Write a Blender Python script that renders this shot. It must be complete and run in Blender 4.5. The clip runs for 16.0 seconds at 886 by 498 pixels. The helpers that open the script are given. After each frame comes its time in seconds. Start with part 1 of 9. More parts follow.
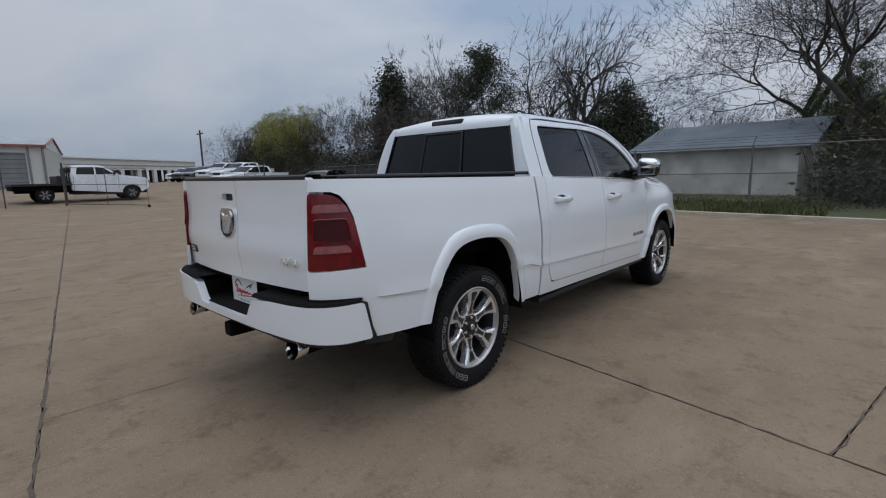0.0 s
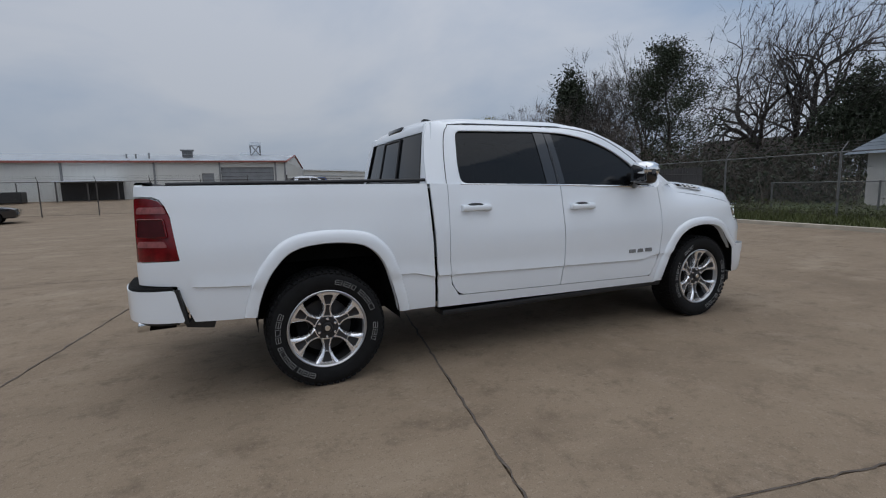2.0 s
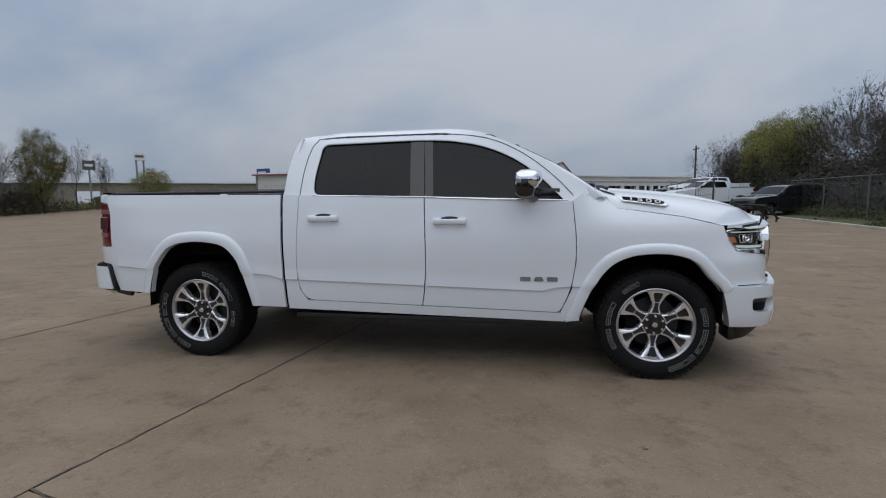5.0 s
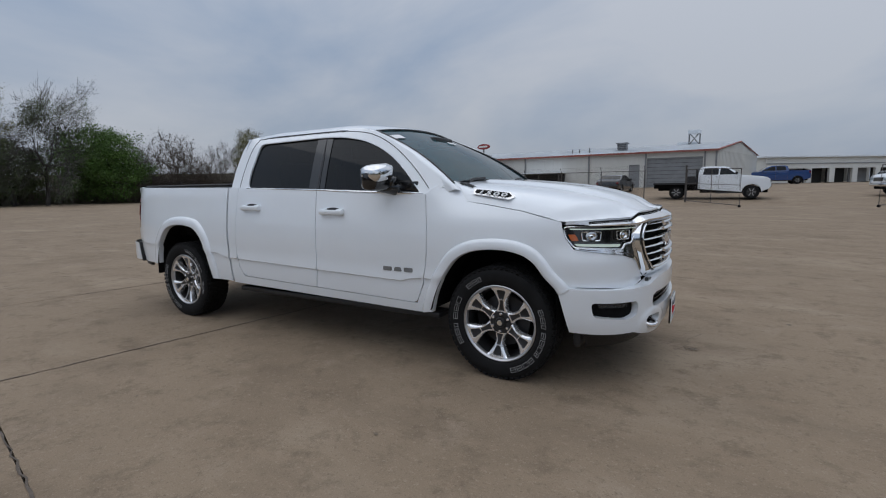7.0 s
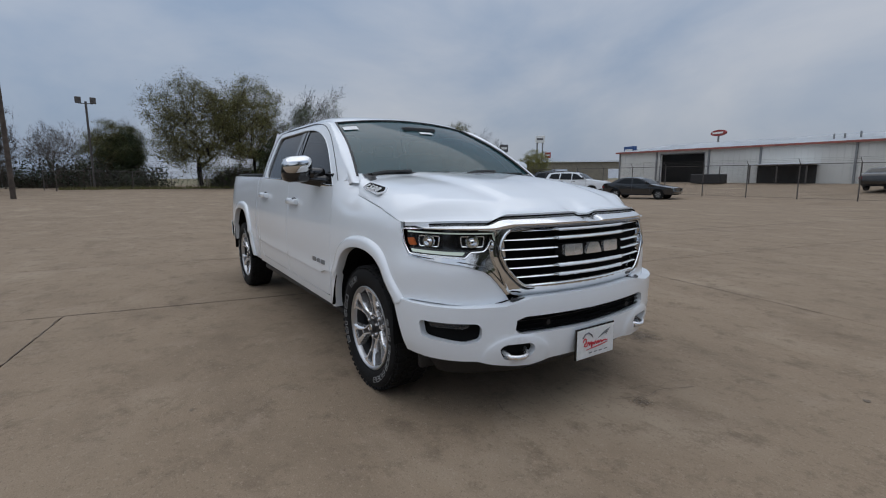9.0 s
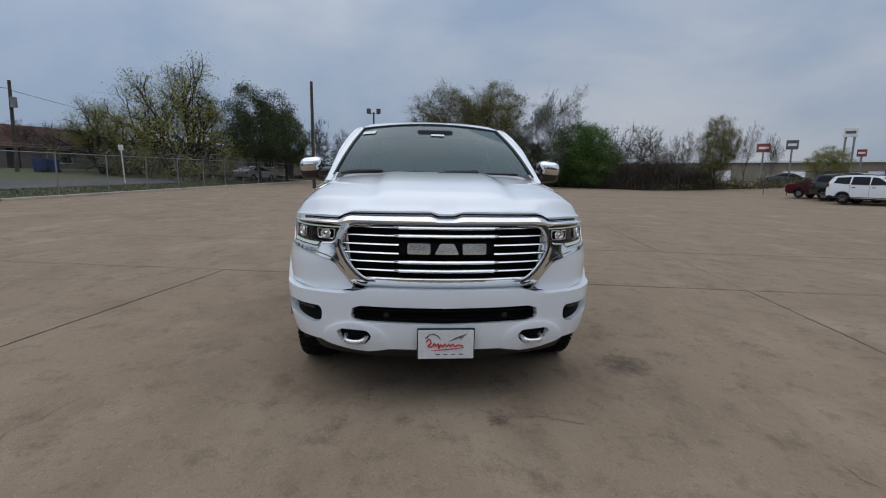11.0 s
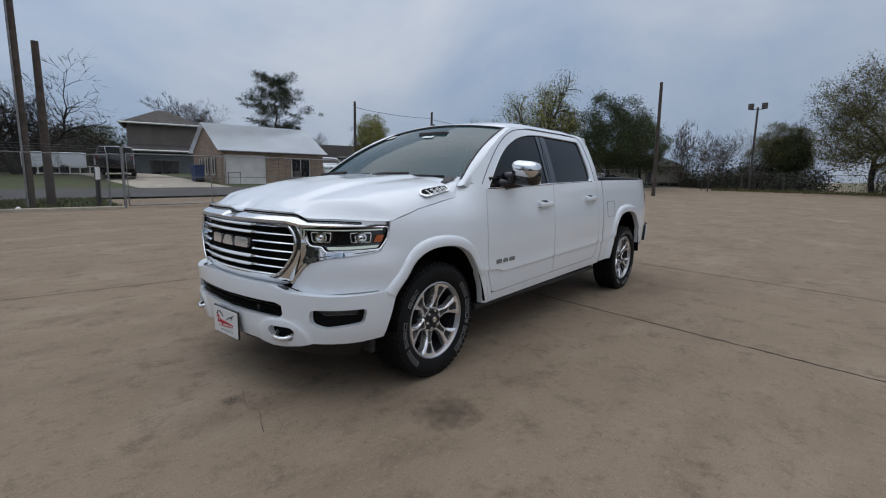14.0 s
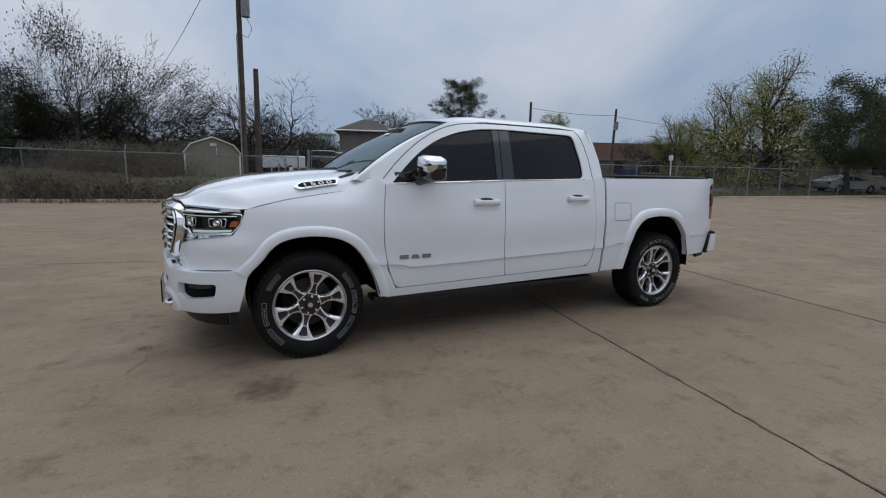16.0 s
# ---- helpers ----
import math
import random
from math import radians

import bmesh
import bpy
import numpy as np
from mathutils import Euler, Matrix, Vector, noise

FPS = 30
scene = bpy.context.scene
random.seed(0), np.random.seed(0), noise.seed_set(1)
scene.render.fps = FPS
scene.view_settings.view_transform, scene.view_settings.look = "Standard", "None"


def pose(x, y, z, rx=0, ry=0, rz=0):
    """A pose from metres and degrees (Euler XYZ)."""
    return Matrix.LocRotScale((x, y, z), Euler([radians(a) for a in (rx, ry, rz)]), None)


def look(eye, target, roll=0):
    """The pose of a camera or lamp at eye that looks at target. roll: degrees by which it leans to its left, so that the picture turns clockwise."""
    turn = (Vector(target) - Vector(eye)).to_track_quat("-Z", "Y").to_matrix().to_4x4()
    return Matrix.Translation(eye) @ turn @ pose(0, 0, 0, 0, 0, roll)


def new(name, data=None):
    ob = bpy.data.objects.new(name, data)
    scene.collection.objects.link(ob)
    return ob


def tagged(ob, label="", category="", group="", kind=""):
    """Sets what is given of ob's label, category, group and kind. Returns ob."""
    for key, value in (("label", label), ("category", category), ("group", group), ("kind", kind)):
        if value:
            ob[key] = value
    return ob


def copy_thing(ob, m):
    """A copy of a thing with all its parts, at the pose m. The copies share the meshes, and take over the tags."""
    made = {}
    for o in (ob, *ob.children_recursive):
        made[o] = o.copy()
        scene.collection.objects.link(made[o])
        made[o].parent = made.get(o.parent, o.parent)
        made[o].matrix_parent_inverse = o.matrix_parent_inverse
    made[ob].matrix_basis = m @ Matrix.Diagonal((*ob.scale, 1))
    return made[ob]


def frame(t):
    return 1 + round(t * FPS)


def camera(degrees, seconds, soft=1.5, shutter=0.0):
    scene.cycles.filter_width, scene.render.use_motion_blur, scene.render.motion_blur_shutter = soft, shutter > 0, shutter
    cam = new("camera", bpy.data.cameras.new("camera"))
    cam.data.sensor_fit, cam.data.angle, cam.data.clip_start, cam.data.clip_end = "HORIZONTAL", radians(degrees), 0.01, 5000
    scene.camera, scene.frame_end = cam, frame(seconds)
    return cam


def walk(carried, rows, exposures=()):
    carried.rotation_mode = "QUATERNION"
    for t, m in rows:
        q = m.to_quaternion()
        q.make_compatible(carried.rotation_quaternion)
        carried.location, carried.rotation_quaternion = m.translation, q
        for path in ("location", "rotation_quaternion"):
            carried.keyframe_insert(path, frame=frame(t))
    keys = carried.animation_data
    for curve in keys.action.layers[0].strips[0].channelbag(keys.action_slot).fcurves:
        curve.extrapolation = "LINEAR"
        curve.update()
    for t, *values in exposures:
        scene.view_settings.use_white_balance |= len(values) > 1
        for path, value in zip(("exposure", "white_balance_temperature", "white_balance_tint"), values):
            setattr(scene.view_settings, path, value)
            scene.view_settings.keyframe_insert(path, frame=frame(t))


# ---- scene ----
cam = camera(86.2, 16.0, soft=1.1)
PATH = [
    (0, (-4.204, -2.847, 1.41), (-2.739, -1.523, 1.095), -1.2),
    (0.5, (-3.817, -3.217, 1.413), (-2.497, -1.746, 1.11), -0.9),
    (1, (-3.336, -3.579, 1.404), (-2.192, -1.965, 1.113), -1.1),
    (1.5, (-2.915, -3.907, 1.416), (-1.933, -2.19, 1.117), -1.1),
    (2, (-2.389, -4.184, 1.351), (-1.581, -2.373, 1.089), -1.4),
    (2.5, (-1.909, -4.373, 1.37), (-1.279, -2.493, 1.107), -1.1),
    (3, (-1.341, -4.537, 1.386), (-0.922, -2.598, 1.127), -0.7),
    (3.5, (-0.833, -4.64, 1.388), (-0.59, -2.67, 1.141), -0.4),
    (3.7, (-0.64, -4.718, 1.379), (-0.464, -2.739, 1.145), -0.3),
    (5.8, (1.851, -4.411, 1.331), (1.239, -2.52, 1.104), -0.9),
    (6, (2.037, -4.4, 1.372), (1.383, -2.526, 1.124), -0.9),
    (6.5, (2.569, -4.171, 1.361), (1.754, -2.363, 1.105), -1.2),
    (7, (3.127, -3.917, 1.353), (2.123, -2.207, 1.09), -1.0),
    (7.5, (3.545, -3.591, 1.338), (2.382, -1.986, 1.069), -0.8),
    (8, (3.992, -3.144, 1.35), (2.644, -1.693, 1.071), -0.4),
    (8.5, (4.272, -2.741, 1.321), (2.782, -1.435, 1.05), 0.3),
    (8.7, (4.386, -2.528, 1.338), (2.832, -1.301, 1.057), 0.1),
    (10.8, (5.425, -0.463, 1.378), (3.465, -0.208, 1.072), 1.0),
    (11, (5.462, -0.22, 1.375), (3.491, -0.074, 1.069), 1.0),
    (11.5, (5.451, 0.325, 1.372), (3.478, 0.208, 1.066), 1.2),
    (12, (5.339, 0.939, 1.38), (3.404, 0.534, 1.071), 1.2),
    (12.5, (5.204, 1.471, 1.38), (3.334, 0.83, 1.074), 1.2),
    (13, (4.936, 2.057, 1.384), (3.167, 1.176, 1.076), 1.2),
    (13.5, (4.653, 2.57, 1.378), (2.993, 1.498, 1.071), 1.0),
    (14, (4.262, 3.044, 1.393), (2.744, 1.779, 1.089), 1.0),
    (14.5, (3.883, 3.458, 1.381), (2.505, 2.04, 1.079), 1.2),
    (15, (3.416, 3.835, 1.393), (2.204, 2.275, 1.083), 1.2),
    (15.5, (2.988, 4.169, 1.394), (1.925, 2.504, 1.079), 1.2),
    (16, (2.5, 4.447, 1.392), (1.611, 2.684, 1.076), 1.3),
]
walk(cam, [(t, look(eye, target, roll)) for t, eye, target, roll in PATH], exposures=((0.0, -0.02), (0.5, -0.02), (1.0, -0.09), (2.0, -0.06), (3.5, -0.04), (6.0, -0.03), (8.5, -0.03), (11.0, 0.0), (14.0, 0.02), (16.0, 0.02)))

# ---- light ----
world = bpy.data.worlds.new("sky")
scene.world = world
world.use_nodes = True
wn, wl = world.node_tree.nodes, world.node_tree.links
wn.clear()
w_out = wn.new("ShaderNodeOutputWorld")
w_bg = wn.new("ShaderNodeBackground")
w_bg.inputs[1].default_value = 0.090
w_sky = wn.new("ShaderNodeTexSky")
w_sky.sky_type = 'NISHITA'
w_sky.sun_disc = False
w_sky.sun_elevation = radians(82)
w_sky.sun_rotation = radians(35)
w_sky.dust_density = 3.0
w_co = wn.new("ShaderNodeTexCoord")
w_map = wn.new("ShaderNodeMapping")
w_map.inputs["Scale"].default_value = (1.0, 1.0, 1.8)
w_noise = wn.new("ShaderNodeTexNoise")
w_noise.inputs["Scale"].default_value = 1.5
w_noise.inputs["Detail"].default_value = 7
w_noise.inputs["Roughness"].default_value = 0.52
w_noise.inputs["Distortion"].default_value = 0.4
w_ramp = wn.new("ShaderNodeValToRGB")
w_ramp.color_ramp.elements[0].position = 0.37
w_ramp.color_ramp.elements[0].color = (3.10, 4.00, 5.45, 1)
w_ramp.color_ramp.elements[1].position = 0.63
w_ramp.color_ramp.elements[1].color = (5.50, 5.90, 6.65, 1)
# an overcast dome is brighter overhead than at the horizon
w_sep = wn.new("ShaderNodeSeparateXYZ")
w_up = wn.new("ShaderNodeMapRange")
w_up.inputs[1].default_value, w_up.inputs[2].default_value = 0.0, 1.0
w_up.inputs[3].default_value, w_up.inputs[4].default_value = 0.92, 1.60
w_mul = wn.new("ShaderNodeVectorMath")
w_mul.operation = 'SCALE'
w_dot = wn.new("ShaderNodeVectorMath")
w_dot.operation = 'DOT_PRODUCT'
w_dot.inputs[1].default_value = (0.5, -0.86, 0.0)
w_tilt = wn.new("ShaderNodeMapRange")
w_tilt.inputs[1].default_value, w_tilt.inputs[2].default_value = -1.0, 1.0
w_tilt.inputs[3].default_value, w_tilt.inputs[4].default_value = 0.92, 1.18
w_both = wn.new("ShaderNodeMath")
w_both.operation = 'MULTIPLY'
w_mix = wn.new("ShaderNodeMix")
w_mix.data_type = 'RGBA'
w_mix.inputs[0].default_value = 0.88
wl.new(w_co.outputs["Generated"], w_map.inputs[0])
wl.new(w_map.outputs[0], w_noise.inputs["Vector"])
wl.new(w_noise.outputs[0], w_ramp.inputs[0])
wl.new(w_co.outputs["Generated"], w_sep.inputs[0])
wl.new(w_sep.outputs[2], w_up.inputs[0])
wl.new(w_ramp.outputs[0], w_mul.inputs[0])
wl.new(w_co.outputs["Generated"], w_dot.inputs[0])
wl.new(w_dot.outputs["Value"], w_tilt.inputs[0])
wl.new(w_up.outputs[0], w_both.inputs[0])
wl.new(w_tilt.outputs[0], w_both.inputs[1])
wl.new(w_both.outputs[0], w_mul.inputs[3])
wl.new(w_sky.outputs[0], w_mix.inputs[6])
wl.new(w_mul.outputs[0], w_mix.inputs[7])
wl.new(w_mix.outputs[2], w_bg.inputs[0])
wl.new(w_bg.outputs[0], w_out.inputs[0])

sun = new("sun", bpy.data.lights.new("sun", 'SUN'))
sun.data.energy = 0.98
sun.data.angle = radians(100)
sun.data.color = (1.0, 0.965, 0.92)
sun.matrix_world = look((-2, -2.5, 28), (0, 0, 0))

# ---- materials ----


def material(name, color, rough=0.5, metal=0.0, vary=0.12, scale=6.0, bump=0.0, bump_scale=60.0, coat=0.0, spread=0.0, second=None, spec=0.5):
    """A surface with coarse blotches and fine grain; spread: difference from object to object."""
    m = bpy.data.materials.new(name)
    m.use_nodes = True
    n, l = m.node_tree.nodes, m.node_tree.links
    b = n["Principled BSDF"]
    b.inputs["Roughness"].default_value = rough
    b.inputs["Metallic"].default_value = metal
    b.inputs["Coat Weight"].default_value = coat
    b.inputs["Coat Roughness"].default_value = 0.03
    b.inputs["Specular IOR Level"].default_value = spec
    co = n.new("ShaderNodeTexCoord")
    a = n.new("ShaderNodeTexNoise")
    a.inputs["Scale"].default_value, a.inputs["Detail"].default_value = scale, 5
    f = n.new("ShaderNodeTexNoise")
    f.inputs["Scale"].default_value, f.inputs["Detail"].default_value = bump_scale, 3
    l.new(co.outputs["Object"], a.inputs["Vector"])
    l.new(co.outputs["Object"], f.inputs["Vector"])
    r = n.new("ShaderNodeMapRange")
    r.inputs[1].default_value, r.inputs[2].default_value = 0.3, 0.7
    l.new(a.outputs[0], r.inputs[0])
    mix = n.new("ShaderNodeMix")
    mix.data_type = 'RGBA'
    c2 = second or tuple(c * (1 - vary) for c in color)
    c1 = color if second else tuple(min(1, c * (1 + vary)) for c in color)
    mix.inputs[6].default_value, mix.inputs[7].default_value = (*c2, 1), (*c1, 1)
    l.new(r.outputs[0], mix.inputs[0])
    last = mix.outputs[2]
    hsv = n.new("ShaderNodeHueSaturation")
    g = n.new("ShaderNodeMapRange")
    g.inputs[1].default_value, g.inputs[2].default_value = 0.25, 0.75
    g.inputs[3].default_value, g.inputs[4].default_value = 1 - vary * 0.6, 1 + vary * 0.6
    l.new(f.outputs[0], g.inputs[0])
    l.new(last, hsv.inputs["Color"])
    if spread:
        info = n.new("ShaderNodeObjectInfo")
        isl = n.new("ShaderNodeNewGeometry")
        s = n.new("ShaderNodeMath")
        s.operation = 'ADD'
        k = n.new("ShaderNodeMapRange")
        k.inputs[1].default_value, k.inputs[2].default_value = 0.0, 2.0
        k.inputs[3].default_value, k.inputs[4].default_value = 1 - spread, 1 + spread
        l.new(info.outputs["Random"], s.inputs[0])
        l.new(isl.outputs["Random Per Island"], s.inputs[1])
        l.new(s.outputs[0], k.inputs[0])
        p = n.new("ShaderNodeMath")
        p.operation = 'MULTIPLY'
        l.new(k.outputs[0], p.inputs[0])
        l.new(g.outputs[0], p.inputs[1])
        l.new(p.outputs[0], hsv.inputs["Value"])
    else:
        l.new(g.outputs[0], hsv.inputs["Value"])
    l.new(hsv.outputs[0], b.inputs["Base Color"])
    if bump:
        bp = n.new("ShaderNodeBump")
        bp.inputs["Strength"].default_value = bump
        bp.inputs["Distance"].default_value = 0.01
        l.new(f.outputs[0], bp.inputs["Height"])
        l.new(bp.outputs[0], b.inputs["Normal"])
    return m


def glass_material(name, color, rough=0.02, clear=0.3, gloss=0.5):
    """Tinted window glass: part clear, part glossy dark film."""
    m = bpy.data.materials.new(name)
    m.use_nodes = True
    n, l = m.node_tree.nodes, m.node_tree.links
    b = n["Principled BSDF"]
    b.inputs["Base Color"].default_value = (*color, 1)
    b.inputs["Roughness"].default_value = rough
    b.inputs["Specular IOR Level"].default_value = gloss
    t = n.new("ShaderNodeBsdfTransparent")
    t.inputs[0].default_value = (0.75, 0.8, 0.8, 1)
    mx = n.new("ShaderNodeMixShader")
    mx.inputs[0].default_value = clear
    l.new(b.outputs[0], mx.inputs[1])
    l.new(t.outputs[0], mx.inputs[2])
    l.new(mx.outputs[0], n["Material Output"].inputs[0])
    return m


def glow_material(name, color, power):
    m = bpy.data.materials.new(name)
    m.use_nodes = True
    b = m.node_tree.nodes["Principled BSDF"]
    b.inputs["Base Color"].default_value = (*color, 1)
    b.inputs["Emission Color"].default_value = (*color, 1)
    b.inputs["Emission Strength"].default_value = power
    return m


def concrete_material(name):
    """Broom-finished slab: broad stains, drifts of dust, mottling, small dark pits and pale wear."""
    m = material(name, (0.262, 0.200, 0.140), 0.85, vary=0.10, scale=0.30, bump=0.45, bump_scale=120, spec=0.2)
    n, l = m.node_tree.nodes, m.node_tree.links
    b = n["Principled BSDF"]
    src = b.inputs["Base Color"].links[0].from_socket
    co = n.new("ShaderNodeTexCoord")

    def layer(src, scale, lo, hi, colour, amount, detail=4, rough=0.6, stretch=None):
        t = n.new("ShaderNodeTexNoise")
        t.inputs["Scale"].default_value, t.inputs["Detail"].default_value, t.inputs["Roughness"].default_value = scale, detail, rough
        if stretch:
            mp = n.new("ShaderNodeMapping")
            mp.inputs["Rotation"].default_value = (0, 0, stretch[0])
            mp.inputs["Scale"].default_value = (1.0, stretch[1], 1.0)
            l.new(co.outputs["Object"], mp.inputs[0])
            l.new(mp.outputs[0], t.inputs["Vector"])
        else:
            l.new(co.outputs["Object"], t.inputs["Vector"])
        r = n.new("ShaderNodeMapRange")
        r.inputs[1].default_value, r.inputs[2].default_value = lo, hi
        r.inputs[3].default_value, r.inputs[4].default_value = 0.0, amount
        l.new(t.outputs[0], r.inputs[0])
        x = n.new("ShaderNodeMix")
        x.data_type = 'RGBA'
        x.inputs[7].default_value = (*colour, 1)
        l.new(r.outputs[0], x.inputs[0])
        l.new(src, x.inputs[6])
        return x.outputs[2]
    src = layer(src, 0.30, 0.48, 0.70, (0.172, 0.128, 0.088), 0.75, 6)
    src = layer(src, 0.8, 0.50, 0.70, (0.158, 0.118, 0.083), 0.55, 6, 0.62, (0.3, 2.2))
    src = layer(src, 0.5, 0.54, 0.72, (0.330, 0.262, 0.190), 0.9, 5, 0.6, (-0.2, 1.7))
    src = layer(src, 2.0, 0.55, 0.72, (0.315, 0.250, 0.186), 0.65, 7, 0.72)
    src = layer(src, 3.6, 0.52, 0.66, (0.146, 0.108, 0.075), 0.8, 8, 0.78)
    src = layer(src, 14.0, 0.56, 0.68, (0.150, 0.110, 0.077), 0.6, 5, 0.75)
    src = layer(src, 30.0, 0.57, 0.66, (0.340, 0.275, 0.205), 0.45, 4, 0.7)
    src = layer(src, 65.0, 0.59, 0.69, (0.100, 0.074, 0.052), 0.45, 3)
    src = layer(src, 95.0, 0.59, 0.70, (0.390, 0.320, 0.245), 0.3, 2)
    l.new(src, b.inputs["Base Color"])
    return m


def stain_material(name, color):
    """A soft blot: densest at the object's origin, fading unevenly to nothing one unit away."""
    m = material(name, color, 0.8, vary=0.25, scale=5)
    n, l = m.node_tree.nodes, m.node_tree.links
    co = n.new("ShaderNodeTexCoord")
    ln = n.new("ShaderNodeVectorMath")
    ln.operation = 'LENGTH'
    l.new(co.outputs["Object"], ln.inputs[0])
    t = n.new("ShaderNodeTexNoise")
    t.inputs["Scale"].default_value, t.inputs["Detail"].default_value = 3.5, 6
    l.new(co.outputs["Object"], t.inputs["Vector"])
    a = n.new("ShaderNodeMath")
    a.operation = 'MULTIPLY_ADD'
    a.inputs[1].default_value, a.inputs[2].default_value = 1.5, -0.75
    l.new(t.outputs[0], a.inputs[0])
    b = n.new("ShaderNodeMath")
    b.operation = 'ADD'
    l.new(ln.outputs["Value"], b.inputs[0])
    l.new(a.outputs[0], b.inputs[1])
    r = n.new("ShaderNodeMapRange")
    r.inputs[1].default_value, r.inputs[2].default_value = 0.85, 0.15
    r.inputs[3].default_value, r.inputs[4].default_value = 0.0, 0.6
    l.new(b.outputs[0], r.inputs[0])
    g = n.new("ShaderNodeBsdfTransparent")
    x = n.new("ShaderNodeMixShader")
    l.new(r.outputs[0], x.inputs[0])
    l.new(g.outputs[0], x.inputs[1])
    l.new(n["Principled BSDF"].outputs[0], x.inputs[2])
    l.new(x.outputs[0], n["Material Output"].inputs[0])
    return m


def brick_material(name):
    """Patched old brickwork: thin courses of mixed tan, brown and grey."""
    m = material(name, (0.30, 0.215, 0.155), 0.9, vary=0.3, scale=1.3, second=(0.17, 0.14, 0.12), bump=0.4, bump_scale=30)
    n, l = m.node_tree.nodes, m.node_tree.links
    b = n["Principled BSDF"]
    src = b.inputs["Base Color"].links[0].from_socket
    co = n.new("ShaderNodeTexCoord")
    sep, com, add = n.new("ShaderNodeSeparateXYZ"), n.new("ShaderNodeCombineXYZ"), n.new("ShaderNodeMath")
    l.new(co.outputs["Object"], sep.inputs[0])
    l.new(sep.outputs[0], add.inputs[0])
    l.new(sep.outputs[1], add.inputs[1])
    l.new(add.outputs[0], com.inputs[0])
    l.new(sep.outputs[2], com.inputs[1])
    t = n.new("ShaderNodeTexBrick")
    t.inputs["Color1"].default_value, t.inputs["Color2"].default_value, t.inputs["Mortar"].default_value = (0.42, 0.26, 0.16, 1), (0.16, 0.11, 0.085, 1), (0.36, 0.32, 0.27, 1)
    t.inputs["Scale"].default_value = 1.0
    t.inputs["Mortar Size"].default_value = 0.012
    t.inputs["Brick Width"].default_value, t.inputs["Row Height"].default_value = 0.30, 0.09
    l.new(com.outputs[0], t.inputs["Vector"])
    x = n.new("ShaderNodeMix")
    x.data_type = 'RGBA'
    x.inputs[0].default_value = 0.6
    l.new(src, x.inputs[6])
    l.new(t.outputs["Color"], x.inputs[7])
    l.new(x.outputs[2], b.inputs["Base Color"])
    return m


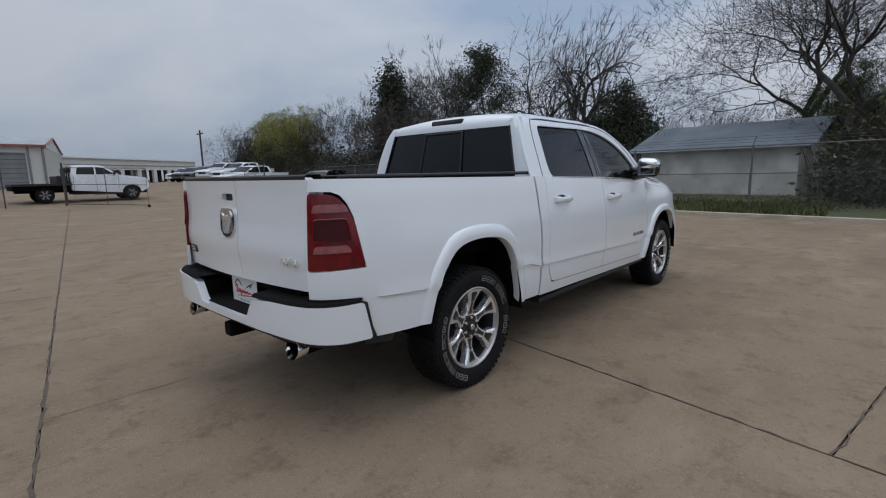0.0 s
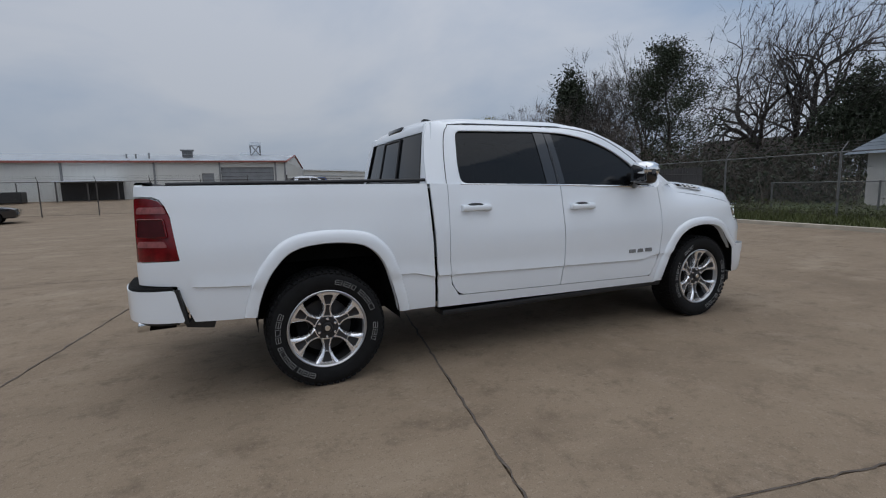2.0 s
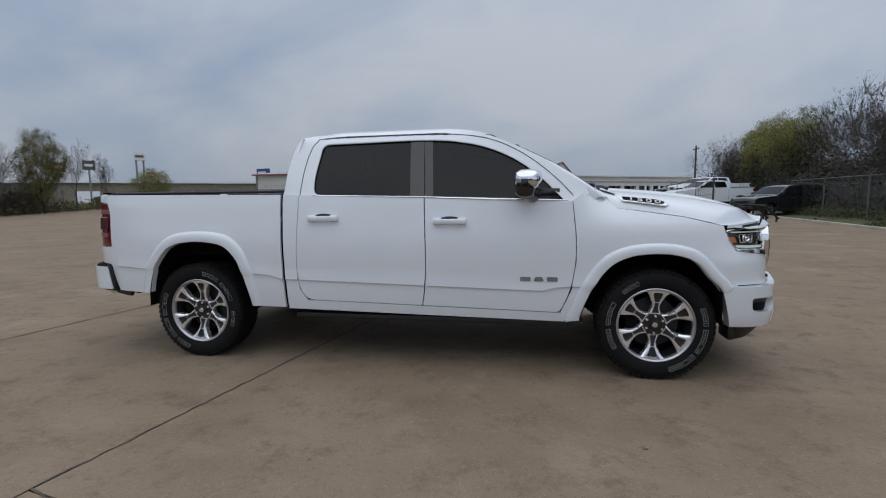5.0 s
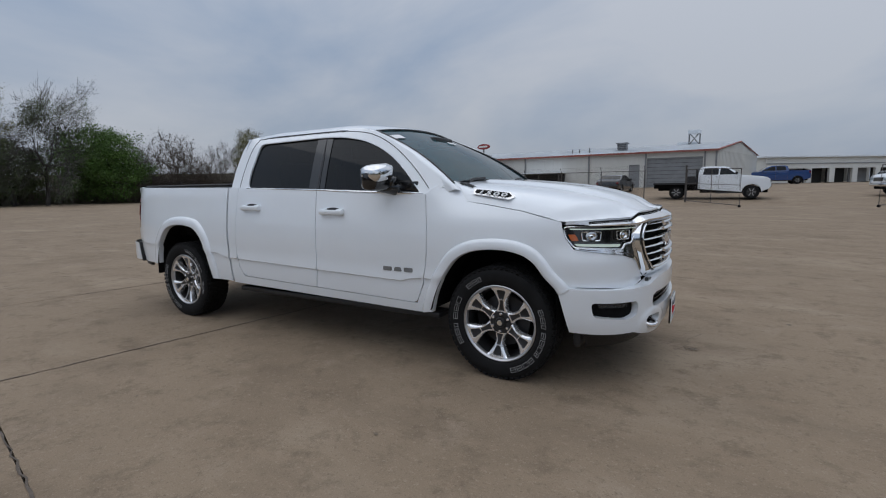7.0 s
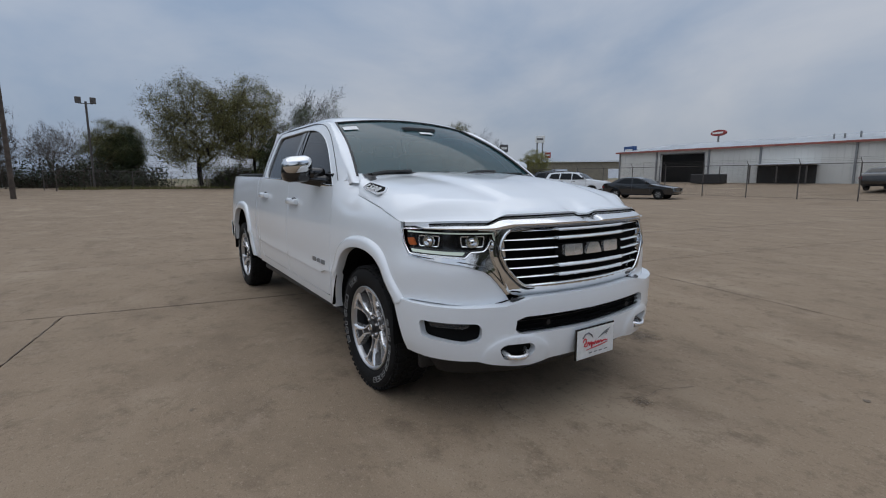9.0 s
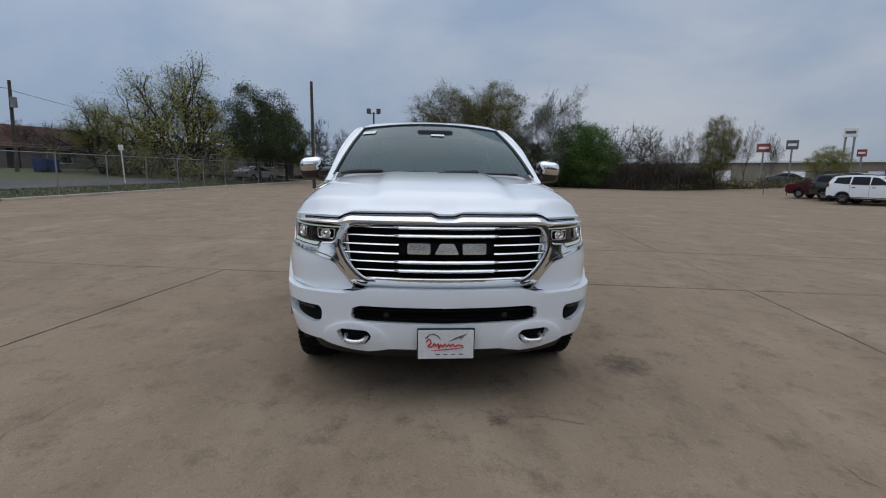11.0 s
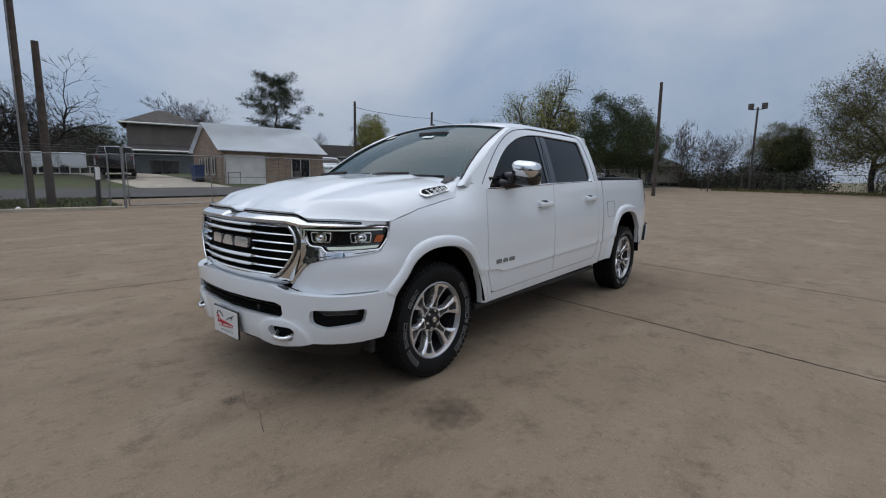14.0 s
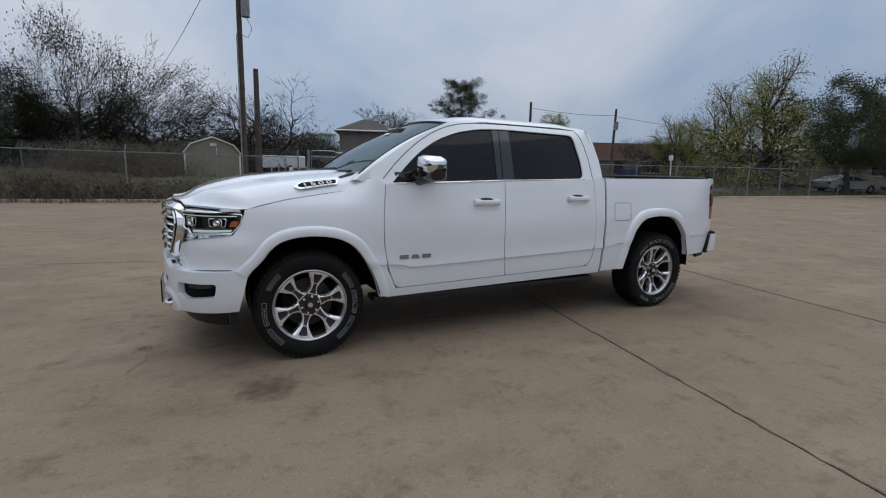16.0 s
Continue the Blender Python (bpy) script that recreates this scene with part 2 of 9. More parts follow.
M = {
    "paint": material("white_car_paint", (0.815, 0.855, 0.895), 0.28, vary=0.012, scale=2, coat=1.0, bump_scale=300),
    "chrome": material("chrome", (0.78, 0.79, 0.80), 0.06, 1.0, vary=0.03, scale=9),
    "satin": material("polished_alloy", (0.90, 0.90, 0.91), 0.20, 0.78, vary=0.05, scale=20),
    "bright_trim": material("bright_trim", (0.86, 0.87, 0.88), 0.14, 0.9, vary=0.03, scale=9),
    "rim_grey": material("machined_rim_edge", (0.50, 0.50, 0.51), 0.3, 0.85, vary=0.06, scale=20),
    "galv_dull": material("weathered_galvanised_steel", (0.15, 0.15, 0.15), 0.7, 0.2, vary=0.2, scale=5),
    "alloy_mid": material("grey_alloy_inlay", (0.055, 0.055, 0.058), 0.35, 0.6, vary=0.1, scale=20),
    "alloy_dark": material("dark_alloy_pocket", (0.030, 0.030, 0.032), 0.45, 0.4, vary=0.1, scale=20),
    "matte_black": material("matte_black", (0.004, 0.004, 0.004), 0.8, vary=0.2, scale=12, spec=0.15),
    "trim": material("black_plastic", (0.014, 0.014, 0.015), 0.5, vary=0.2, scale=30, bump=0.15, bump_scale=400),
    "gloss_black": material("gloss_black", (0.008, 0.008, 0.009), 0.12, vary=0.1, scale=5, coat=0.6),
    "step": material("step_tread_plastic", (0.006, 0.006, 0.006), 0.85, vary=0.2, scale=40, bump=0.3, bump_scale=300, spec=0.15),
    "under": material("underbody", (0.005, 0.005, 0.005), 0.9, vary=0.3, scale=12, spec=0.1),
    "rubber": material("tyre_rubber", (0.008, 0.008, 0.0085), 0.8, vary=0.25, scale=14, bump=0.2, bump_scale=200, spec=0.25),
    "tyre_white": material("white_tyre_lettering", (0.30, 0.30, 0.30), 0.7, vary=0.2, scale=40),
    "tint": glass_material("privacy_glass", (0.005, 0.006, 0.007), 0.015, 0.05, 0.30),
    "screen": glass_material("windscreen_glass", (0.022, 0.070, 0.080), 0.012, 0.20, 0.62),
    "lens": glass_material("clear_lamp_lens", (0.25, 0.26, 0.27), 0.03, 0.75),
    "red_lens": material("red_lamp_lens", (0.20, 0.004, 0.008), 0.16, vary=0.25, scale=14, coat=0.15, second=(0.085, 0.002, 0.003)),
    "deep_red": material("dark_red_lens", (0.050, 0.003, 0.005), 0.45, vary=0.2, scale=20, spec=0.25),
    "white_lens": material("reversing_lens", (0.27, 0.085, 0.085), 0.3, vary=0.25, scale=30, coat=0.3),
    "amber": material("amber_lens", (0.50, 0.12, 0.03), 0.12, vary=0.15, scale=40, coat=1.0),
    "led": glow_material("running_light", (0.62, 0.70, 0.62), 0.16),
    "seat": material("cabin_leather", (0.06, 0.05, 0.045), 0.6, vary=0.2, scale=8),
    "card": material("white_card", (0.75, 0.76, 0.76), 0.6, vary=0.06, scale=30),
    "ink_red": material("red_ink", (0.5, 0.03, 0.04), 0.6, vary=0.1),
    "ink_grey": material("grey_ink", (0.10, 0.10, 0.11), 0.6, vary=0.1),
    "seam": material("panel_gap", (0.05, 0.05, 0.055), 0.8, vary=0.1),
    "concrete": concrete_material("concrete_slab"),
    "joint": material("joint_filler", (0.10, 0.08, 0.065), 0.9, vary=0.3, scale=9),
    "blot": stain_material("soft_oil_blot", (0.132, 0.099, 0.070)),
    "stain": material("oil_stain", (0.150, 0.117, 0.085), 0.8, vary=0.25, scale=9),
    "asphalt": material("asphalt", (0.075, 0.072, 0.07), 0.9, vary=0.2, scale=0.7, bump=0.4, bump_scale=70),
    "lawn": material("grass_ground", (0.055, 0.080, 0.022), 0.95, vary=0.3, scale=0.5, second=(0.075, 0.068, 0.034), bump=0.5, bump_scale=20),
    "field": material("dry_field", (0.16, 0.14, 0.075), 0.95, vary=0.3, scale=0.1, bump=0.5, bump_scale=8),
    "old_paint": material("weathered_block_paint", (0.60, 0.575, 0.54), 0.9, vary=0.3, scale=1.2, bump=0.3),
    "kerb": material("kerb_concrete", (0.42, 0.37, 0.30), 0.9, vary=0.2, scale=2, bump=0.3),
    "metal_wall": material("white_steel_siding", (0.60, 0.60, 0.57), 0.6, vary=0.07, scale=0.4),
    "metal_trim": material("rust_red_trim", (0.28, 0.09, 0.07), 0.6, vary=0.2, scale=2),
    "door_grey": material("grey_roller_door", (0.22, 0.23, 0.24), 0.55, vary=0.1, scale=2),
    # near black, standing in for shade in open bays and under the lean-to
    "dark_in": material("dark_interior", (0.02, 0.02, 0.02), 0.9, vary=0.2),
    "roof_metal": material("galvanised_roof", (0.33, 0.38, 0.43), 0.42, 0.45, vary=0.25, scale=0.6),
    "roof_white": material("pale_metal_roof", (0.72, 0.76, 0.80), 0.45, 0.1, vary=0.06, scale=0.8),
    "shingle": material("brown_shingles", (0.085, 0.075, 0.07), 0.95, vary=0.3, scale=3, bump=0.5, bump_scale=20),
    "shingle_red": material("red_brown_shingles", (0.12, 0.06, 0.048), 0.95, vary=0.3, scale=3, bump=0.5, bump_scale=20),
    "brick": brick_material("old_brick"),
    "white_paint": material("weathered_white_paint", (0.66, 0.65, 0.62), 0.8, vary=0.14, scale=1.6),
    "grey_siding": material("grey_brown_siding", (0.15, 0.135, 0.12), 0.85, vary=0.12, scale=1.2),
    "slate_siding": material("slate_siding", (0.10, 0.115, 0.125), 0.85, vary=0.12, scale=1.2),
    "tan": material("tan_siding", (0.23, 0.205, 0.16), 0.85, vary=0.12, scale=1.2),
    "galv": material("galvanised_steel", (0.24, 0.245, 0.25), 0.55, 0.5, vary=0.2, scale=5),
    "rust_post": material("weathered_steel", (0.10, 0.09, 0.085), 0.7, 0.3, vary=0.3, scale=7),
    "pole": material("utility_pole_wood", (0.075, 0.06, 0.05), 0.95, vary=0.3, scale=4, bump=0.5, bump_scale=30),
    "bark": material("bark", (0.036, 0.031, 0.028), 0.95, vary=0.35, scale=6, bump=0.6, bump_scale=35),
    "bark_grey": material("grey_brown_bark", (0.078, 0.066, 0.058), 0.95, vary=0.3, scale=6, bump=0.5, bump_scale=35),
    "board_dark": material("dark_weathered_board", (0.055, 0.052, 0.052), 0.95, vary=0.25, scale=3, bump=0.3, spread=0.2),
    "leaf_lime": material("spring_leaves", (0.23, 0.225, 0.055), 0.7, vary=0.2, scale=0.8, spread=0.4),
    "leaf_green": material("green_leaves", (0.085, 0.17, 0.025), 0.7, vary=0.2, scale=0.8, spread=0.45),
    "leaf_weed": material("weed_leaves", (0.075, 0.085, 0.025), 0.75, vary=0.2, scale=0.8, spread=0.45),
    "leaf_dark": material("dark_leaves", (0.024, 0.034, 0.015), 0.75, vary=0.2, scale=0.8, spread=0.4),
    "leaf_olive": material("olive_leaves", (0.135, 0.128, 0.042), 0.75, vary=0.2, scale=0.8, spread=0.4),
    "dry_brush": material("dry_brown_brush", (0.125, 0.10, 0.068), 0.9, vary=0.25, scale=0.8, spread=0.5),
    "leaf_oak": material("oak_leaves", (0.050, 0.070, 0.020), 0.7, vary=0.25, scale=0.6, spread=0.45),
    "twig": material("brush_twigs", (0.078, 0.062, 0.05), 0.9, vary=0.2, scale=0.8, spread=0.4),
    "black_paint": material("black_car_paint", (0.012, 0.012, 0.013), 0.2, vary=0.1, coat=1.0),
    "blue_paint": material("blue_car_paint", (0.02, 0.06, 0.20), 0.25, vary=0.05, coat=1.0),
    "olive_paint": material("grey_green_car_paint", (0.05, 0.06, 0.05), 0.25, vary=0.05, coat=1.0),
    "silver_paint": material("silver_car_paint", (0.42, 0.43, 0.44), 0.3, 0.5, vary=0.05, coat=1.0),
    "bin_blue": material("blue_bin_plastic", (0.015, 0.04, 0.13), 0.5, vary=0.15),
    "sign_blue": material("blue_sign", (0.03, 0.08, 0.22), 0.5, vary=0.1),
    "sign_red": material("red_sign", (0.30, 0.05, 0.05), 0.5, vary=0.1),
    "wood_grey": material("weathered_board", (0.17, 0.15, 0.13), 0.95, vary=0.25, scale=3, bump=0.3),
}

# ---- building blocks ----


def part(name, bm, mat, parent=None, label="", smooth=None):
    me = bpy.data.meshes.new(name)
    bm.to_mesh(me)
    bm.free()
    me.materials.append(M[mat] if isinstance(mat, str) else mat)
    if smooth is not None:
        me.shade_smooth()
        me.set_sharp_from_angle(angle=radians(smooth))
    ob = new(name, me)
    if parent is not None:
        ob.parent = parent
    if label:
        tagged(ob, label)
    return ob


def empty(name, m=None):
    ob = new(name)
    ob.empty_display_size = 0.2
    if m is not None:
        ob.matrix_basis = m
    return ob


def add_box(bm, c, s, m=None, bevel=0.0):
    r = bmesh.ops.create_cube(bm, size=1.0)
    vs = r["verts"]
    bmesh.ops.scale(bm, vec=s, verts=vs)
    if bevel:
        es = list({e for v in vs for e in v.link_edges})
        vs = bmesh.ops.bevel(bm, geom=es, offset=bevel, segments=2, profile=0.5, affect='EDGES')["verts"]
    bmesh.ops.translate(bm, vec=c, verts=vs)
    if m is not None:
        bmesh.ops.transform(bm, matrix=m, verts=vs)
    return vs


def box(c, s, m=None, bevel=0.0):
    bm = bmesh.new()
    add_box(bm, c, s, m, bevel)
    return bm


def add_tube(bm, pts, radii, sides=8, cap=True):
    """A tube through points; radii a number or one for each point."""
    pts = [Vector(p) for p in pts]
    if not hasattr(radii, "__len__"):
        radii = [radii] * len(pts)
    rings = []
    up = Vector((0, 0, 1))
    for i, p in enumerate(pts):
        d = (pts[min(i + 1, len(pts) - 1)] - pts[max(i - 1, 0)]).normalized()
        a = d.cross(up if abs(d.z) < 0.95 else Vector((1, 0, 0))).normalized()
        b = d.cross(a)
        rings.append([bm.verts.new(p + radii[i] * (math.cos(k * math.tau / sides) * a + math.sin(k * math.tau / sides) * b)) for k in range(sides)])
    for r0, r1 in zip(rings, rings[1:]):
        for k in range(sides):
            bm.faces.new((r0[k], r0[(k + 1) % sides], r1[(k + 1) % sides], r1[k]))
    if cap:
        bm.faces.new(rings[0])
        bm.faces.new(list(reversed(rings[-1])))


def tube(pts, radii, sides=8):
    bm = bmesh.new()
    add_tube(bm, pts, radii, sides)
    return bm


def add_grid(bm, rows, close=False):
    """A sheet through rows of points."""
    vs = [[bm.verts.new(p) for p in row] for row in rows]
    for a, b in zip(vs, vs[1:]):
        n = len(a)
        for k in range(n if close else n - 1):
            bm.faces.new((a[k], a[(k + 1) % n], b[(k + 1) % n], b[k]))
    return vs


def add_prism(bm, outline, thick, place):
    """A slab: an outline of (u, v), thickened from w = 0 to w = thick; place(u, v, w) gives the point."""
    top = [bm.verts.new(place(u, v, thick)) for u, v in outline]
    low = [bm.verts.new(place(u, v, 0.0)) for u, v in outline]
    bm.faces.new(top)
    bm.faces.new(list(reversed(low)))
    n = len(outline)
    for k in range(n):
        bm.faces.new((low[k], low[(k + 1) % n], top[(k + 1) % n], top[k]))


def spline(ctrl, step=0.02):
    """Points along a smooth curve through control points, nearly evenly spaced."""
    c = [np.array(p, float) for p in ctrl]
    out = []
    for i in range(len(c) - 1):
        p0, p1, p2, p3 = c[max(i - 1, 0)], c[i], c[i + 1], c[min(i + 2, len(c) - 1)]
        n = max(2, int(np.linalg.norm(p2 - p1) / step))
        for k in range(n):
            t = k / n
            out.append(0.5 * (2 * p1 + (p2 - p0) * t + (2 * p0 - 5 * p1 + 4 * p2 - p3) * t * t + (3 * p1 - p0 - 3 * p2 + p3) * t ** 3))
    out.append(c[-1])
    return out


def dense(poly, step):
    out = []
    for i, a in enumerate(poly):
        b = poly[(i + 1) % len(poly)]
        n = max(1, int(math.dist(a, b) / step))
        out += [(a[0] + (b[0] - a[0]) * k / n, a[1] + (b[1] - a[1]) * k / n) for k in range(n)]
    return out


def rounded(poly, r=0.02, n=5):
    """The polygon with its corners rounded; r a number or one for each corner."""
    out = []
    for i, p in enumerate(poly):
        q = r[i] if hasattr(r, "__len__") else r
        a, b, c = Vector(poly[i - 1]), Vector(p), Vector(poly[(i + 1) % len(poly)])
        q = min(q, (a - b).length * 0.48, (c - b).length * 0.48)
        if q < 1e-4:
            out.append((b.x, b.y))
            continue
        s, e = b + (a - b).normalized() * q, b + (c - b).normalized() * q
        for k in range(n + 1):
            t = k / n
            v = (1 - t) ** 2 * s + 2 * t * (1 - t) * b + t * t * e
            out.append((v.x, v.y))
    return out


def inside(x, y, poly):
    hit = False
    for (x0, y0), (x1, y1) in zip(poly, poly[1:] + poly[:1]):
        if (y0 > y) != (y1 > y) and x < (x1 - x0) * (y - y0) / (y1 - y0) + x0:
            hit = not hit
    return hit


def add_panel(bm, outline, place, holes=(), step=0.06, lip=0.02, folds=()):
    """A pressed sheet: an outline of (u, v) with holes, laid on place(u, v, w), its edges folded inwards by lip; folds are lines that the mesh follows."""
    from mathutils.geometry import delaunay_2d_cdt
    loops = [dense(outline, step)] + [dense(h, step) for h in holes]
    pts, edges = [], []
    for lp in loops:
        s = len(pts)
        pts += [Vector(p) for p in lp]
        edges += [(s + k, s + (k + 1) % len(lp)) for k in range(len(lp))]
    us, vs_ = [p[0] for p in loops[0]], [p[1] for p in loops[0]]
    rim = [p for lp in loops for p in lp]
    for line in folds:
        s = len(pts)
        line = [p for p in line if inside(*p, loops[0]) and not any(inside(*p, h) for h in loops[1:])]
        pts += [Vector(p) for p in line]
        rim += line
        edges += [(s + k, s + k + 1) for k in range(len(line) - 1) if math.dist(line[k], line[k + 1]) < 0.06]
    rim = np.array(rim)
    for i, u in enumerate(np.arange(min(us) + step / 2, max(us), step)):
        for v in np.arange(min(vs_) + step / 2 * (1 + i % 2 * 0.5), max(vs_), step):
            if inside(u, v, loops[0]) and not any(inside(u, v, h) for h in loops[1:]) and ((rim - (u, v)) ** 2).sum(1).min() > (step * 0.45) ** 2:
                pts.append(Vector((u, v)))
    co, _, fa = delaunay_2d_cdt(pts, edges, [], 0, 1e-5)[:3]
    keep = []
    for f in fa:
        u = sum(co[k][0] for k in f) / len(f)
        v = sum(co[k][1] for k in f) / len(f)
        if inside(u, v, loops[0]) and not any(inside(u, v, h) for h in loops[1:]):
            keep.append(f)
    bv = {}
    for f in keep:
        for k in f:
            if k not in bv:
                bv[k] = bm.verts.new(place(co[k][0], co[k][1], 0.0))
        bm.faces.new([bv[k] for k in f])
    if lip:
        count = {}
        for f in keep:
            for a, b in zip(f, f[1:] + f[:1] if isinstance(f, list) else tuple(f[1:]) + tuple(f[:1])):
                key = (min(a, b), max(a, b))
                count[key] = count.get(key, 0) + 1
        low = {}
        for (a, b), n in count.items():
            if n == 1:
                for k in (a, b):
                    if k not in low:
                        low[k] = bm.verts.new(place(co[k][0], co[k][1], -lip))
                bm.faces.new((bv[a], bv[b], low[b], low[a]))


def panel(name, outline, place, mat, parent, holes=(), step=0.06, lip=0.02, label="", smooth=40, folds=()):
    bm = bmesh.new()
    add_panel(bm, outline, place, holes, step, lip, folds)
    bmesh.ops.recalc_face_normals(bm, faces=bm.faces)
    return part(name, bm, mat, parent, label, smooth)


def lettering(name, text, size, depth, m, mat, parent):
    cu = bpy.data.curves.new(name, 'FONT')
    cu.body, cu.size, cu.extrude, cu.align_x, cu.align_y = text, size, depth, 'CENTER', 'CENTER'
    tmp = new(name, cu)
    me = bpy.data.meshes.new_from_object(tmp.evaluated_get(bpy.context.evaluated_depsgraph_get()))
    bpy.data.objects.remove(tmp)
    me.transform(m)
    me.materials.clear()
    me.materials.append(M[mat])
    ob = new(name, me)
    ob.parent = parent
    return ob

# ---- the pickup: x ahead, y to its left, wheels on z = 0 ----
HX, HZ, HY = 1.836, 0.40, 0.955
truck = empty("pickup_truck")
tagged(truck, "white four-door pickup truck with chrome grille, parked on concrete", "pickup truck")

ZP = spline([(0.36, 0.950), (0.44, 0.970), (0.54, 0.985), (0.66, 0.995), (0.80, 1.003), (0.90, 1.005), (1.0, 0.999), (1.1, 0.986), (1.2, 0.970), (1.3, 0.954), (1.4, 0.930)], 0.01)
ZPZ, ZPY = [p[0] for p in ZP], [p[1] for p in ZP]
REAR = spline([(-2.1, 1.0), (-2.3, 0.998), (-2.45, 0.988), (-2.60, 0.966), (-2.73, 0.928), (-2.85, 0.872), (-2.925, 0.808), (-2.960, 0.70)], 0.01)
FRONT = spline([(1.9, 1.0), (2.10, 0.996), (2.27, 0.973), (2.40, 0.928), (2.52, 0.850), (2.60, 0.75), (2.655, 0.63), (2.70, 0.5), (2.745, 0.3), (2.765, 0.12), (2.77, 0.0)], 0.01)
BUMP = spline([(1.9, 1.0), (2.15, 1.0), (2.34, 0.988), (2.467, 0.955), (2.58, 0.878), (2.665, 0.765), (2.735, 0.60), (2.782, 0.40), (2.804, 0.2), (2.812, 0.0)], 0.01)


def along(curve):
    p = np.array(curve)
    s = np.r_[0, np.cumsum(np.linalg.norm(np.diff(p, axis=0), axis=1))]
    return s, p[:, 0], p[:, 1]


RS, RX, RY = along(REAR)
FS, FX, FY = along(FRONT)
BS, BX, BY = along(BUMP)


def uf(x):
    return 1.9 + float(np.interp(x, FX, FS))


def ufy(y):
    return 1.9 + float(np.interp(-y, -FY, FS))


def ub(x):
    return 1.9 + float(np.interp(x, BX, BS))


def uby(y):
    return 1.9 + float(np.interp(-y, -BY, BS))


def ur(x):
    return -2.1 - float(np.interp(-x, -RX, RS))


def ury(y):
    return -2.1 - float(np.interp(-y, -RY, RS))


# the low character line: height along the body
CRX = (-2.75, -2.63, -2.33, -1.90, -1.28, -1.19, -1.045, -0.92, 0.12, 1.04, 1.12, 1.25, 2.3)
CRZ = (0.780, 0.778, 0.761, 0.75, 0.733, 0.731, 0.693, 0.692, 0.664, 0.641, 0.667, 0.677, 0.677)


def crease_z(x):
    return float(np.interp(x, CRX, CRZ))


def crease(x, z):
    """The body side swells outwards down to the character line and steps in below it."""
    if x < -2.62 or x > 1.5:
        return 0.0
    d = z - crease_z(x)
    if d >= 0:
        k = max(0.0, 1.0 - d / 0.085)
        return 0.011 * k * k * (3 - 2 * k)
    k = min(1.0, -d / 0.006)
    return 0.011 - 0.014 * k + 0.004 * min(1.0, max(0.0, (-d - 0.006) / 0.1))


FOLDS = [[(x, crease_z(x) + d) for x in np.arange(-2.62, 1.5, 0.03)] for d in (0.085, 0.042, 0.0, -0.006)]


def side(s, fx=FX, fy=FY, fs=FS, wide=0.0):
    """Body side, wrapped round the front and rear corners: (u, z, w) to a point. u is x between the axles."""
    def place(u, z, w):
        y = float(np.interp(z, ZPZ, ZPY)) - 1.0
        if u > 1.9:
            d = u - 1.9
            x, p = float(np.interp(d, fs, fx)), float(np.interp(d, fs, fy))
            e = 0.004
            tx, ty = np.interp(d + e, fs, fx) - np.interp(d - e, fs, fx), np.interp(d + e, fs, fy) - np.interp(d - e, fs, fy)
        elif u < -2.1:
            d = -2.1 - u
            x, p = float(np.interp(d, RS, RX)), float(np.interp(d, RS, RY))
            e = 0.004
            tx, ty = np.interp(d - e, RS, RX) - np.interp(d + e, RS, RX), np.interp(d - e, RS, RY) - np.interp(d + e, RS, RY)
        else:
            x, p, tx, ty = u, 1.0, 1.0, 0.0
        n = math.hypot(tx, ty) or 1.0
        nx, ny = -ty / n, tx / n
        if fx is FX and x > 2.1:
            k1, k2 = min(1.0, max(0.0, (0.99 - z) / 0.16)), min(1.0, (x - 2.1) / 0.2) * min(1.0, max(0.0, (p - 0.55) / 0.2))
            w += 0.026 * k1 * k1 * (3 - 2 * k1) * k2
        lean = min(1.0, max(0.0, (x - 1.27) / 0.3))
        w += crease(x, z) if fx is FX and x < 1.5 else 0.0
        o = y * ny * ny - 2.4 * lean * max(0.0, z - 1.08) ** 2 * ny * ny + w + wide
        return Vector((x + nx * o, s * (p + ny * o), z))
    return place


ARCH_F = [(0.425, 0.640), (0.400, 0.686), (0.326, 0.763), (0.270, 0.835), (0.203, 0.886), (0.10, 0.915), (-0.006, 0.922), (-0.10, 0.916), (-0.182, 0.902), (-0.258, 0.872), (-0.322, 0.830), (-0.393, 0.745), (-0.468, 0.615), (-0.512, 0.50), (-0.534, 0.425)]
ARCH_R = [(0.509, 0.466), (0.498, 0.535), (0.478, 0.612), (0.443, 0.730), (0.403, 0.832), (0.342, 0.912), (0.265, 0.964), (0.16, 0.986), (0.043, 0.994), (-0.07, 0.988), (-0.157, 0.973), (-0.24, 0.934), (-0.302, 0.872), (-0.356, 0.800), (-0.391, 0.726), (-0.424, 0.63), (-0.444, 0.537)]


def arch(hx, z0, z1):
    """The wheel opening from its front foot, over the top, to its rear foot."""
    out = [(hx + float(p[0]), float(p[1])) for p in spline(ARCH_F if hx > 0 else ARCH_R, 0.03)]
    out[0] = (out[0][0], z0)
    out[-1] = (out[-1][0], z1)
    return out


YG = spline([(1.30, 0.955), (1.36, 0.930), (1.5, 0.880), (1.65, 0.820), (1.76, 0.772), (1.82, 0.738), (1.855, 0.705), (1.885, 0.64)], 0.01)
YGZ, YGY = [p[0] for p in YG], [p[1] for p in YG]


def cabside(s):
    def place(u, z, w):
        y = float(np.interp(z, YGZ, YGY))
        back = max(0.0, -0.80 - u)
        front = max(0.0, u - 0.9)
        return Vector((u, s * (y - 0.35 * back * back - 0.16 * front * front + w * 0.93), z + w * 0.36))
    return place


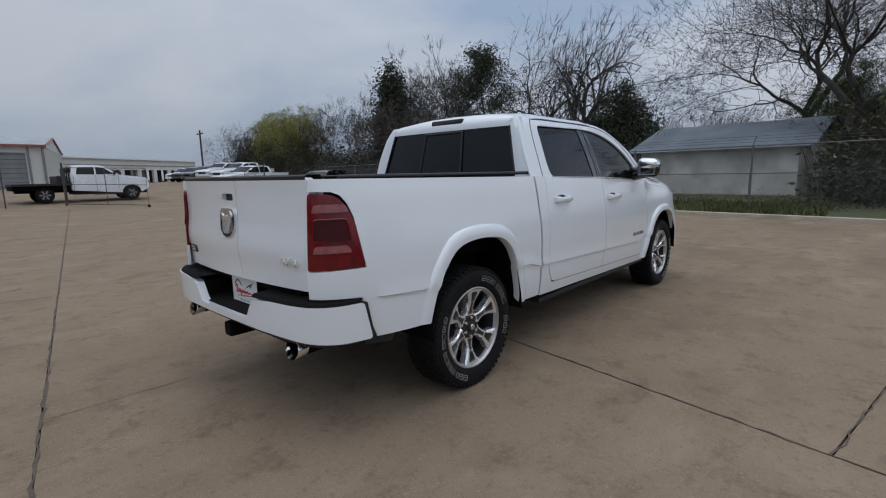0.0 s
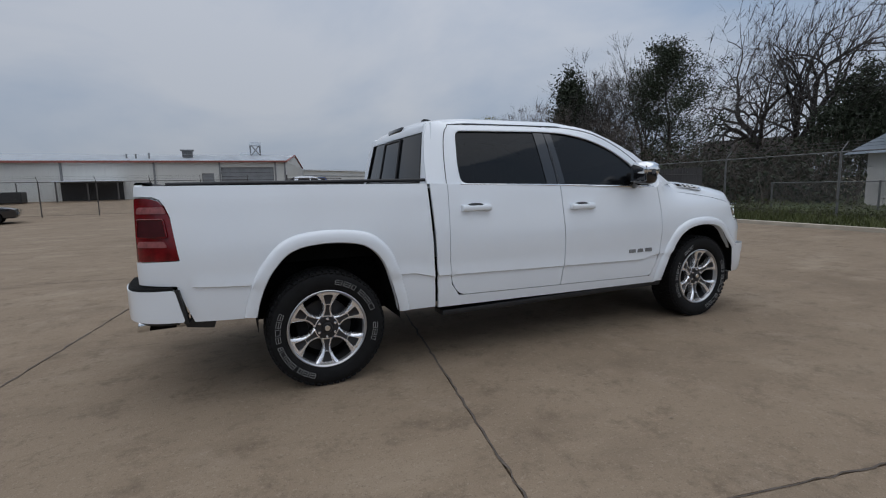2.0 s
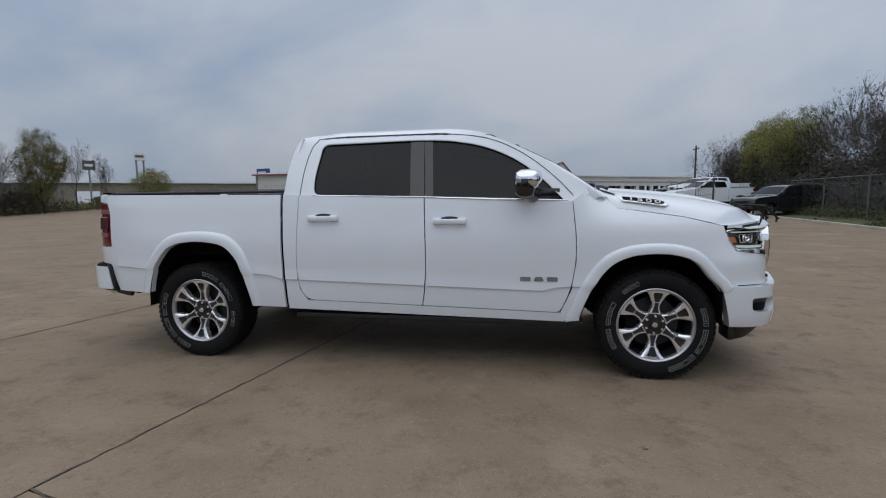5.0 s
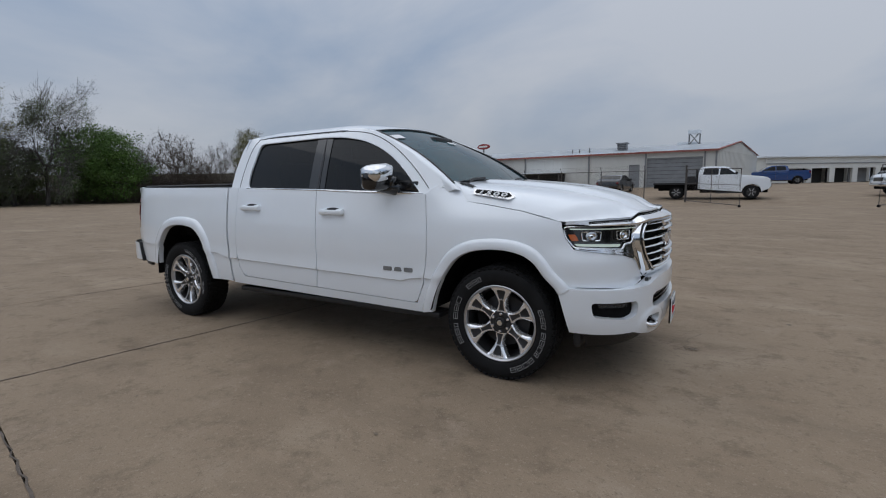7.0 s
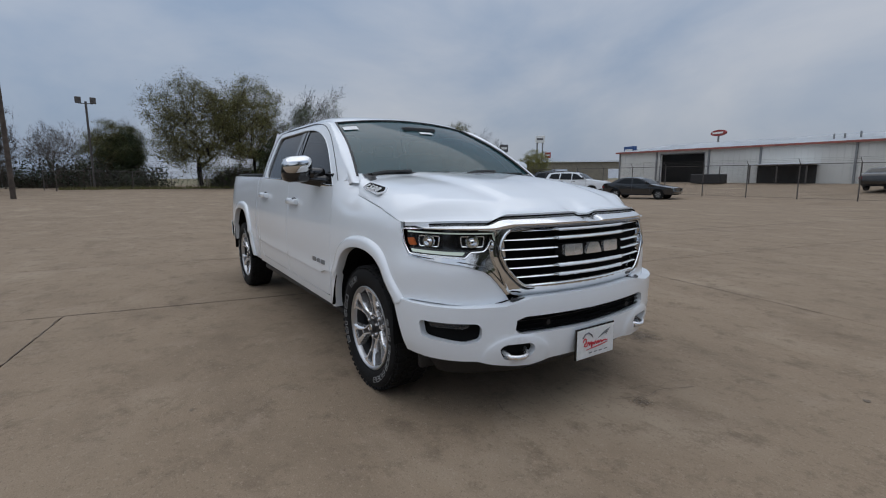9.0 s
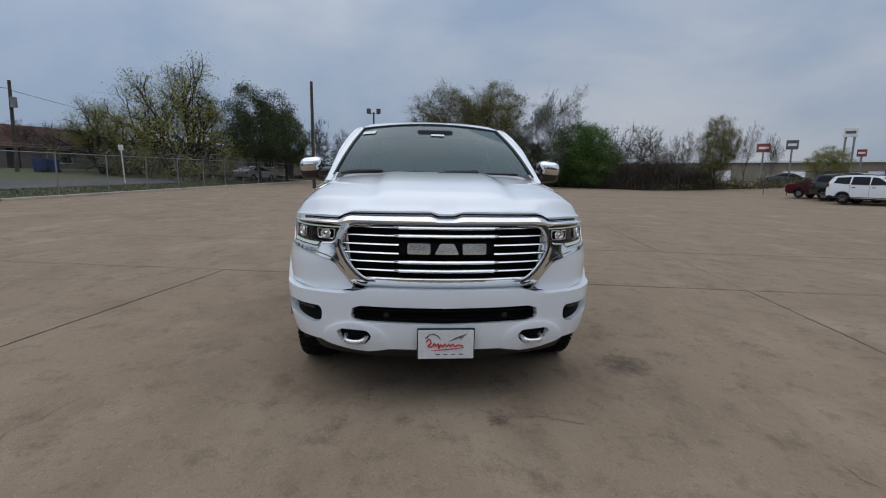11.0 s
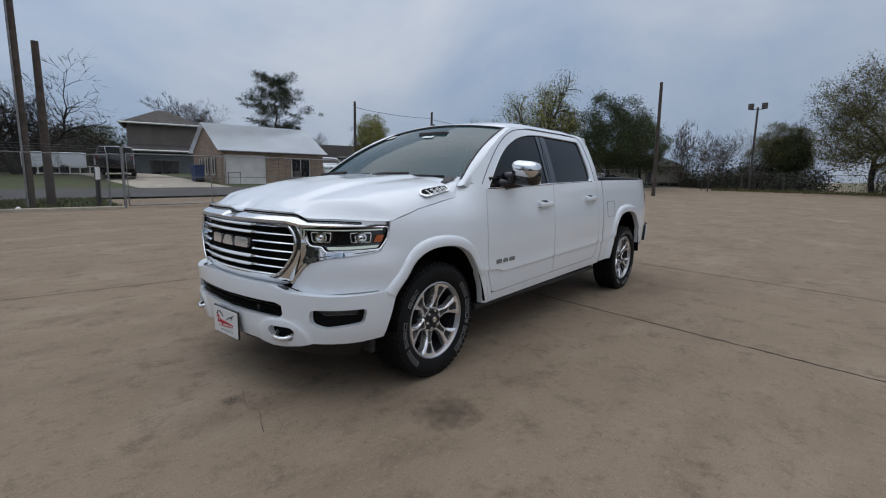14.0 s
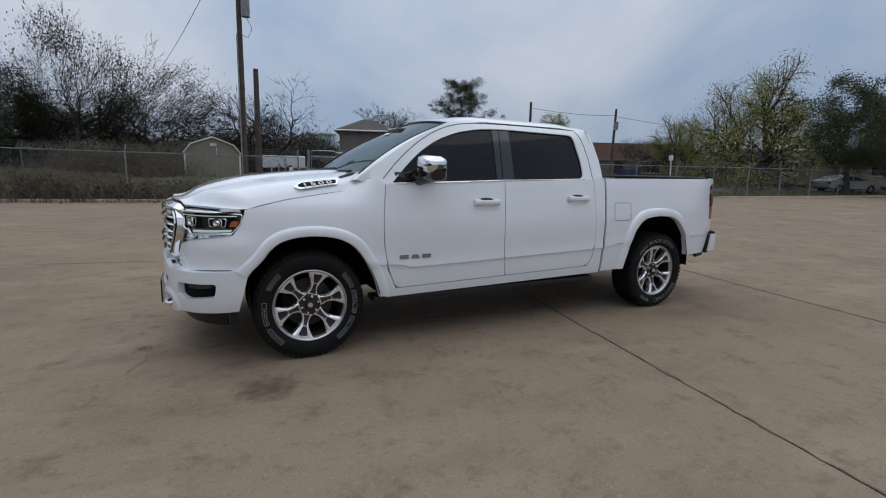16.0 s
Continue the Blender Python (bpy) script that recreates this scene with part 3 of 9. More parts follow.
LAMP_R = lambda: rounded([(ur(-2.800), 1.308), (ur(-2.738), 1.19), (ur(-2.694), 0.950), (ury(0.785), 0.943), (ury(0.80), 1.320)], (0.10, 0.06, 0.03, 0.015, 0.02))
GLASS = rounded([(-0.745, 1.785), (-0.785, 1.50), (-0.775, 1.365), (0.13, 1.342), (1.195, 1.305), (1.05, 1.455), (0.93, 1.560), (0.77, 1.660), (0.56, 1.742), (0.31, 1.787), (0.05, 1.797)],
                (0.06, 0.1, 0.06, 0, 0.02, 0.05, 0.1, 0.1, 0.1, 0.1, 0.1))

for s in (-1, 1):
    P = side(s)
    # bed side with the wheel opening
    lamp = LAMP_R()
    cu, cz = (lamp[0][0] + ury(0.78)) / 2, 1.145
    bed_outline = [(-1.058, 1.375), (-1.045, 1.0), (-1.032, 0.455)] + arch(-HX, 0.458, 0.545) + [
        (ur(-2.64), 0.556), (ur(-2.68), 0.66), (ur(-2.720), 0.785), (ury(0.785), 0.795), (ury(0.780), 0.932), (ur(-2.688), 0.940),
        (ur(-2.733), 1.203), (ur(-2.760), 1.270), (ur(-2.792), 1.312), (ur(-2.835), 1.330), (ury(0.805), 1.334), (ury(0.805), 1.395), (ur(-2.82), 1.395)]
    panel("bed_side", bed_outline, P, "paint", truck, step=0.034, folds=FOLDS)
    lb = panel("tail_lamp", [(cu + (u - cu) * 1.035, cz + (z - cz) * 1.03) for u, z in lamp], lambda u, z, w, P=P: P(u, z, w - 0.005), "red_lens", truck, step=0.03, label="dark red wraparound tail lamp")
    for nm, z0, z1, mt in (("reversing_light", 1.025, 1.062, "white_lens"), ("brake_light", 1.085, 1.195, "deep_red"), ("indicator", 1.228, 1.268, "white_lens")):
        o = rounded([(ur(-2.772), z1), (ur(-2.752), z0), (ury(0.815), z0), (ury(0.825), z1)], 0.012)
        panel(nm, o, lambda u, z, w, P=P: P(u, z, w + 0.002), mt, lb, step=0.03, lip=0.006)
        if nm == "brake_light":
            rp = [P(u, z, 0.004) for u, z in o]
            part("light_guide", tube(rp + rp[:1], 0.0045, 5), "red_lens", lb, smooth=60)
    # fuel door on the left
    if s > 0:
        fd = rounded([(-1.378, 0.963), (-1.154, 0.963), (-1.154, 1.137), (-1.378, 1.137)], 0.03)
        fp = [P(u, z, 0.0005) for u, z in fd]
        part("fuel_door", tube(fp + fp[:1], 0.002, 5), "seam", truck)
    # cab corner and sill
    corner = [(-1.034, 1.375), (-0.8945, 1.372), (-0.9125, 0.80), (-0.898, 0.614), (-0.835, 0.5205), (0.13, 0.4975), (1.172, 0.4725), (1.20, 0.42), (1.20, 0.405), (-1.005, 0.445), (-1.020, 1.0)]
    panel("cab_sill", corner, P, "paint", truck, step=0.04, folds=FOLDS)
    # doors
    rear_door = rounded([(-0.890, 1.370), (-0.908, 0.80), (-0.893, 0.62), (-0.830, 0.526), (0.120, 0.503), (0.151, 0.70), (0.155, 0.92), (0.138, 1.343)], (0, 0.05, 0.05, 0.06, 0.01, 0.1, 0.1, 0))
    front_door = rounded([(0.146, 1.343), (0.163, 0.92), (0.159, 0.70), (0.128, 0.503), (1.162, 0.478), (1.236, 0.64), (1.272, 0.86), (1.270, 1.05), (1.245, 1.298)], (0, 0.1, 0.1, 0.01, 0.04, 0.1, 0.1, 0.1, 0))
    for nm, o, hx in (("rear_door", rear_door, -0.675), ("front_door", front_door, 0.345)):
        d = panel(nm, o, P, "paint", truck, step=0.045, folds=FOLDS)
        hz = 1.184 if nm == "rear_door" else 1.157
        bm = bmesh.new()
        yy = s * (P(hx, hz, 0).y * s)
        add_box(bm, (hx, yy + s * 0.032, hz - 0.002), (0.250, 0.026, 0.040), bevel=0.012)
        for e in (-0.092, 0.092):
            add_box(bm, (hx + e, yy + s * 0.014, hz), (0.066, 0.046, 0.052), bevel=0.012)
        part("handle", bm, "paint", d, smooth=30)
        # flat dark oval: the shade behind the grip is put into its colour
        panel("handle_recess", [(hx + 0.085 * math.cos(a), hz + 0.012 + 0.024 * math.sin(a)) for a in np.linspace(0, math.tau, 20, False)],
              lambda u, z, w, P=P: P(u, z, w + 0.001), "seam", d, lip=0, step=0.02)
    # fender with the front wheel opening, carried round below the headlamp to the grille
    fender = [(1.250, 1.300), (1.275, 1.05), (1.277, 0.86), (1.241, 0.635), (1.169, 0.477), (1.21, 0.40)]
    fender += [p for p in reversed(arch(HX, 0.655, 0.42))]
    fender += [(uf(2.36), 0.706), (uf(2.50), 0.700), (ufy(0.76), 0.688), (ufy(0.655), 0.682), (ufy(0.537), 0.706), (ufy(0.580), 0.768), (ufy(0.640), 0.842), (ufy(0.675), 0.868), (ufy(0.77), 0.900), (uf(2.44), 0.926), (uf(2.340), 0.942), (uf(2.290), 1.015),
               (uf(2.270), 1.080), (uf(2.265), 1.114), (2.0, 1.178), (1.72, 1.220), (1.562, 1.242), (1.512, 1.294), (1.472, 1.360), (1.42, 1.390), (1.355, 1.385)]
    panel("fender", fender, P, "paint", truck, step=0.04, folds=FOLDS)
    # flares round the wheel openings
    for hx, z0, z1 in ((HX, 0.672, 0.42), (-HX, 0.462, 0.548)):
        ar = arch(hx, z0, z1)
        rows = []
        for k, (ax, az) in enumerate(ar):
            row = []
            for q, w in ((1.0, -0.035), (0.996, 0.010), (1.008, 0.022), (1.05, 0.026), (1.12, 0.024), (1.155, 0.018), (1.176, 0.004), (1.182, -0.010)):
                x = hx + (ax - hx) * q
                z = az if az < 0.5 else 0.5 + (az - 0.5) * q
                u = uf(x) if x > 1.9 else (ur(x) if x < -2.1 else x)
                row.append(P(u, z, w))
            rows.append(row)
        bm = bmesh.new()
        add_grid(bm, rows)
        bmesh.ops.recalc_face_normals(bm, faces=bm.faces)
        part("wheel_flare", bm, "paint", truck, smooth=50)
    # wheel opening liners
    for hx in (HX, -HX):
        rows = []
        for d in (0.0, 0.06, 0.35):
            rows.append([(x, s * (0.985 - d + (0.03 if d == 0 else 0)), z) for x, z in arch(hx, 0.42, 0.44)])
        bm = bmesh.new()
        add_grid(bm, rows)
        bmesh.ops.contextual_create(bm, geom=[v for v in bm.verts if abs(abs(v.co.y) - 0.635) < 1e-3])
        part("wheel_liner", bm, "under", truck, smooth=60)
    # cab side above the belt, with one large opening for the glass
    cab = [(-1.045, 1.372), (1.25, 1.296), (1.37, 1.350), (1.345, 1.400), (1.055, 1.612), (0.825, 1.733), (0.640, 1.812), (0.47, 1.853), (0.2, 1.872), (-0.4, 1.876), (-0.80, 1.868), (-0.955, 1.845), (-1.0, 1.74), (-1.035, 1.56)]
    C = cabside(s)
    panel("cab_side", cab, C, "paint", truck, holes=[GLASS], step=0.05, lip=0.025)
    panel("side_window", [(u * 1.0, z) for u, z in GLASS], lambda u, z, w, C=C: C(u, z, w - 0.016), "tint", truck, step=0.08, lip=0, label="dark tinted side window")
    pil = [(0.000, 1.797), (0.028, 1.343), (0.212, 1.341), (0.180, 1.797)]
    panel("door_pillar", pil, lambda u, z, w, C=C: C(u, z, w - 0.010), "gloss_black", truck, step=0.06, lip=0.01)
    belt = [C(x, float(np.interp(x, (-0.775, 0.13, 1.195), (1.362, 1.338, 1.300))), 0.004) for x in np.linspace(-0.78, 1.215, 30)]
    part("belt_trim", tube(belt, 0.008, 6), "chrome", truck, smooth=60)
    gl = [C(u, z, -0.002) for u, z in GLASS] 
    part("window_trim", tube(gl + gl[:1], 0.006, 5), "paint", truck, smooth=60)
    # door cut line above the belt
    cut = [(-0.893, 1.372), (-0.88, 1.55), (-0.85, 1.72), (-0.80, 1.812), (-0.70, 1.836), (0.08, 1.842), (0.45, 1.822), (0.68, 1.768), (0.90, 1.655), (1.10, 1.500), (1.255, 1.34)]
    part("door_gap", tube([C(float(p[0]), float(p[1]), 0.0) for p in spline(cut, 0.03)], 0.0035, 5), "seam", truck)
    part("door_gap", tube([C(x, z, 0.0) for x, z in ((0.142, 1.343), (0.126, 1.60), (0.100, 1.842))], 0.003, 5), "seam", truck)
    # mirror
    mx, my, mz = 0.925, s * 1.112, 1.425
    bm = box((mx - 0.005, my, mz - 0.012), (0.150, 0.215, 0.170), bevel=0.045)
    for v in bm.verts:
        v.co.x -= 0.10 * (abs(v.co.y) - 0.99) * (1 if v.co.x > mx else 0.3)
    mir = part("mirror", bm, "gloss_black", truck, "folding mirror with a chrome cap", smooth=50)
    bm = box((mx + 0.012, my + s * 0.004, mz + 0.034), (0.200, 0.205, 0.132), bevel=0.050)
    for v in bm.verts:
        v.co.x -= 0.14 * (abs(v.co.y) - 0.99) * (1 if v.co.x > mx else 0.2)
        v.co.z -= 0.10 * (abs(v.co.y) - 1.10)
    part("mirror_cap", bm, "chrome", mir, smooth=60)
    part("mirror_arm", tube([(0.97, s * 0.89, 1.335), (0.955, s * 0.97, 1.345), (0.90, s * 1.07, 1.362)], (0.062, 0.05, 0.045), 10), "gloss_black", mir, smooth=60)
    part("mirror_foot", box((0.945, s * 0.975, 1.395), (0.12, 0.13, 0.085), bevel=0.03), "gloss_black", mir, smooth=50)
    part("mirror_sail", box((1.06, s * 0.905, 1.345), (0.20, 0.03, 0.10), bevel=0.012), "gloss_black", mir, smooth=40)
    part("mirror_glass", box((mx - 0.079, my, mz - 0.005), (0.006, 0.175, 0.13), bevel=0.002), "chrome", mir)
    # brand badge on the front door: three plain chrome blocks
    for k, (a, b) in enumerate(((0.872, 0.950), (0.972, 1.046), (1.068, 1.146))):
        o = rounded([(a + 0.012 * (k == 1), 0.744), (a, 0.712), (b, 0.712), (b - 0.012 * (k == 1), 0.744)], 0.008)
        panel("badge_block", o, lambda u, z, w, P=P: P(u, z, w + 0.006), "galv", truck, step=0.03, lip=0.006)
    # headlamp between grille and fender
    HLO = rounded([(uf(2.276), 1.084), (uf(2.294), 1.018), (uf(2.345), 0.953), (uf(2.43), 0.950), (ufy(0.76), 0.938), (ufy(0.735), 0.968), (ufy(0.665), 0.972), (ufy(0.600), 1.082)], (0.03, 0.02, 0.02, 0.02, 0.012, 0.01, 0.02, 0.02))
    hl = panel("headlamp", HLO, lambda u, z, w, P=P: P(u, z, w - 0.035), "gloss_black", truck, step=0.03, lip=0.03, label="slim headlamp with two projectors and amber marker")
    rim_pts = [P(u, z, -0.004) for u, z in HLO]
    part("lamp_rim", tube(rim_pts + rim_pts[:1], 0.005, 6), "satin", hl, smooth=60)
    low = rounded([(uf(2.332), 0.985), (uf(2.352), 0.959), (ufy(0.765), 0.946), (ufy(0.742), 0.974), (uf(2.42), 0.990)], 0.006)
    panel("running_light", low, lambda u, z, w, P=P: P(u, z, w - 0.012), "lens", hl, step=0.03, lip=0.01)
    led = rounded([(uf(2.345), 0.978), (uf(2.36), 0.963), (ufy(0.772), 0.951), (ufy(0.76), 0.968)], 0.006)
    panel("light_strip", led, lambda u, z, w, P=P: P(u, z, w - 0.009), "led", hl, step=0.03, lip=0.006)
    top = rounded([(uf(2.315), 1.073), (uf(2.318), 1.066), (ufy(0.625), 1.062), (ufy(0.618), 1.069)], 0.002)
    panel("light_strip", top, lambda u, z, w, P=P: P(u, z, w - 0.010), "led", hl, step=0.03, lip=0.004)
    am = rounded([(uf(2.306), 1.034), (uf(2.328), 0.994), (uf(2.372), 0.996), (uf(2.352), 1.036)], 0.008)
    panel("amber_marker", am, lambda u, z, w, P=P: P(u, z, w - 0.020), "amber", hl, step=0.03, lip=0.01)
    for uu in (uf(2.445), ufy(0.725)):
        rows = []
        for r, w in ((0.034, -0.018), (0.030, -0.012), (0.022, -0.012), (0.018, -0.02), (0.006, -0.012)):
            rows.append([P(uu + 1.15 * r * math.cos(a), 1.022 + r * math.sin(a), w) for a in np.linspace(0, math.tau, 17)])
        bm = bmesh.new()
        add_grid(bm, rows)
        part("projector", bm, "chrome", hl, smooth=50)
        o = rounded([(uu - 0.066, 1.050), (uu - 0.058, 0.996), (uu + 0.058, 0.994), (uu + 0.066, 1.050)], 0.012)
        rp = [P(u, z, -0.02) for u, z in o]
        part("lamp_cell", tube(rp + rp[:1], 0.0035, 5), "satin", hl, smooth=60)
    # front wing of the chrome surround, below the headlamp
    lower_edge = [(uf(2.345), 0.945), (uf(2.44), 0.929), (ufy(0.77), 0.903), (ufy(0.675), 0.871), (ufy(0.640), 0.845), (ufy(0.580), 0.771), (ufy(0.550), 0.727)]
    wing = rounded([(ufy(0.575), 1.060), (ufy(0.655), 0.972), (ufy(0.735), 0.962), (ufy(0.76), 0.934), (uf(2.43), 0.947), (uf(2.350), 0.951)] + lower_edge + [(ufy(0.530), 0.745), (ufy(0.545), 0.80)], 0.004)
    panel("chrome_wing", wing, lambda u, z, w, P=P: P(u, z, w + 0.006), "chrome", truck, step=0.03, lip=0.02)
    gr = [P(u, z, 0.007) for u, z in ((uf(2.37), 0.947), (uf(2.46), 0.936), (ufy(0.765), 0.916), (ufy(0.668), 0.887), (ufy(0.622), 0.853), (ufy(0.570), 0.789))]
    part("wing_groove", tube([tuple(p) for p in spline(gr, 0.03)], 0.003, 5), "gloss_black", truck, smooth=60)
    # running board and mud flap stub
    part("running_board", box((0.19, s * 0.86, 0.385), (2.30, 0.17, 0.045), bevel=0.012), "trim", truck, smooth=40)
    part("mud_guard", box((2.36, s * 0.82, 0.345), (0.05, 0.18, 0.11), bevel=0.02), "trim", truck, smooth=40)

# bumpers


def emboss(u, z):
    """The raised collar round each tow hook opening."""
    q = math.hypot((u - uby(0.53)) / 0.20, max(0.0, z - 0.40) / 0.125)
    k = min(1.0, max(0.0, (1.06 - q) / 0.10))
    return 0.008 * k * k * (3 - 2 * k) - 0.004


HOOK_FOLDS = [[(sg * (uby(0.0) - (uby(0.53) + 0.20 * q * math.cos(a))), 0.40 + 0.125 * q * math.sin(a)) for a in np.linspace(-0.3, math.pi + 0.3, 22)] for q in (0.95, 1.01, 1.07) for sg in (1, -1)]
for s in (-1, 1):
    B = side(s, BX, BY, BS)
    half = [(ub(2.250), 0.704), (ub(2.277), 0.60), (ub(2.328), 0.405), (ub(2.5), 0.400), (uby(0.74), 0.395), (uby(0.66), 0.372), (uby(0.55), 0.352), (uby(0.45), 0.346), (uby(0.33), 0.365), (uby(0.0), 0.372),
            (uby(0.0), 0.722), (uby(0.45), 0.722), (uby(0.60), 0.690), (uby(0.80), 0.688)]
    fog = rounded([(ub(2.455), 0.612), (ub(2.470), 0.520), (uby(0.80), 0.492), (uby(0.725), 0.512), (uby(0.722), 0.580), (uby(0.74), 0.604)], 0.03)
    hook = rounded([(uby(0.635), 0.458), (uby(0.605), 0.395), (uby(0.465), 0.390), (uby(0.425), 0.440), (uby(0.450), 0.478), (uby(0.605), 0.482)], 0.022)

    def bulge(u, z, w, B=B):
        return B(u, z, w + 0.022 + emboss(u, z) - 0.9 * max(0.0, 0.5 - z) ** 2 - 2.2 * max(0.0, z - 0.66) ** 2)
    if s < 0:
        u0 = uby(0.0)
        sides = {1: None, -1: None}
        for q in (1, -1):
            sides[q] = side(q, BX, BY, BS)

        def whole(v, z, w):
            return sides[1 if v >= 0 else -1](u0 - abs(v), z, w + 0.022 + emboss(u0 - abs(v), z) - 0.9 * max(0.0, 0.5 - z) ** 2 - 2.2 * max(0.0, z - 0.66) ** 2)

        def twin(poly):
            one = [(u0 - u, z) for u, z in poly]
            return one, [(-v, z) for v, z in reversed(one)]
        rim_half = [(u0 - u, z) for u, z in half if u0 - u > 0.001]
        low_, high_ = rim_half[:-3], rim_half[-3:]
        outer_ = low_ + [(-v, z) for v, z in reversed(low_)] + [(-v, z) for v, z in reversed(high_)] + high_
        slot_half = [(0.0, 0.618), (u0 - uby(0.49), 0.624), (u0 - uby(0.54), 0.608), (u0 - uby(0.548), 0.560), (u0 - uby(0.53), 0.538), (u0 - uby(0.49), 0.528), (0.0, 0.516)]
        slot_ = slot_half + [(-v, z) for v, z in reversed(slot_half[1:-1])]
        bp = panel("front_bumper", outer_, whole, "paint", truck, holes=[slot_, *twin(fog), *twin(hook)], step=0.035, lip=0.075, folds=HOOK_FOLDS)
    bk = [(ub(2.36), 0.65), (ub(2.44), 0.41), (uby(0.64), 0.37), (uby(0.0), 0.39), (uby(0.0), 0.70), (uby(0.85), 0.68)]
    panel("bumper_core", bk, lambda u, z, w, f=bulge: f(u, z, w - 0.045), "matte_black", truck, step=0.08, lip=0)
    # fog lamp lenses in the pocket
    fl = rounded([(ub(2.50), 0.600), (ub(2.505), 0.572), (uby(0.79), 0.568), (uby(0.77), 0.598)], 0.01)
    panel("fog_lamp", fl, lambda u, z, w, f=bulge: f(u, z, w - 0.03), "lens", bp, step=0.03, lip=0.01)
    # tow hook
    hk = [bulge(uby(0.595), 0.428, -0.05), bulge(uby(0.575), 0.412, 0.006), bulge(uby(0.53), 0.408, 0.016), bulge(uby(0.485), 0.412, 0.006), bulge(uby(0.465), 0.428, -0.05)]
    part("tow_hook", tube([tuple(p) for p in spline(hk, 0.02)], 0.014, 8), "satin", truck, smooth=60)
    # black lower valance
    va = [(ub(2.42), 0.40), (ub(2.46), 0.27), (uby(0.62), 0.285), (uby(0.40), 0.275), (uby(0.0), 0.275), (uby(0.0), 0.385), (uby(0.4), 0.375), (uby(0.66), 0.37)]
    panel("valance", va, lambda u, z, w, f=bulge: f(u, z, w - 0.05 - 0.35 * (0.40 - z)), "trim", truck, step=0.06, lip=0.02)

# intake slats
for z in (0.546, 0.571, 0.596):
    bm = bmesh.new()
    rows = []
    for y in np.linspace(-0.54, 0.54, 25):
        x = float(np.interp(-abs(y), -BY, BX)) - 0.012
        rows.append([(x + 0.012 * math.cos(a), y, z + 0.004 * math.sin(a)) for a in np.linspace(0, math.tau, 7)])
    add_grid(bm, rows)
    part("intake_slat", bm, "gloss_black", truck, smooth=60)
for y in (-0.345, 0.345):
    bm = bmesh.new()
    bmesh.ops.create_circle(bm, cap_ends=True, radius=0.016, segments=16, matrix=pose(float(np.interp(-abs(y), -BY, BX)) + 0.012, y, 0.575, 0, 90, 0))
    part("parking_sensor", bm, "trim", truck)

# ---- grille ----


def fr(y):
    return float(np.interp(-abs(y), -FY, FX))


GR_HALF = [(0.535, 1.094), (0.572, 1.072), (0.600, 1.030), (0.612, 0.985), (0.606, 0.945), (0.582, 0.893), (0.545, 0.845), (0.500, 0.800), (0.462, 0.777)]
GR = rounded([(-y, z) for y, z in GR_HALF] + [(y, z) for y, z in reversed(GR_HALF)], 0.03)


def gx(y, z, w):
    return Vector((fr(y) + 0.030 - 0.10 * max(0.0, z - 0.95) ** 1.0 + w, y, z))


grille = panel("grille", GR, lambda y, z, w: gx(y, z, w - 0.045), "matte_black", truck, step=0.06, lip=0, label="black grille with chrome bars")
OUT_HALF = [(0.570, 1.110), (0.606, 1.088), (0.638, 1.032), (0.650, 0.985), (0.642, 0.930), (0.618, 0.870), (0.580, 0.800), (0.548, 0.746), (0.50, 0.722)]
OUT = rounded([(-y, z) for y, z in OUT_HALF] + [(y, z) for y, z in reversed(OUT_HALF)], 0.03)
panel("grille_surround", OUT, lambda y, z, w: gx(y, z, w + 0.010 - 6 * max(0, 0.80 - z) ** 2), "chrome", grille, holes=[GR], step=0.03, lip=0.05, smooth=60)
inner = [gx(y, z, 0.010) for y, z in GR]
part("inner_rim", tube(inner + inner[:1], 0.008, 8), "chrome", grille, smooth=60)
groove = [gx(y * 1.027, 0.935 + (z - 0.935) * 1.075, 0.010 - 6 * max(0, 0.80 - z) ** 2) for y, z in GR if z < 1.0]
half_g = sorted([p for p in groove], key=lambda p: math.atan2(p.y, 0.95 - p.z))
part("groove", tube(half_g, 0.006, 6), "gloss_black", grille, smooth=60)
foot = [gx(y, z, 0.004) for y, z in [(-0.535, 0.714), (-0.50, 0.706), (0.0, 0.702), (0.50, 0.706), (0.535, 0.714)]]
part("lower_rim", tube([tuple(p) for p in spline(foot, 0.04)], 0.013, 8), "gloss_black", grille, smooth=60)
bm = bmesh.new()
rows = []
for y in np.linspace(-0.56, 0.56, 41):
    c = gx(y, 1.098, 0.016)
    rows.append([(c.x + 0.010 * math.cos(a), y, 1.099 - 0.012 * max(0, abs(y) - 0.52) / 0.04 + 0.007 * math.sin(a)) for a in np.linspace(0, math.tau, 8)])
add_grid(bm, rows)
part("upper_gap", bm, "gloss_black", grille, smooth=60)


def grille_half(z):
    ys = [p[0] for p, q in zip(GR, GR[1:] + GR[:1]) if (p[1] - z) * (q[1] - z) <= 0 and p[0] > 0]
    return max(ys) if ys else 0.55


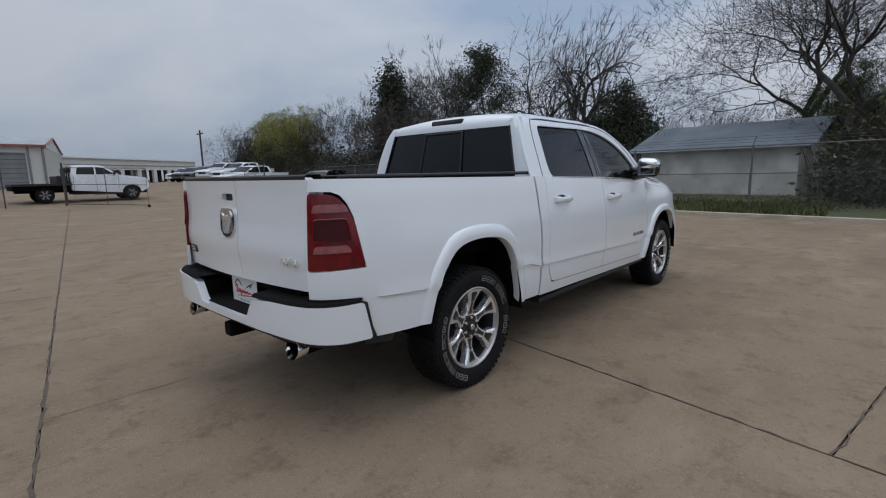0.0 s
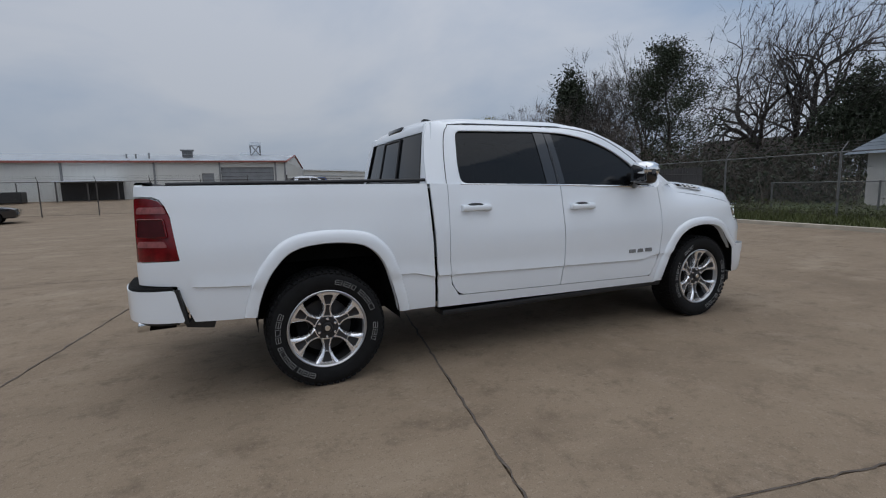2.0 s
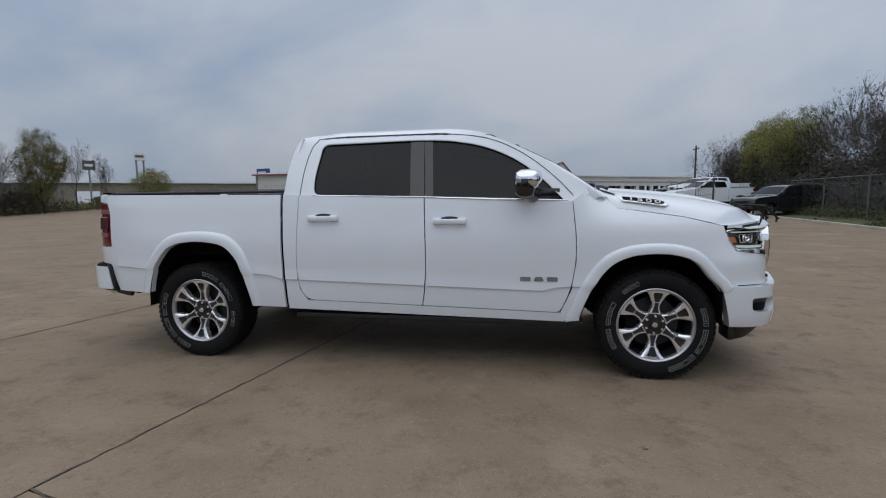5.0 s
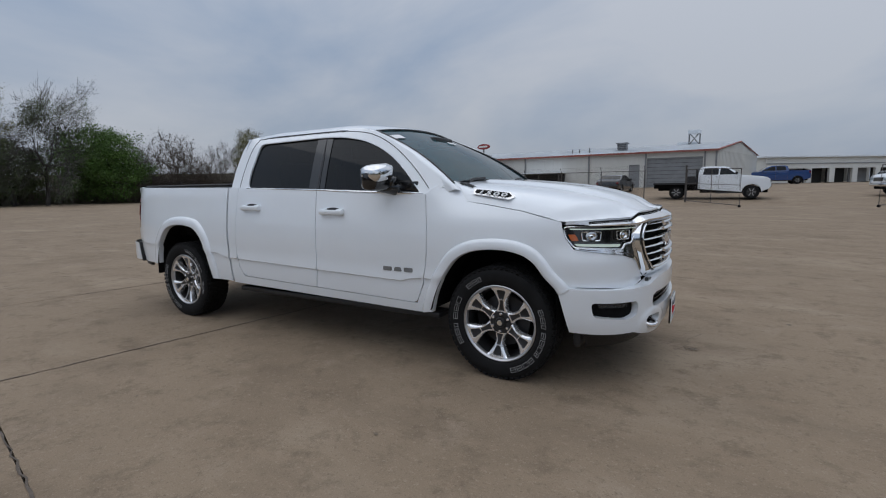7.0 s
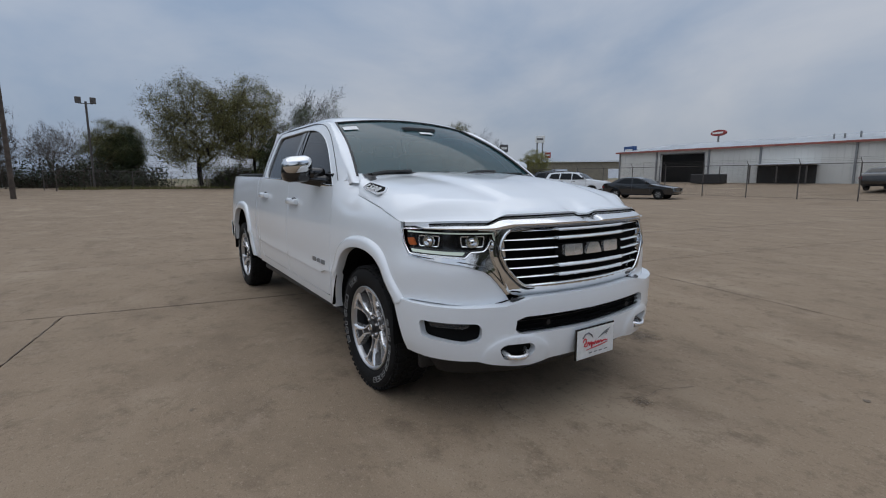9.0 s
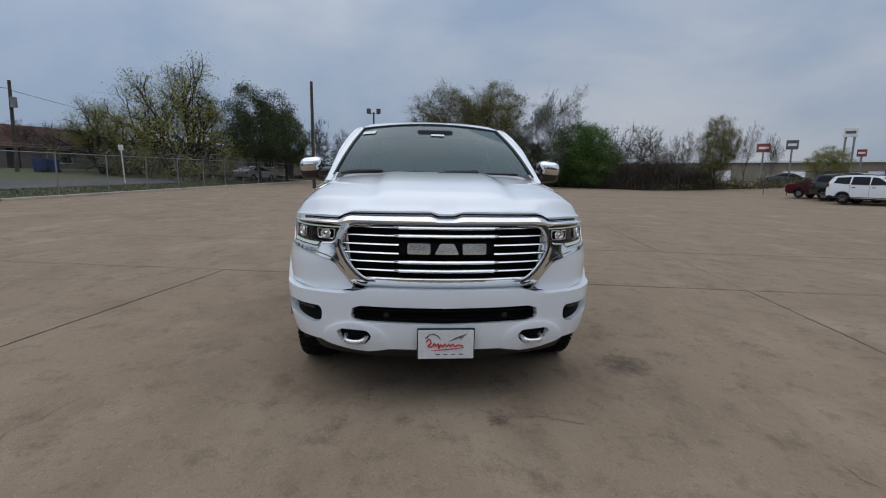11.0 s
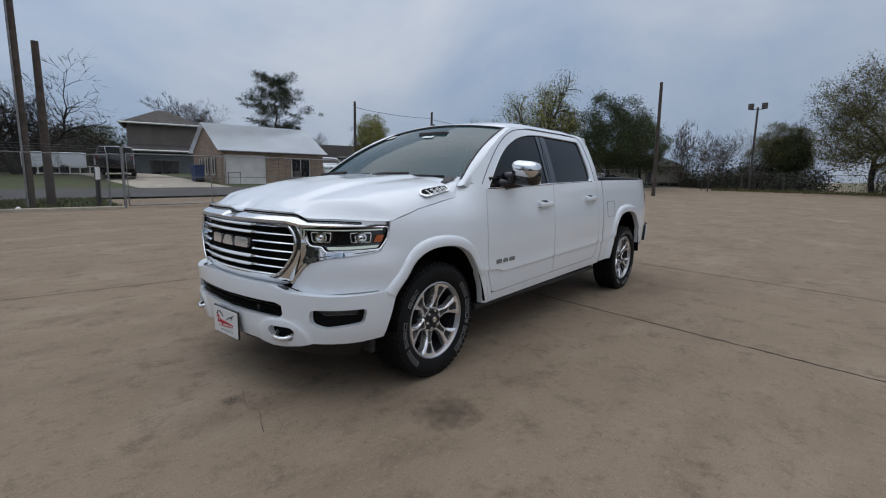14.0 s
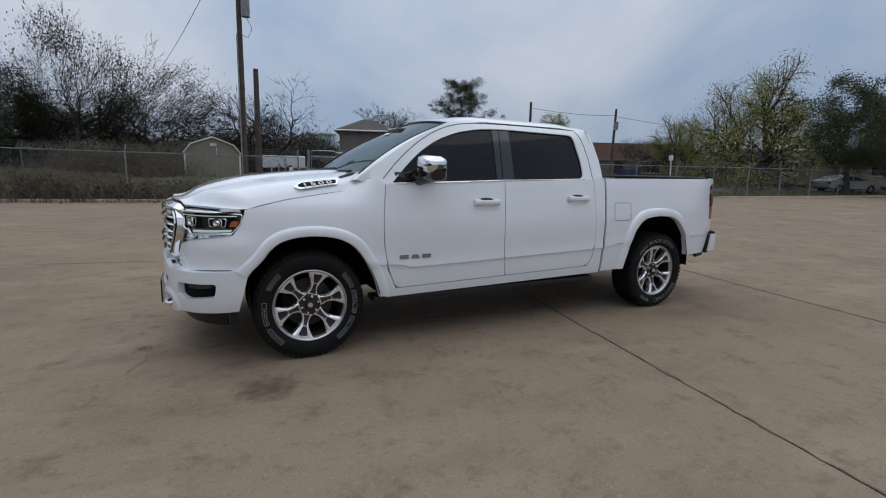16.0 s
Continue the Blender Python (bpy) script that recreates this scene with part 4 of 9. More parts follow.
for k, z in enumerate((1.083, 1.036, 0.985, 0.935, 0.886, 0.836, 0.789)):
    h = grille_half(z) - 0.006
    mid = k in (0, 1, 4, 5)
    for y0, y1 in (((-h, -0.275), (-0.275, 0.275), (0.275, h)) if mid else (((-h, h),) if k == 6 else ((-h, -0.275), (0.275, h)))):
        wide = y0 == -0.275 and y1 == 0.275
        bm = bmesh.new()
        rows = []
        for y in np.linspace(y0, y1, 21):
            edge = min(1.0, (h - abs(y)) / 0.12)
            t = (0.012 if wide else 0.0055 + 0.002 * edge)
            c = gx(y, z, 0.006 if wide else -0.014 + 0.008 * edge)
            rows.append([(c.x + 0.020 * math.cos(a), y, z + t * math.sin(a) - 0.006 * max(0.0, math.cos(a))) for a in np.linspace(0, math.tau, 13)])
        vs = add_grid(bm, rows)
        bm.faces.new(vs[0][:-1])
        bm.faces.new(vs[-1][:-1])
        part("grille_bar", bm, "chrome", grille, smooth=50)
    for y0 in (-0.285, 0.285):
        if mid:
            part("bar_step", box((gx(y0, z, -0.002).x, y0, z - 0.002), (0.03, 0.035, 0.017), bevel=0.006), "chrome", grille, smooth=40)
panel("badge_plate", rounded([(-0.27, 0.995), (-0.27, 0.925), (0.27, 0.925), (0.27, 0.995)], 0.01), lambda y, z, w: gx(y, z, w - 0.012), "matte_black", grille, step=0.06, lip=0.02)
for y0, y1, sl in ((-0.225, -0.095, 0.0), (-0.07, 0.07, 0.03), (0.09, 0.228, 0.0)):
    o = rounded([(y0 + sl, 0.992), (y0, 0.930), (y1, 0.930), (y1 - sl, 0.992)], 0.012)
    panel("badge_block", o, lambda y, z, w: gx(y, z, w + 0.012), "satin", grille, step=0.04, lip=0.02)
# ---- hood ----
HC = spline([(1.36, 1.408), (1.5, 1.402), (1.83, 1.377), (2.17, 1.338), (2.40, 1.286), (2.55, 1.236), (2.66, 1.190), (2.705, 1.168), (2.72, 1.15)], 0.02)
HCX, HCZ = [p[0] for p in HC], [p[1] for p in HC]
CS = spline([(0.0, 0.0), (0.30, 0.002), (0.40, -0.006), (0.46, -0.024), (0.6, -0.030), (0.76, -0.050), (0.85, -0.080), (0.905, -0.118), (0.938, -0.165)], 0.03)


def edge_z(a):
    return float(np.interp(a, (0, 0.055, 0.085, 0.55, 0.585, 0.635, 0.80, 0.94), (1.152, 1.152, 1.168, 1.164, 1.158, 1.130, 1.128, 1.116)))


def edge_x(a):
    return float(np.interp(a, (0, 0.05, 0.10, 0.3, 0.5, 0.6, 0.7, 0.8, 0.88, 0.945), (2.722, 2.722, 2.732, 2.718, 2.684, 2.650, 2.590, 2.505, 2.405, 2.275)))


def hood_edge(x):
    """Where the hood meets the fender: y and z."""
    z = float(np.interp(x, (1.40, 1.50, 1.56, 1.72, 2.0, 2.265, 2.4), (1.345, 1.294, 1.244, 1.224, 1.182, 1.119, 1.113)))
    p = side(1)(uf(x) if x > 1.9 else x, z, 0.0)
    return p.y - 0.003, z


def hood_point(t, y, dz):
    """t runs from the windscreen (0) to the leading edge (1); y and dz from the cross-section."""
    a = abs(y)
    x0 = 1.47 - 0.10 * (a / 0.9) ** 2 if a < 0.80 else 1.391 + (a - 0.80) * 0.95
    x = x0 + (edge_x(a) - x0) * t
    zc = float(np.interp(x, HCX, HCZ))
    ey, ez = hood_edge(x)
    z = zc + dz / 0.165 * (zc - ez)
    f = min(1.0, max(0.0, (t - 0.86) / 0.14))
    f = f * f * (3 - 2 * f)
    z += (edge_z(a) + 0.002 - z) * f
    k = a / 0.938
    return Vector((x, math.copysign(a + (ey - 0.938) * k ** 6, y), z))


bm = bmesh.new()
rows = []
ts = np.linspace(0, 1, 40)
for p in [(-q[0], q[1]) for q in reversed(CS[1:])] + [(q[0], q[1]) for q in CS]:
    rows.append([hood_point(t, p[0], p[1]) for t in ts] + [hood_point(1, p[0], p[1]) + Vector((-0.004, 0, -0.022)), hood_point(1, p[0], p[1]) + Vector((-0.06, 0, -0.03))])
add_grid(bm, rows)
bmesh.ops.recalc_face_normals(bm, faces=bm.faces)
hood = part("hood", bm, "paint", truck, "white domed bonnet", smooth=50)
# chrome brow between the grille, the headlamps and the hood
bm = bmesh.new()
rows = []
for y in np.linspace(-0.915, 0.915, 75):
    a = abs(y)
    zb = float(np.interp(a, (0, 0.555, 0.62, 0.95), (1.101, 1.099, 1.086, 1.090)))
    zt = edge_z(a) - 0.018
    xb = fr(a) + float(np.interp(a, (0, 0.58, 0.64, 0.95), (0.032, 0.032, 0.006, 0.004)))
    xt = edge_x(a) - 0.010
    xt = min(xt, xb)
    rows.append([(xb - 0.03, y, zb), (xb, y, zb), (xb + 0.004, y, zb + (zt - zb) * 0.35), (xb + (xt - xb) * 0.4 + 0.002, y, zb + (zt - zb) * 0.75), (xt, y, zt), (xt - 0.05, y, zt + 0.004)])
add_grid(bm, rows)
bmesh.ops.recalc_face_normals(bm, faces=bm.faces)
part("grille_brow", bm, "bright_trim", truck, smooth=50)
bm = bmesh.new()
rows = [[Vector((hood_point(1, y, 0).x - 0.035, y, min(z, edge_z(abs(y)) - 0.02))) for y in np.linspace(-0.88, 0.88, 61)] for z in (1.04, 1.150)]
add_grid(bm, rows)
part("hood_gap", bm, "under", truck)
part("hood_seam", tube([(edge_x(abs(y)) - 0.003, y, edge_z(abs(y)) - 0.013) for y in np.linspace(-0.87, 0.87, 90)], 0.005, 6), "under", truck)
for s in (-1, 1):
    # engine badge on the flank of the hood
    def flank(u, v, w, s=s):
        u, v = 1.755 + (u - 1.755) * 1.10, v * 1.22
        # u along x from 1.60, v up the flank
        base = hood_point((u - 1.465) / (2.42 - 1.465), s * 0.875, -0.094)
        up = hood_point((u - 1.465) / (2.42 - 1.465), s * 0.80, -0.060)
        d = (up - base).normalized()
        n = Vector((0, s * 0.75, 0.62)).normalized()
        return base + d * v + n * w
    pl = rounded([(1.600, -0.034), (1.885, -0.040), (1.915, 0.0), (1.87, 0.036), (1.625, 0.040)], 0.014)
    bd = panel("engine_badge", pl, lambda u, v, w, f=flank: f(u, v, w + 0.008), "satin", hood, step=0.03, lip=0.008)
    pk = rounded([(1.620, -0.014), (1.868, -0.018), (1.888, 0.004), (1.856, 0.030), (1.640, 0.033)], 0.012)
    panel("badge_field", pk, lambda u, v, w, f=flank: f(u, v, w + 0.011), "matte_black", bd, step=0.03, lip=0.003)
    o = flank(1.755, -0.008, 0.0165)
    ex = (flank(1.86, 0.008, 0) - flank(1.65, 0.008, 0)).normalized() * (1 if s < 0 else -1)
    ez = flank(1.755, 0.01, 0.0165) - o
    ez = (ez - ex * ez.dot(ex)).normalized()
    en = ex.cross(ez)
    m = Matrix(((ex.x, ez.x, en.x, o.x), (ex.y, ez.y, en.y, o.y), (ex.z, ez.z, en.z, o.z), (0, 0, 0, 1)))
    for k, ch in enumerate("1500"):
        lettering("numeral", ch, 0.054, 0.003, m @ Matrix.Translation(((k - 1.5) * 0.060, 0, 0)) @ Matrix.Diagonal((1.75, 1.2, 1, 1)), "card", bd)

# ---- windscreen, roof, rear window ----
RC = spline([(0.0, 1.932), (0.3, 1.926), (0.5, 1.912), (0.62, 1.895), (0.68, 1.872), (0.715, 1.850)], 0.03)


def roof_point(x, y, z):
    e = 0.0
    if x > 0.2:
        e -= 0.30 * (x - 0.2) ** 2
    if x < -0.55:
        e -= 0.28 * (x + 0.55) ** 2
    return Vector((x, y, z + e))


def screen_point(t, k):
    """t from base (0) to top (1), k across from -1 to 1."""
    y = k * (0.875 - 0.190 * t)
    base = Vector((1.485 - 0.075 * k * k, y, 1.375 - 0.01 * k * k))
    top = Vector((0.63 - 0.055 * k * k, y, 1.868 - 0.05 * k * k))
    p = base.lerp(top, t)
    p.x += 0.05 * math.sin(math.pi * t)
    p.z += 0.018 * math.sin(math.pi * t)
    return p


def back_point(t, k):
    y = k * (0.79 - 0.115 * t)
    return Vector((-1.052 + 0.085 * t + 0.016 * k * k, y, 1.375 + 0.445 * t))


bm = bmesh.new()
rows = []
for q in [(-p[0], p[1]) for p in reversed(RC[1:])] + [(p[0], p[1]) for p in RC]:
    x1 = 0.57 - 0.12 * (q[0] / 0.7) ** 2
    kf, kb = q[0] / 0.66, q[0] / 0.715
    e = screen_point(1.0, max(-1, min(1, kf))) + Vector((0.004, 0, 0.014))
    e.y = q[0]
    b0 = back_point(0.90, max(-1, min(1, kb))) + Vector((-0.012, 0, 0))
    b1_ = back_point(1.0, max(-1, min(1, kb))) + Vector((-0.02, 0, 0))
    b0.y = b1_.y = q[0] * 0.985
    row = [b0, b1_, b1_.lerp(roof_point(-0.86, q[0], q[1]), 0.45) + Vector((-0.016, 0, 0.014))]
    row += [roof_point(x, q[0], q[1]) for x in np.linspace(-0.86, x1, 34)]
    row += [roof_point(x1, q[0], q[1]).lerp(e, 0.5) + Vector((0, 0, 0.004)), e, e + Vector((0.004, 0, -0.014))]
    rows.append(row)
add_grid(bm, rows)
bmesh.ops.recalc_face_normals(bm, faces=bm.faces)
roof = part("roof", bm, "paint", truck, smooth=50)


bm = bmesh.new()
add_grid(bm, [[screen_point(t, k) for k in np.linspace(-1, 1, 25)] for t in np.linspace(0, 1, 14)])
part("windscreen", bm, "screen", truck, "clear sloping windscreen", smooth=60)
for k in (-1, 1):
    bm = bmesh.new()
    rows = []
    for t in np.linspace(-0.10, 1, 17):
        p = screen_point(t, k)
        q = screen_point(t, k * 0.955)
        z = p.z
        c = Vector((p.x - 0.03, cabside(k)(p.x - 0.03, z + 0.012, 0.0).y, z + 0.012))
        rows.append([q + Vector((0.006, 0, 0.006)), p + Vector((0.012, 0, 0.012)), p.lerp(c, 0.5) + Vector((0.006, k * 0.006, 0.01)), c, c + Vector((-0.05, 0, -0.02))])
    add_grid(bm, rows)
    part("windscreen_pillar", bm, "paint", truck, smooth=60)
    ln = [screen_point(t, k * 0.96) + Vector((0.008, 0, 0.006)) for t in np.linspace(0, 1, 14)]
    part("screen_seal", tube(ln, 0.010, 6), "trim", truck, smooth=60)
part("screen_seal", tube([screen_point(1, k) + Vector((0, 0, 0.004)) for k in np.linspace(-0.97, 0.97, 15)], 0.010, 6), "trim", truck, smooth=60)
bm = bmesh.new()
add_grid(bm, [[screen_point(0.0, k) + Vector((0.10 * (1 - j), 0, 0.022 - 0.03 * (1 - j))) for k in np.linspace(-0.92, 0.92, 25)] for j in (-0.4, 0.3, 0.6, 1.0)])
part("cowl", bm, "trim", truck, smooth=60)
for k0, k1 in ((-0.88, -0.12), (0.02, 0.80)):
    pts = [screen_point(-0.005 + 0.015 * j / 6, k0 + (k1 - k0) * j / 6) + Vector((0.02, 0, 0.02)) for j in range(7)]
    wp = part("wiper", tube(pts, 0.009, 6), "trim", truck, smooth=60)
    part("wiper_arm", tube([pts[0] + Vector((0.06, 0, 0)), pts[1] + Vector((0.03, 0, 0.015)), pts[3] + Vector((0, 0, 0.018))], 0.011, 6), "trim", wp, smooth=60)
# stickers inside the glass and the mirror housing
for k0, k1, t0, t1 in ((-0.92, -0.75, 0.80, 0.88), (-0.02, 0.15, 0.70, 0.74)):
    bm = bmesh.new()
    add_grid(bm, [[screen_point(t, k) + Vector((0.006, 0, 0.006)) for k in np.linspace(k0, k1, 5)] for t in (t0, t1)])
    part("sticker", bm, "card", truck)
part("mirror_housing", box((0.80, 0.03, 1.765), (0.10, 0.34, 0.08), bevel=0.025), "trim", truck, smooth=40)


def back_panel(name, k0, k1, t0, t1, off, mat, parent=truck, label=""):
    bm = bmesh.new()
    add_grid(bm, [[back_point(t, k) + Vector((-off, 0, 0)) for k in np.linspace(k0, k1, 17)] for t in np.linspace(t0, t1, 6)])
    return part(name, bm, mat, parent, label, smooth=60)


back_panel("cab_back", -1.12, 1.12, -0.9, 1.05, -0.012, "paint")
rw = back_panel("rear_window", -0.97, 0.97, 0.03, 0.90, 0.004, "tint", label="dark rear window with a sliding pane")
back_panel("sliding_pane", -0.28, 0.34, 0.10, 0.84, 0.010, "tint", rw)
for a, b in (((-0.28, 0.06), (-0.28, 0.86)), ((0.34, 0.06), (0.34, 0.86)), ((-0.30, 0.86), (0.36, 0.86)), ((-0.97, 0.03), (0.97, 0.03)), ((-0.97, 0.03), (-0.97, 0.90)), ((0.97, 0.03), (0.97, 0.90))):
    part("window_seal", tube([back_point(a[1] + (b[1] - a[1]) * j / 8, a[0] + (b[0] - a[0]) * j / 8) + Vector((-0.012, 0, 0)) for j in range(9)], 0.010, 6), "trim", rw, smooth=60)
for s in (-1, 1):
    bm = bmesh.new()
    rows = []
    for t in np.linspace(0, 1.03, 12):
        p = back_point(t, s * 0.97)
        z = p.z
        c = cabside(s)(float(np.interp(z, (1.37, 1.56, 1.74, 1.845), (-1.04, -1.03, -0.995, -0.95))), min(z, 1.86), 0)
        rows.append([p + Vector((-0.012, 0, 0)), p.lerp(c, 0.6) + Vector((-0.02, 0, 0)), c, c + Vector((0.06, 0, 0))])
    add_grid(bm, rows)
    part("rear_pillar", bm, "paint", truck, smooth=60)
part("brake_lamp", box((-0.945, 0, 1.850), (0.07, 0.36, 0.05), bevel=0.015), "gloss_black", truck, smooth=40)
bm = bmesh.new()
add_prism(bm, rounded([(-0.10, 0), (0.10, 0), (-0.02, 0.055), (-0.08, 0.06)], 0.02), 0.03, lambda u, v, w: Vector((-0.62 + u, w - 0.015, 1.915 + v)))
part("roof_antenna", bm, "trim", truck, smooth=40)

# ---- bed and tailgate ----


def tg(y, z, w):
    lip = 0.006 * math.exp(-((z - 1.40) / 0.05) ** 2)
    belly = 0.016 * math.exp(-((z - 1.02) / 0.10) ** 2)
    return Vector((-2.958 - lip - belly - w + 0.058 * (y / 0.78) ** 2, y, z))


handle_hole = rounded([(-0.07, 1.318), (-0.07, 1.278), (0.07, 1.278), (0.07, 1.318)], 0.012)
gate = panel("tailgate", rounded([(-0.110, 0.82), (0.772, 0.82), (0.785, 1.405), (-0.110, 1.405)], (0, 0.02, 0.03, 0)), tg, "paint", truck, holes=[handle_hole], step=0.026, lip=0.04, label="white split tailgate")
panel("small_leaf", rounded([(-0.118, 0.82), (-0.118, 1.405), (-0.785, 1.405), (-0.772, 0.82)], (0, 0, 0.03, 0.02)), tg, "paint", gate, step=0.026, lip=0.04)
part("handle_pocket", box((-2.918, 0.0, 1.298), (0.03, 0.18, 0.07)), "trim", gate)
em = panel("emblem", rounded([(-0.070, 1.232), (-0.092, 1.210), (-0.092, 1.11), (-0.050, 1.072), (0, 1.058), (0.050, 1.072), (0.092, 1.11), (0.092, 1.210), (0.070, 1.232)], 0.02), lambda y, z, w: tg(y, z, w + 0.012), "chrome", gate, step=0.03, lip=0.014)
panel("emblem_field", rounded([(-0.045, 1.218), (-0.064, 1.198), (-0.066, 1.115), (0, 1.074), (0.066, 1.115), (0.064, 1.198), (0.045, 1.218)], 0.02), lambda y, z, w: tg(y, z, w + 0.015), "chrome", em, step=0.03, lip=0.004)
panel("emblem_head", rounded([(-0.055, 1.205), (-0.040, 1.130), (-0.018, 1.085), (0.018, 1.085), (0.040, 1.130), (0.055, 1.205), (0.030, 1.185), (0.0, 1.195), (-0.030, 1.185)], 0.010), lambda y, z, w: tg(y, z, w + 0.021), "satin", em, step=0.02, lip=0.007)
panel("trim_badge", rounded([(0.60, 0.955), (0.60, 0.905), (0.74, 0.905), (0.74, 0.955)], 0.022), lambda y, z, w: tg(y, z, w + 0.006), "alloy_dark", gate, step=0.04, lip=0.006)
for k in range(2):
    panel("badge_bar", rounded([(0.625, 0.943 - k * 0.018), (0.625, 0.933 - k * 0.018), (0.715, 0.933 - k * 0.018), (0.715, 0.943 - k * 0.018)], 0.003), lambda y, z, w: tg(y, z, w + 0.008), "chrome", gate, step=0.04, lip=0.002)
lettering("drive_badge", "4X4", 0.062, 0.004, Matrix.Translation(tg(-0.61, 0.965, 0.005)) @ Euler((radians(90), 0, radians(-90))).to_matrix().to_4x4() @ Matrix.Diagonal((1.5, 1, 1, 1)), "satin", gate)
for s in (-1, 1):
    part("gate_jamb", box((-2.845, s * 0.735, 1.11), (0.03, 0.14, 0.55)), "paint", truck)
bm = bmesh.new()
add_grid(bm, [[tg(y, 1.405, d) + Vector((0, 0, h)) for y in np.linspace(-0.77, 0.77, 25)] for d, h in ((0.0, -0.012), (0.002, 0.006), (-0.01, 0.014), (-0.09, 0.014), (-0.10, -0.012))])
part("gate_cap", bm, "trim", gate, smooth=40)
for s in (-1, 1):
    part("bed_rail", tube([side(s)(x, 1.375, -0.055) + Vector((0, 0, 0.028)) for x in np.linspace(-1.05, -2.1, 12)] + [side(s)(u, 1.375, -0.055) + Vector((0, 0, 0.028)) for u in np.linspace(-2.15, ur(-2.78), 16)], 0.012, 8), "trim", truck, smooth=60)
    bm = bmesh.new()
    add_grid(bm, [[(x, s * (0.93 - d - 0.35 * max(0.0, -2.1 - x) ** 2), z) for x in np.linspace(-2.70, -1.06, 9)] for d, z in ((0.05, 1.360), (0.10, 1.36), (0.12, 0.86), (0.93, 0.86))])
    part("bed_liner", bm, "under", truck)
part("bed_front", box((-1.09, 0, 1.11), (0.02, 1.80, 0.52)), "under", truck)
# gap between cab and bed
for s in (-1, 1):
    part("bed_gap", box((-1.04, s * 0.88, 0.89), (0.06, 0.10, 0.90)), "under", truck)

# rear bumper: white corners joined by a dropped centre, black step pad on top
RB = spline([(-2.30, 1.0), (-2.55, 1.0), (-2.70, 0.992), (-2.85, 0.965), (-2.95, 0.905), (-3.015, 0.80), (-3.05, 0.62), (-3.065, 0.40), (-3.07, 0.0)], 0.01)
QS, QX, QY = along(RB)


def qx(x):
    return float(np.interp(-x, -QX, QS))


def qy(y):
    return float(np.interp(-y, -QY, QS))


for s in (-1, 1):
    def rb(u, z, w, s=s):
        e = 0.004
        tx = np.interp(u + e, QS, QX) - np.interp(u - e, QS, QX)
        ty = np.interp(u + e, QS, QY) - np.interp(u - e, QS, QY)
        n = math.hypot(tx, ty) or 1
        o = w - 0.02 - 1.0 * max(0, 0.62 - z) ** 2 - 3 * max(0, z - 0.755) ** 2
        return Vector((float(np.interp(u, QS, QX)) + ty / n * o, s * (float(np.interp(u, QS, QY)) - tx / n * o), z))
    wb = [(qx(-2.735), 0.766), (qx(-2.690), 0.565), (qx(-2.85), 0.570), (qy(0.70), 0.588), (qy(0.52), 0.592), (qy(0.0), 0.575), (qy(0.0), 0.630), (qy(0.30), 0.630), (qy(0.38), 0.750), (qy(0.55), 0.766)]
    if s < 0:
        v0 = qy(0.0)
        rh = [(v0 - u, z) for u, z in rounded(wb, (0.02, 0.02, 0.02, 0.03, 0.03, 0, 0, 0.03, 0.04, 0.02)) if v0 - u > 0.001]
        k0 = next(k for k in range(len(rh)) if rh[k][1] < 0.61)
        k1 = next(k for k in range(k0, len(rh)) if rh[k][1] > 0.61)
        low_, high_ = rh[:k1], rh[k1:]
        rbp = panel("rear_bumper", low_ + [(-v, z) for v, z in reversed(low_)] + [(-v, z) for v, z in reversed(high_)] + high_, lambda v, z, w: rb(v0 - abs(v), z, w, 1 if v >= 0 else -1), "paint", truck, step=0.04, lip=0.05)
    cp = rounded([(qx(-2.713), 0.766), (qx(-2.670), 0.550), (qx(-2.698), 0.550), (qx(-2.740), 0.766)], 0.008)
    panel("bumper_end", cp, lambda u, z, w, f=rb: f(u, z, w - 0.006), "trim", rbp, step=0.04, lip=0.05)
    bm = bmesh.new()
    add_grid(bm, [[rb(u, 0.764, -0.006 if j == 0 else -0.02) + Vector((0.0 if j < 2 else 0.24, 0 if j < 2 else -s * 0.06, (0.0, 0.016, 0.016)[j])) for u in np.linspace(qx(-2.745), qy(0.37), 24)] for j in range(3)])
    part("step_pad", bm, "step", rbp, smooth=40)
    bm = bmesh.new()
    add_grid(bm, [[rb(u, 0.70, -0.02) + Vector((dx, 0, dz)) for u in np.linspace(qy(0.40), qy(0.0), 10)] for dx, dz in ((0.0, -0.075), (0.02, -0.066), (0.20, -0.060), (0.23, 0.06), (0.30, 0.07))])
    part("centre_step", bm, "step", rbp, smooth=30)
    part("step_wall", box((-2.915, s * 0.395, 0.690), (0.20, 0.02, 0.10)), "step", rbp)
    lo = [(qx(-2.70), 0.58), (qx(-2.74), 0.540), (qy(0.60), 0.545), (qy(0.0), 0.545), (qy(0.0), 0.61), (qy(0.6), 0.61)]
    panel("lower_skirt", lo, lambda u, z, w, f=rb: f(u, z, w - 0.05), "trim", rbp, step=0.06, lip=0.02)
    sk = [(ur(-2.52), 0.566), (ur(-2.54), 0.505), (ur(-2.70), 0.520), (ur(-2.70), 0.570)]
    panel("rear_edge", sk, lambda u, z, w, P=side(s): P(u, z, w - 0.014), "trim", truck, step=0.05, lip=0.03)
    # exhaust tip
    bm = bmesh.new()
    rows = []
    for x, r in ((-2.70, 0.044), (-2.91, 0.046), (-2.975, 0.054), (-2.98, 0.051), (-2.955, 0.047)):
        rows.append([(x + 0.25 * r * math.sin(a), s * 0.655 + 1.2 * r * math.cos(a), 0.510 + r * math.sin(a)) for a in np.linspace(0, math.tau, 21)])
    add_grid(bm, rows)
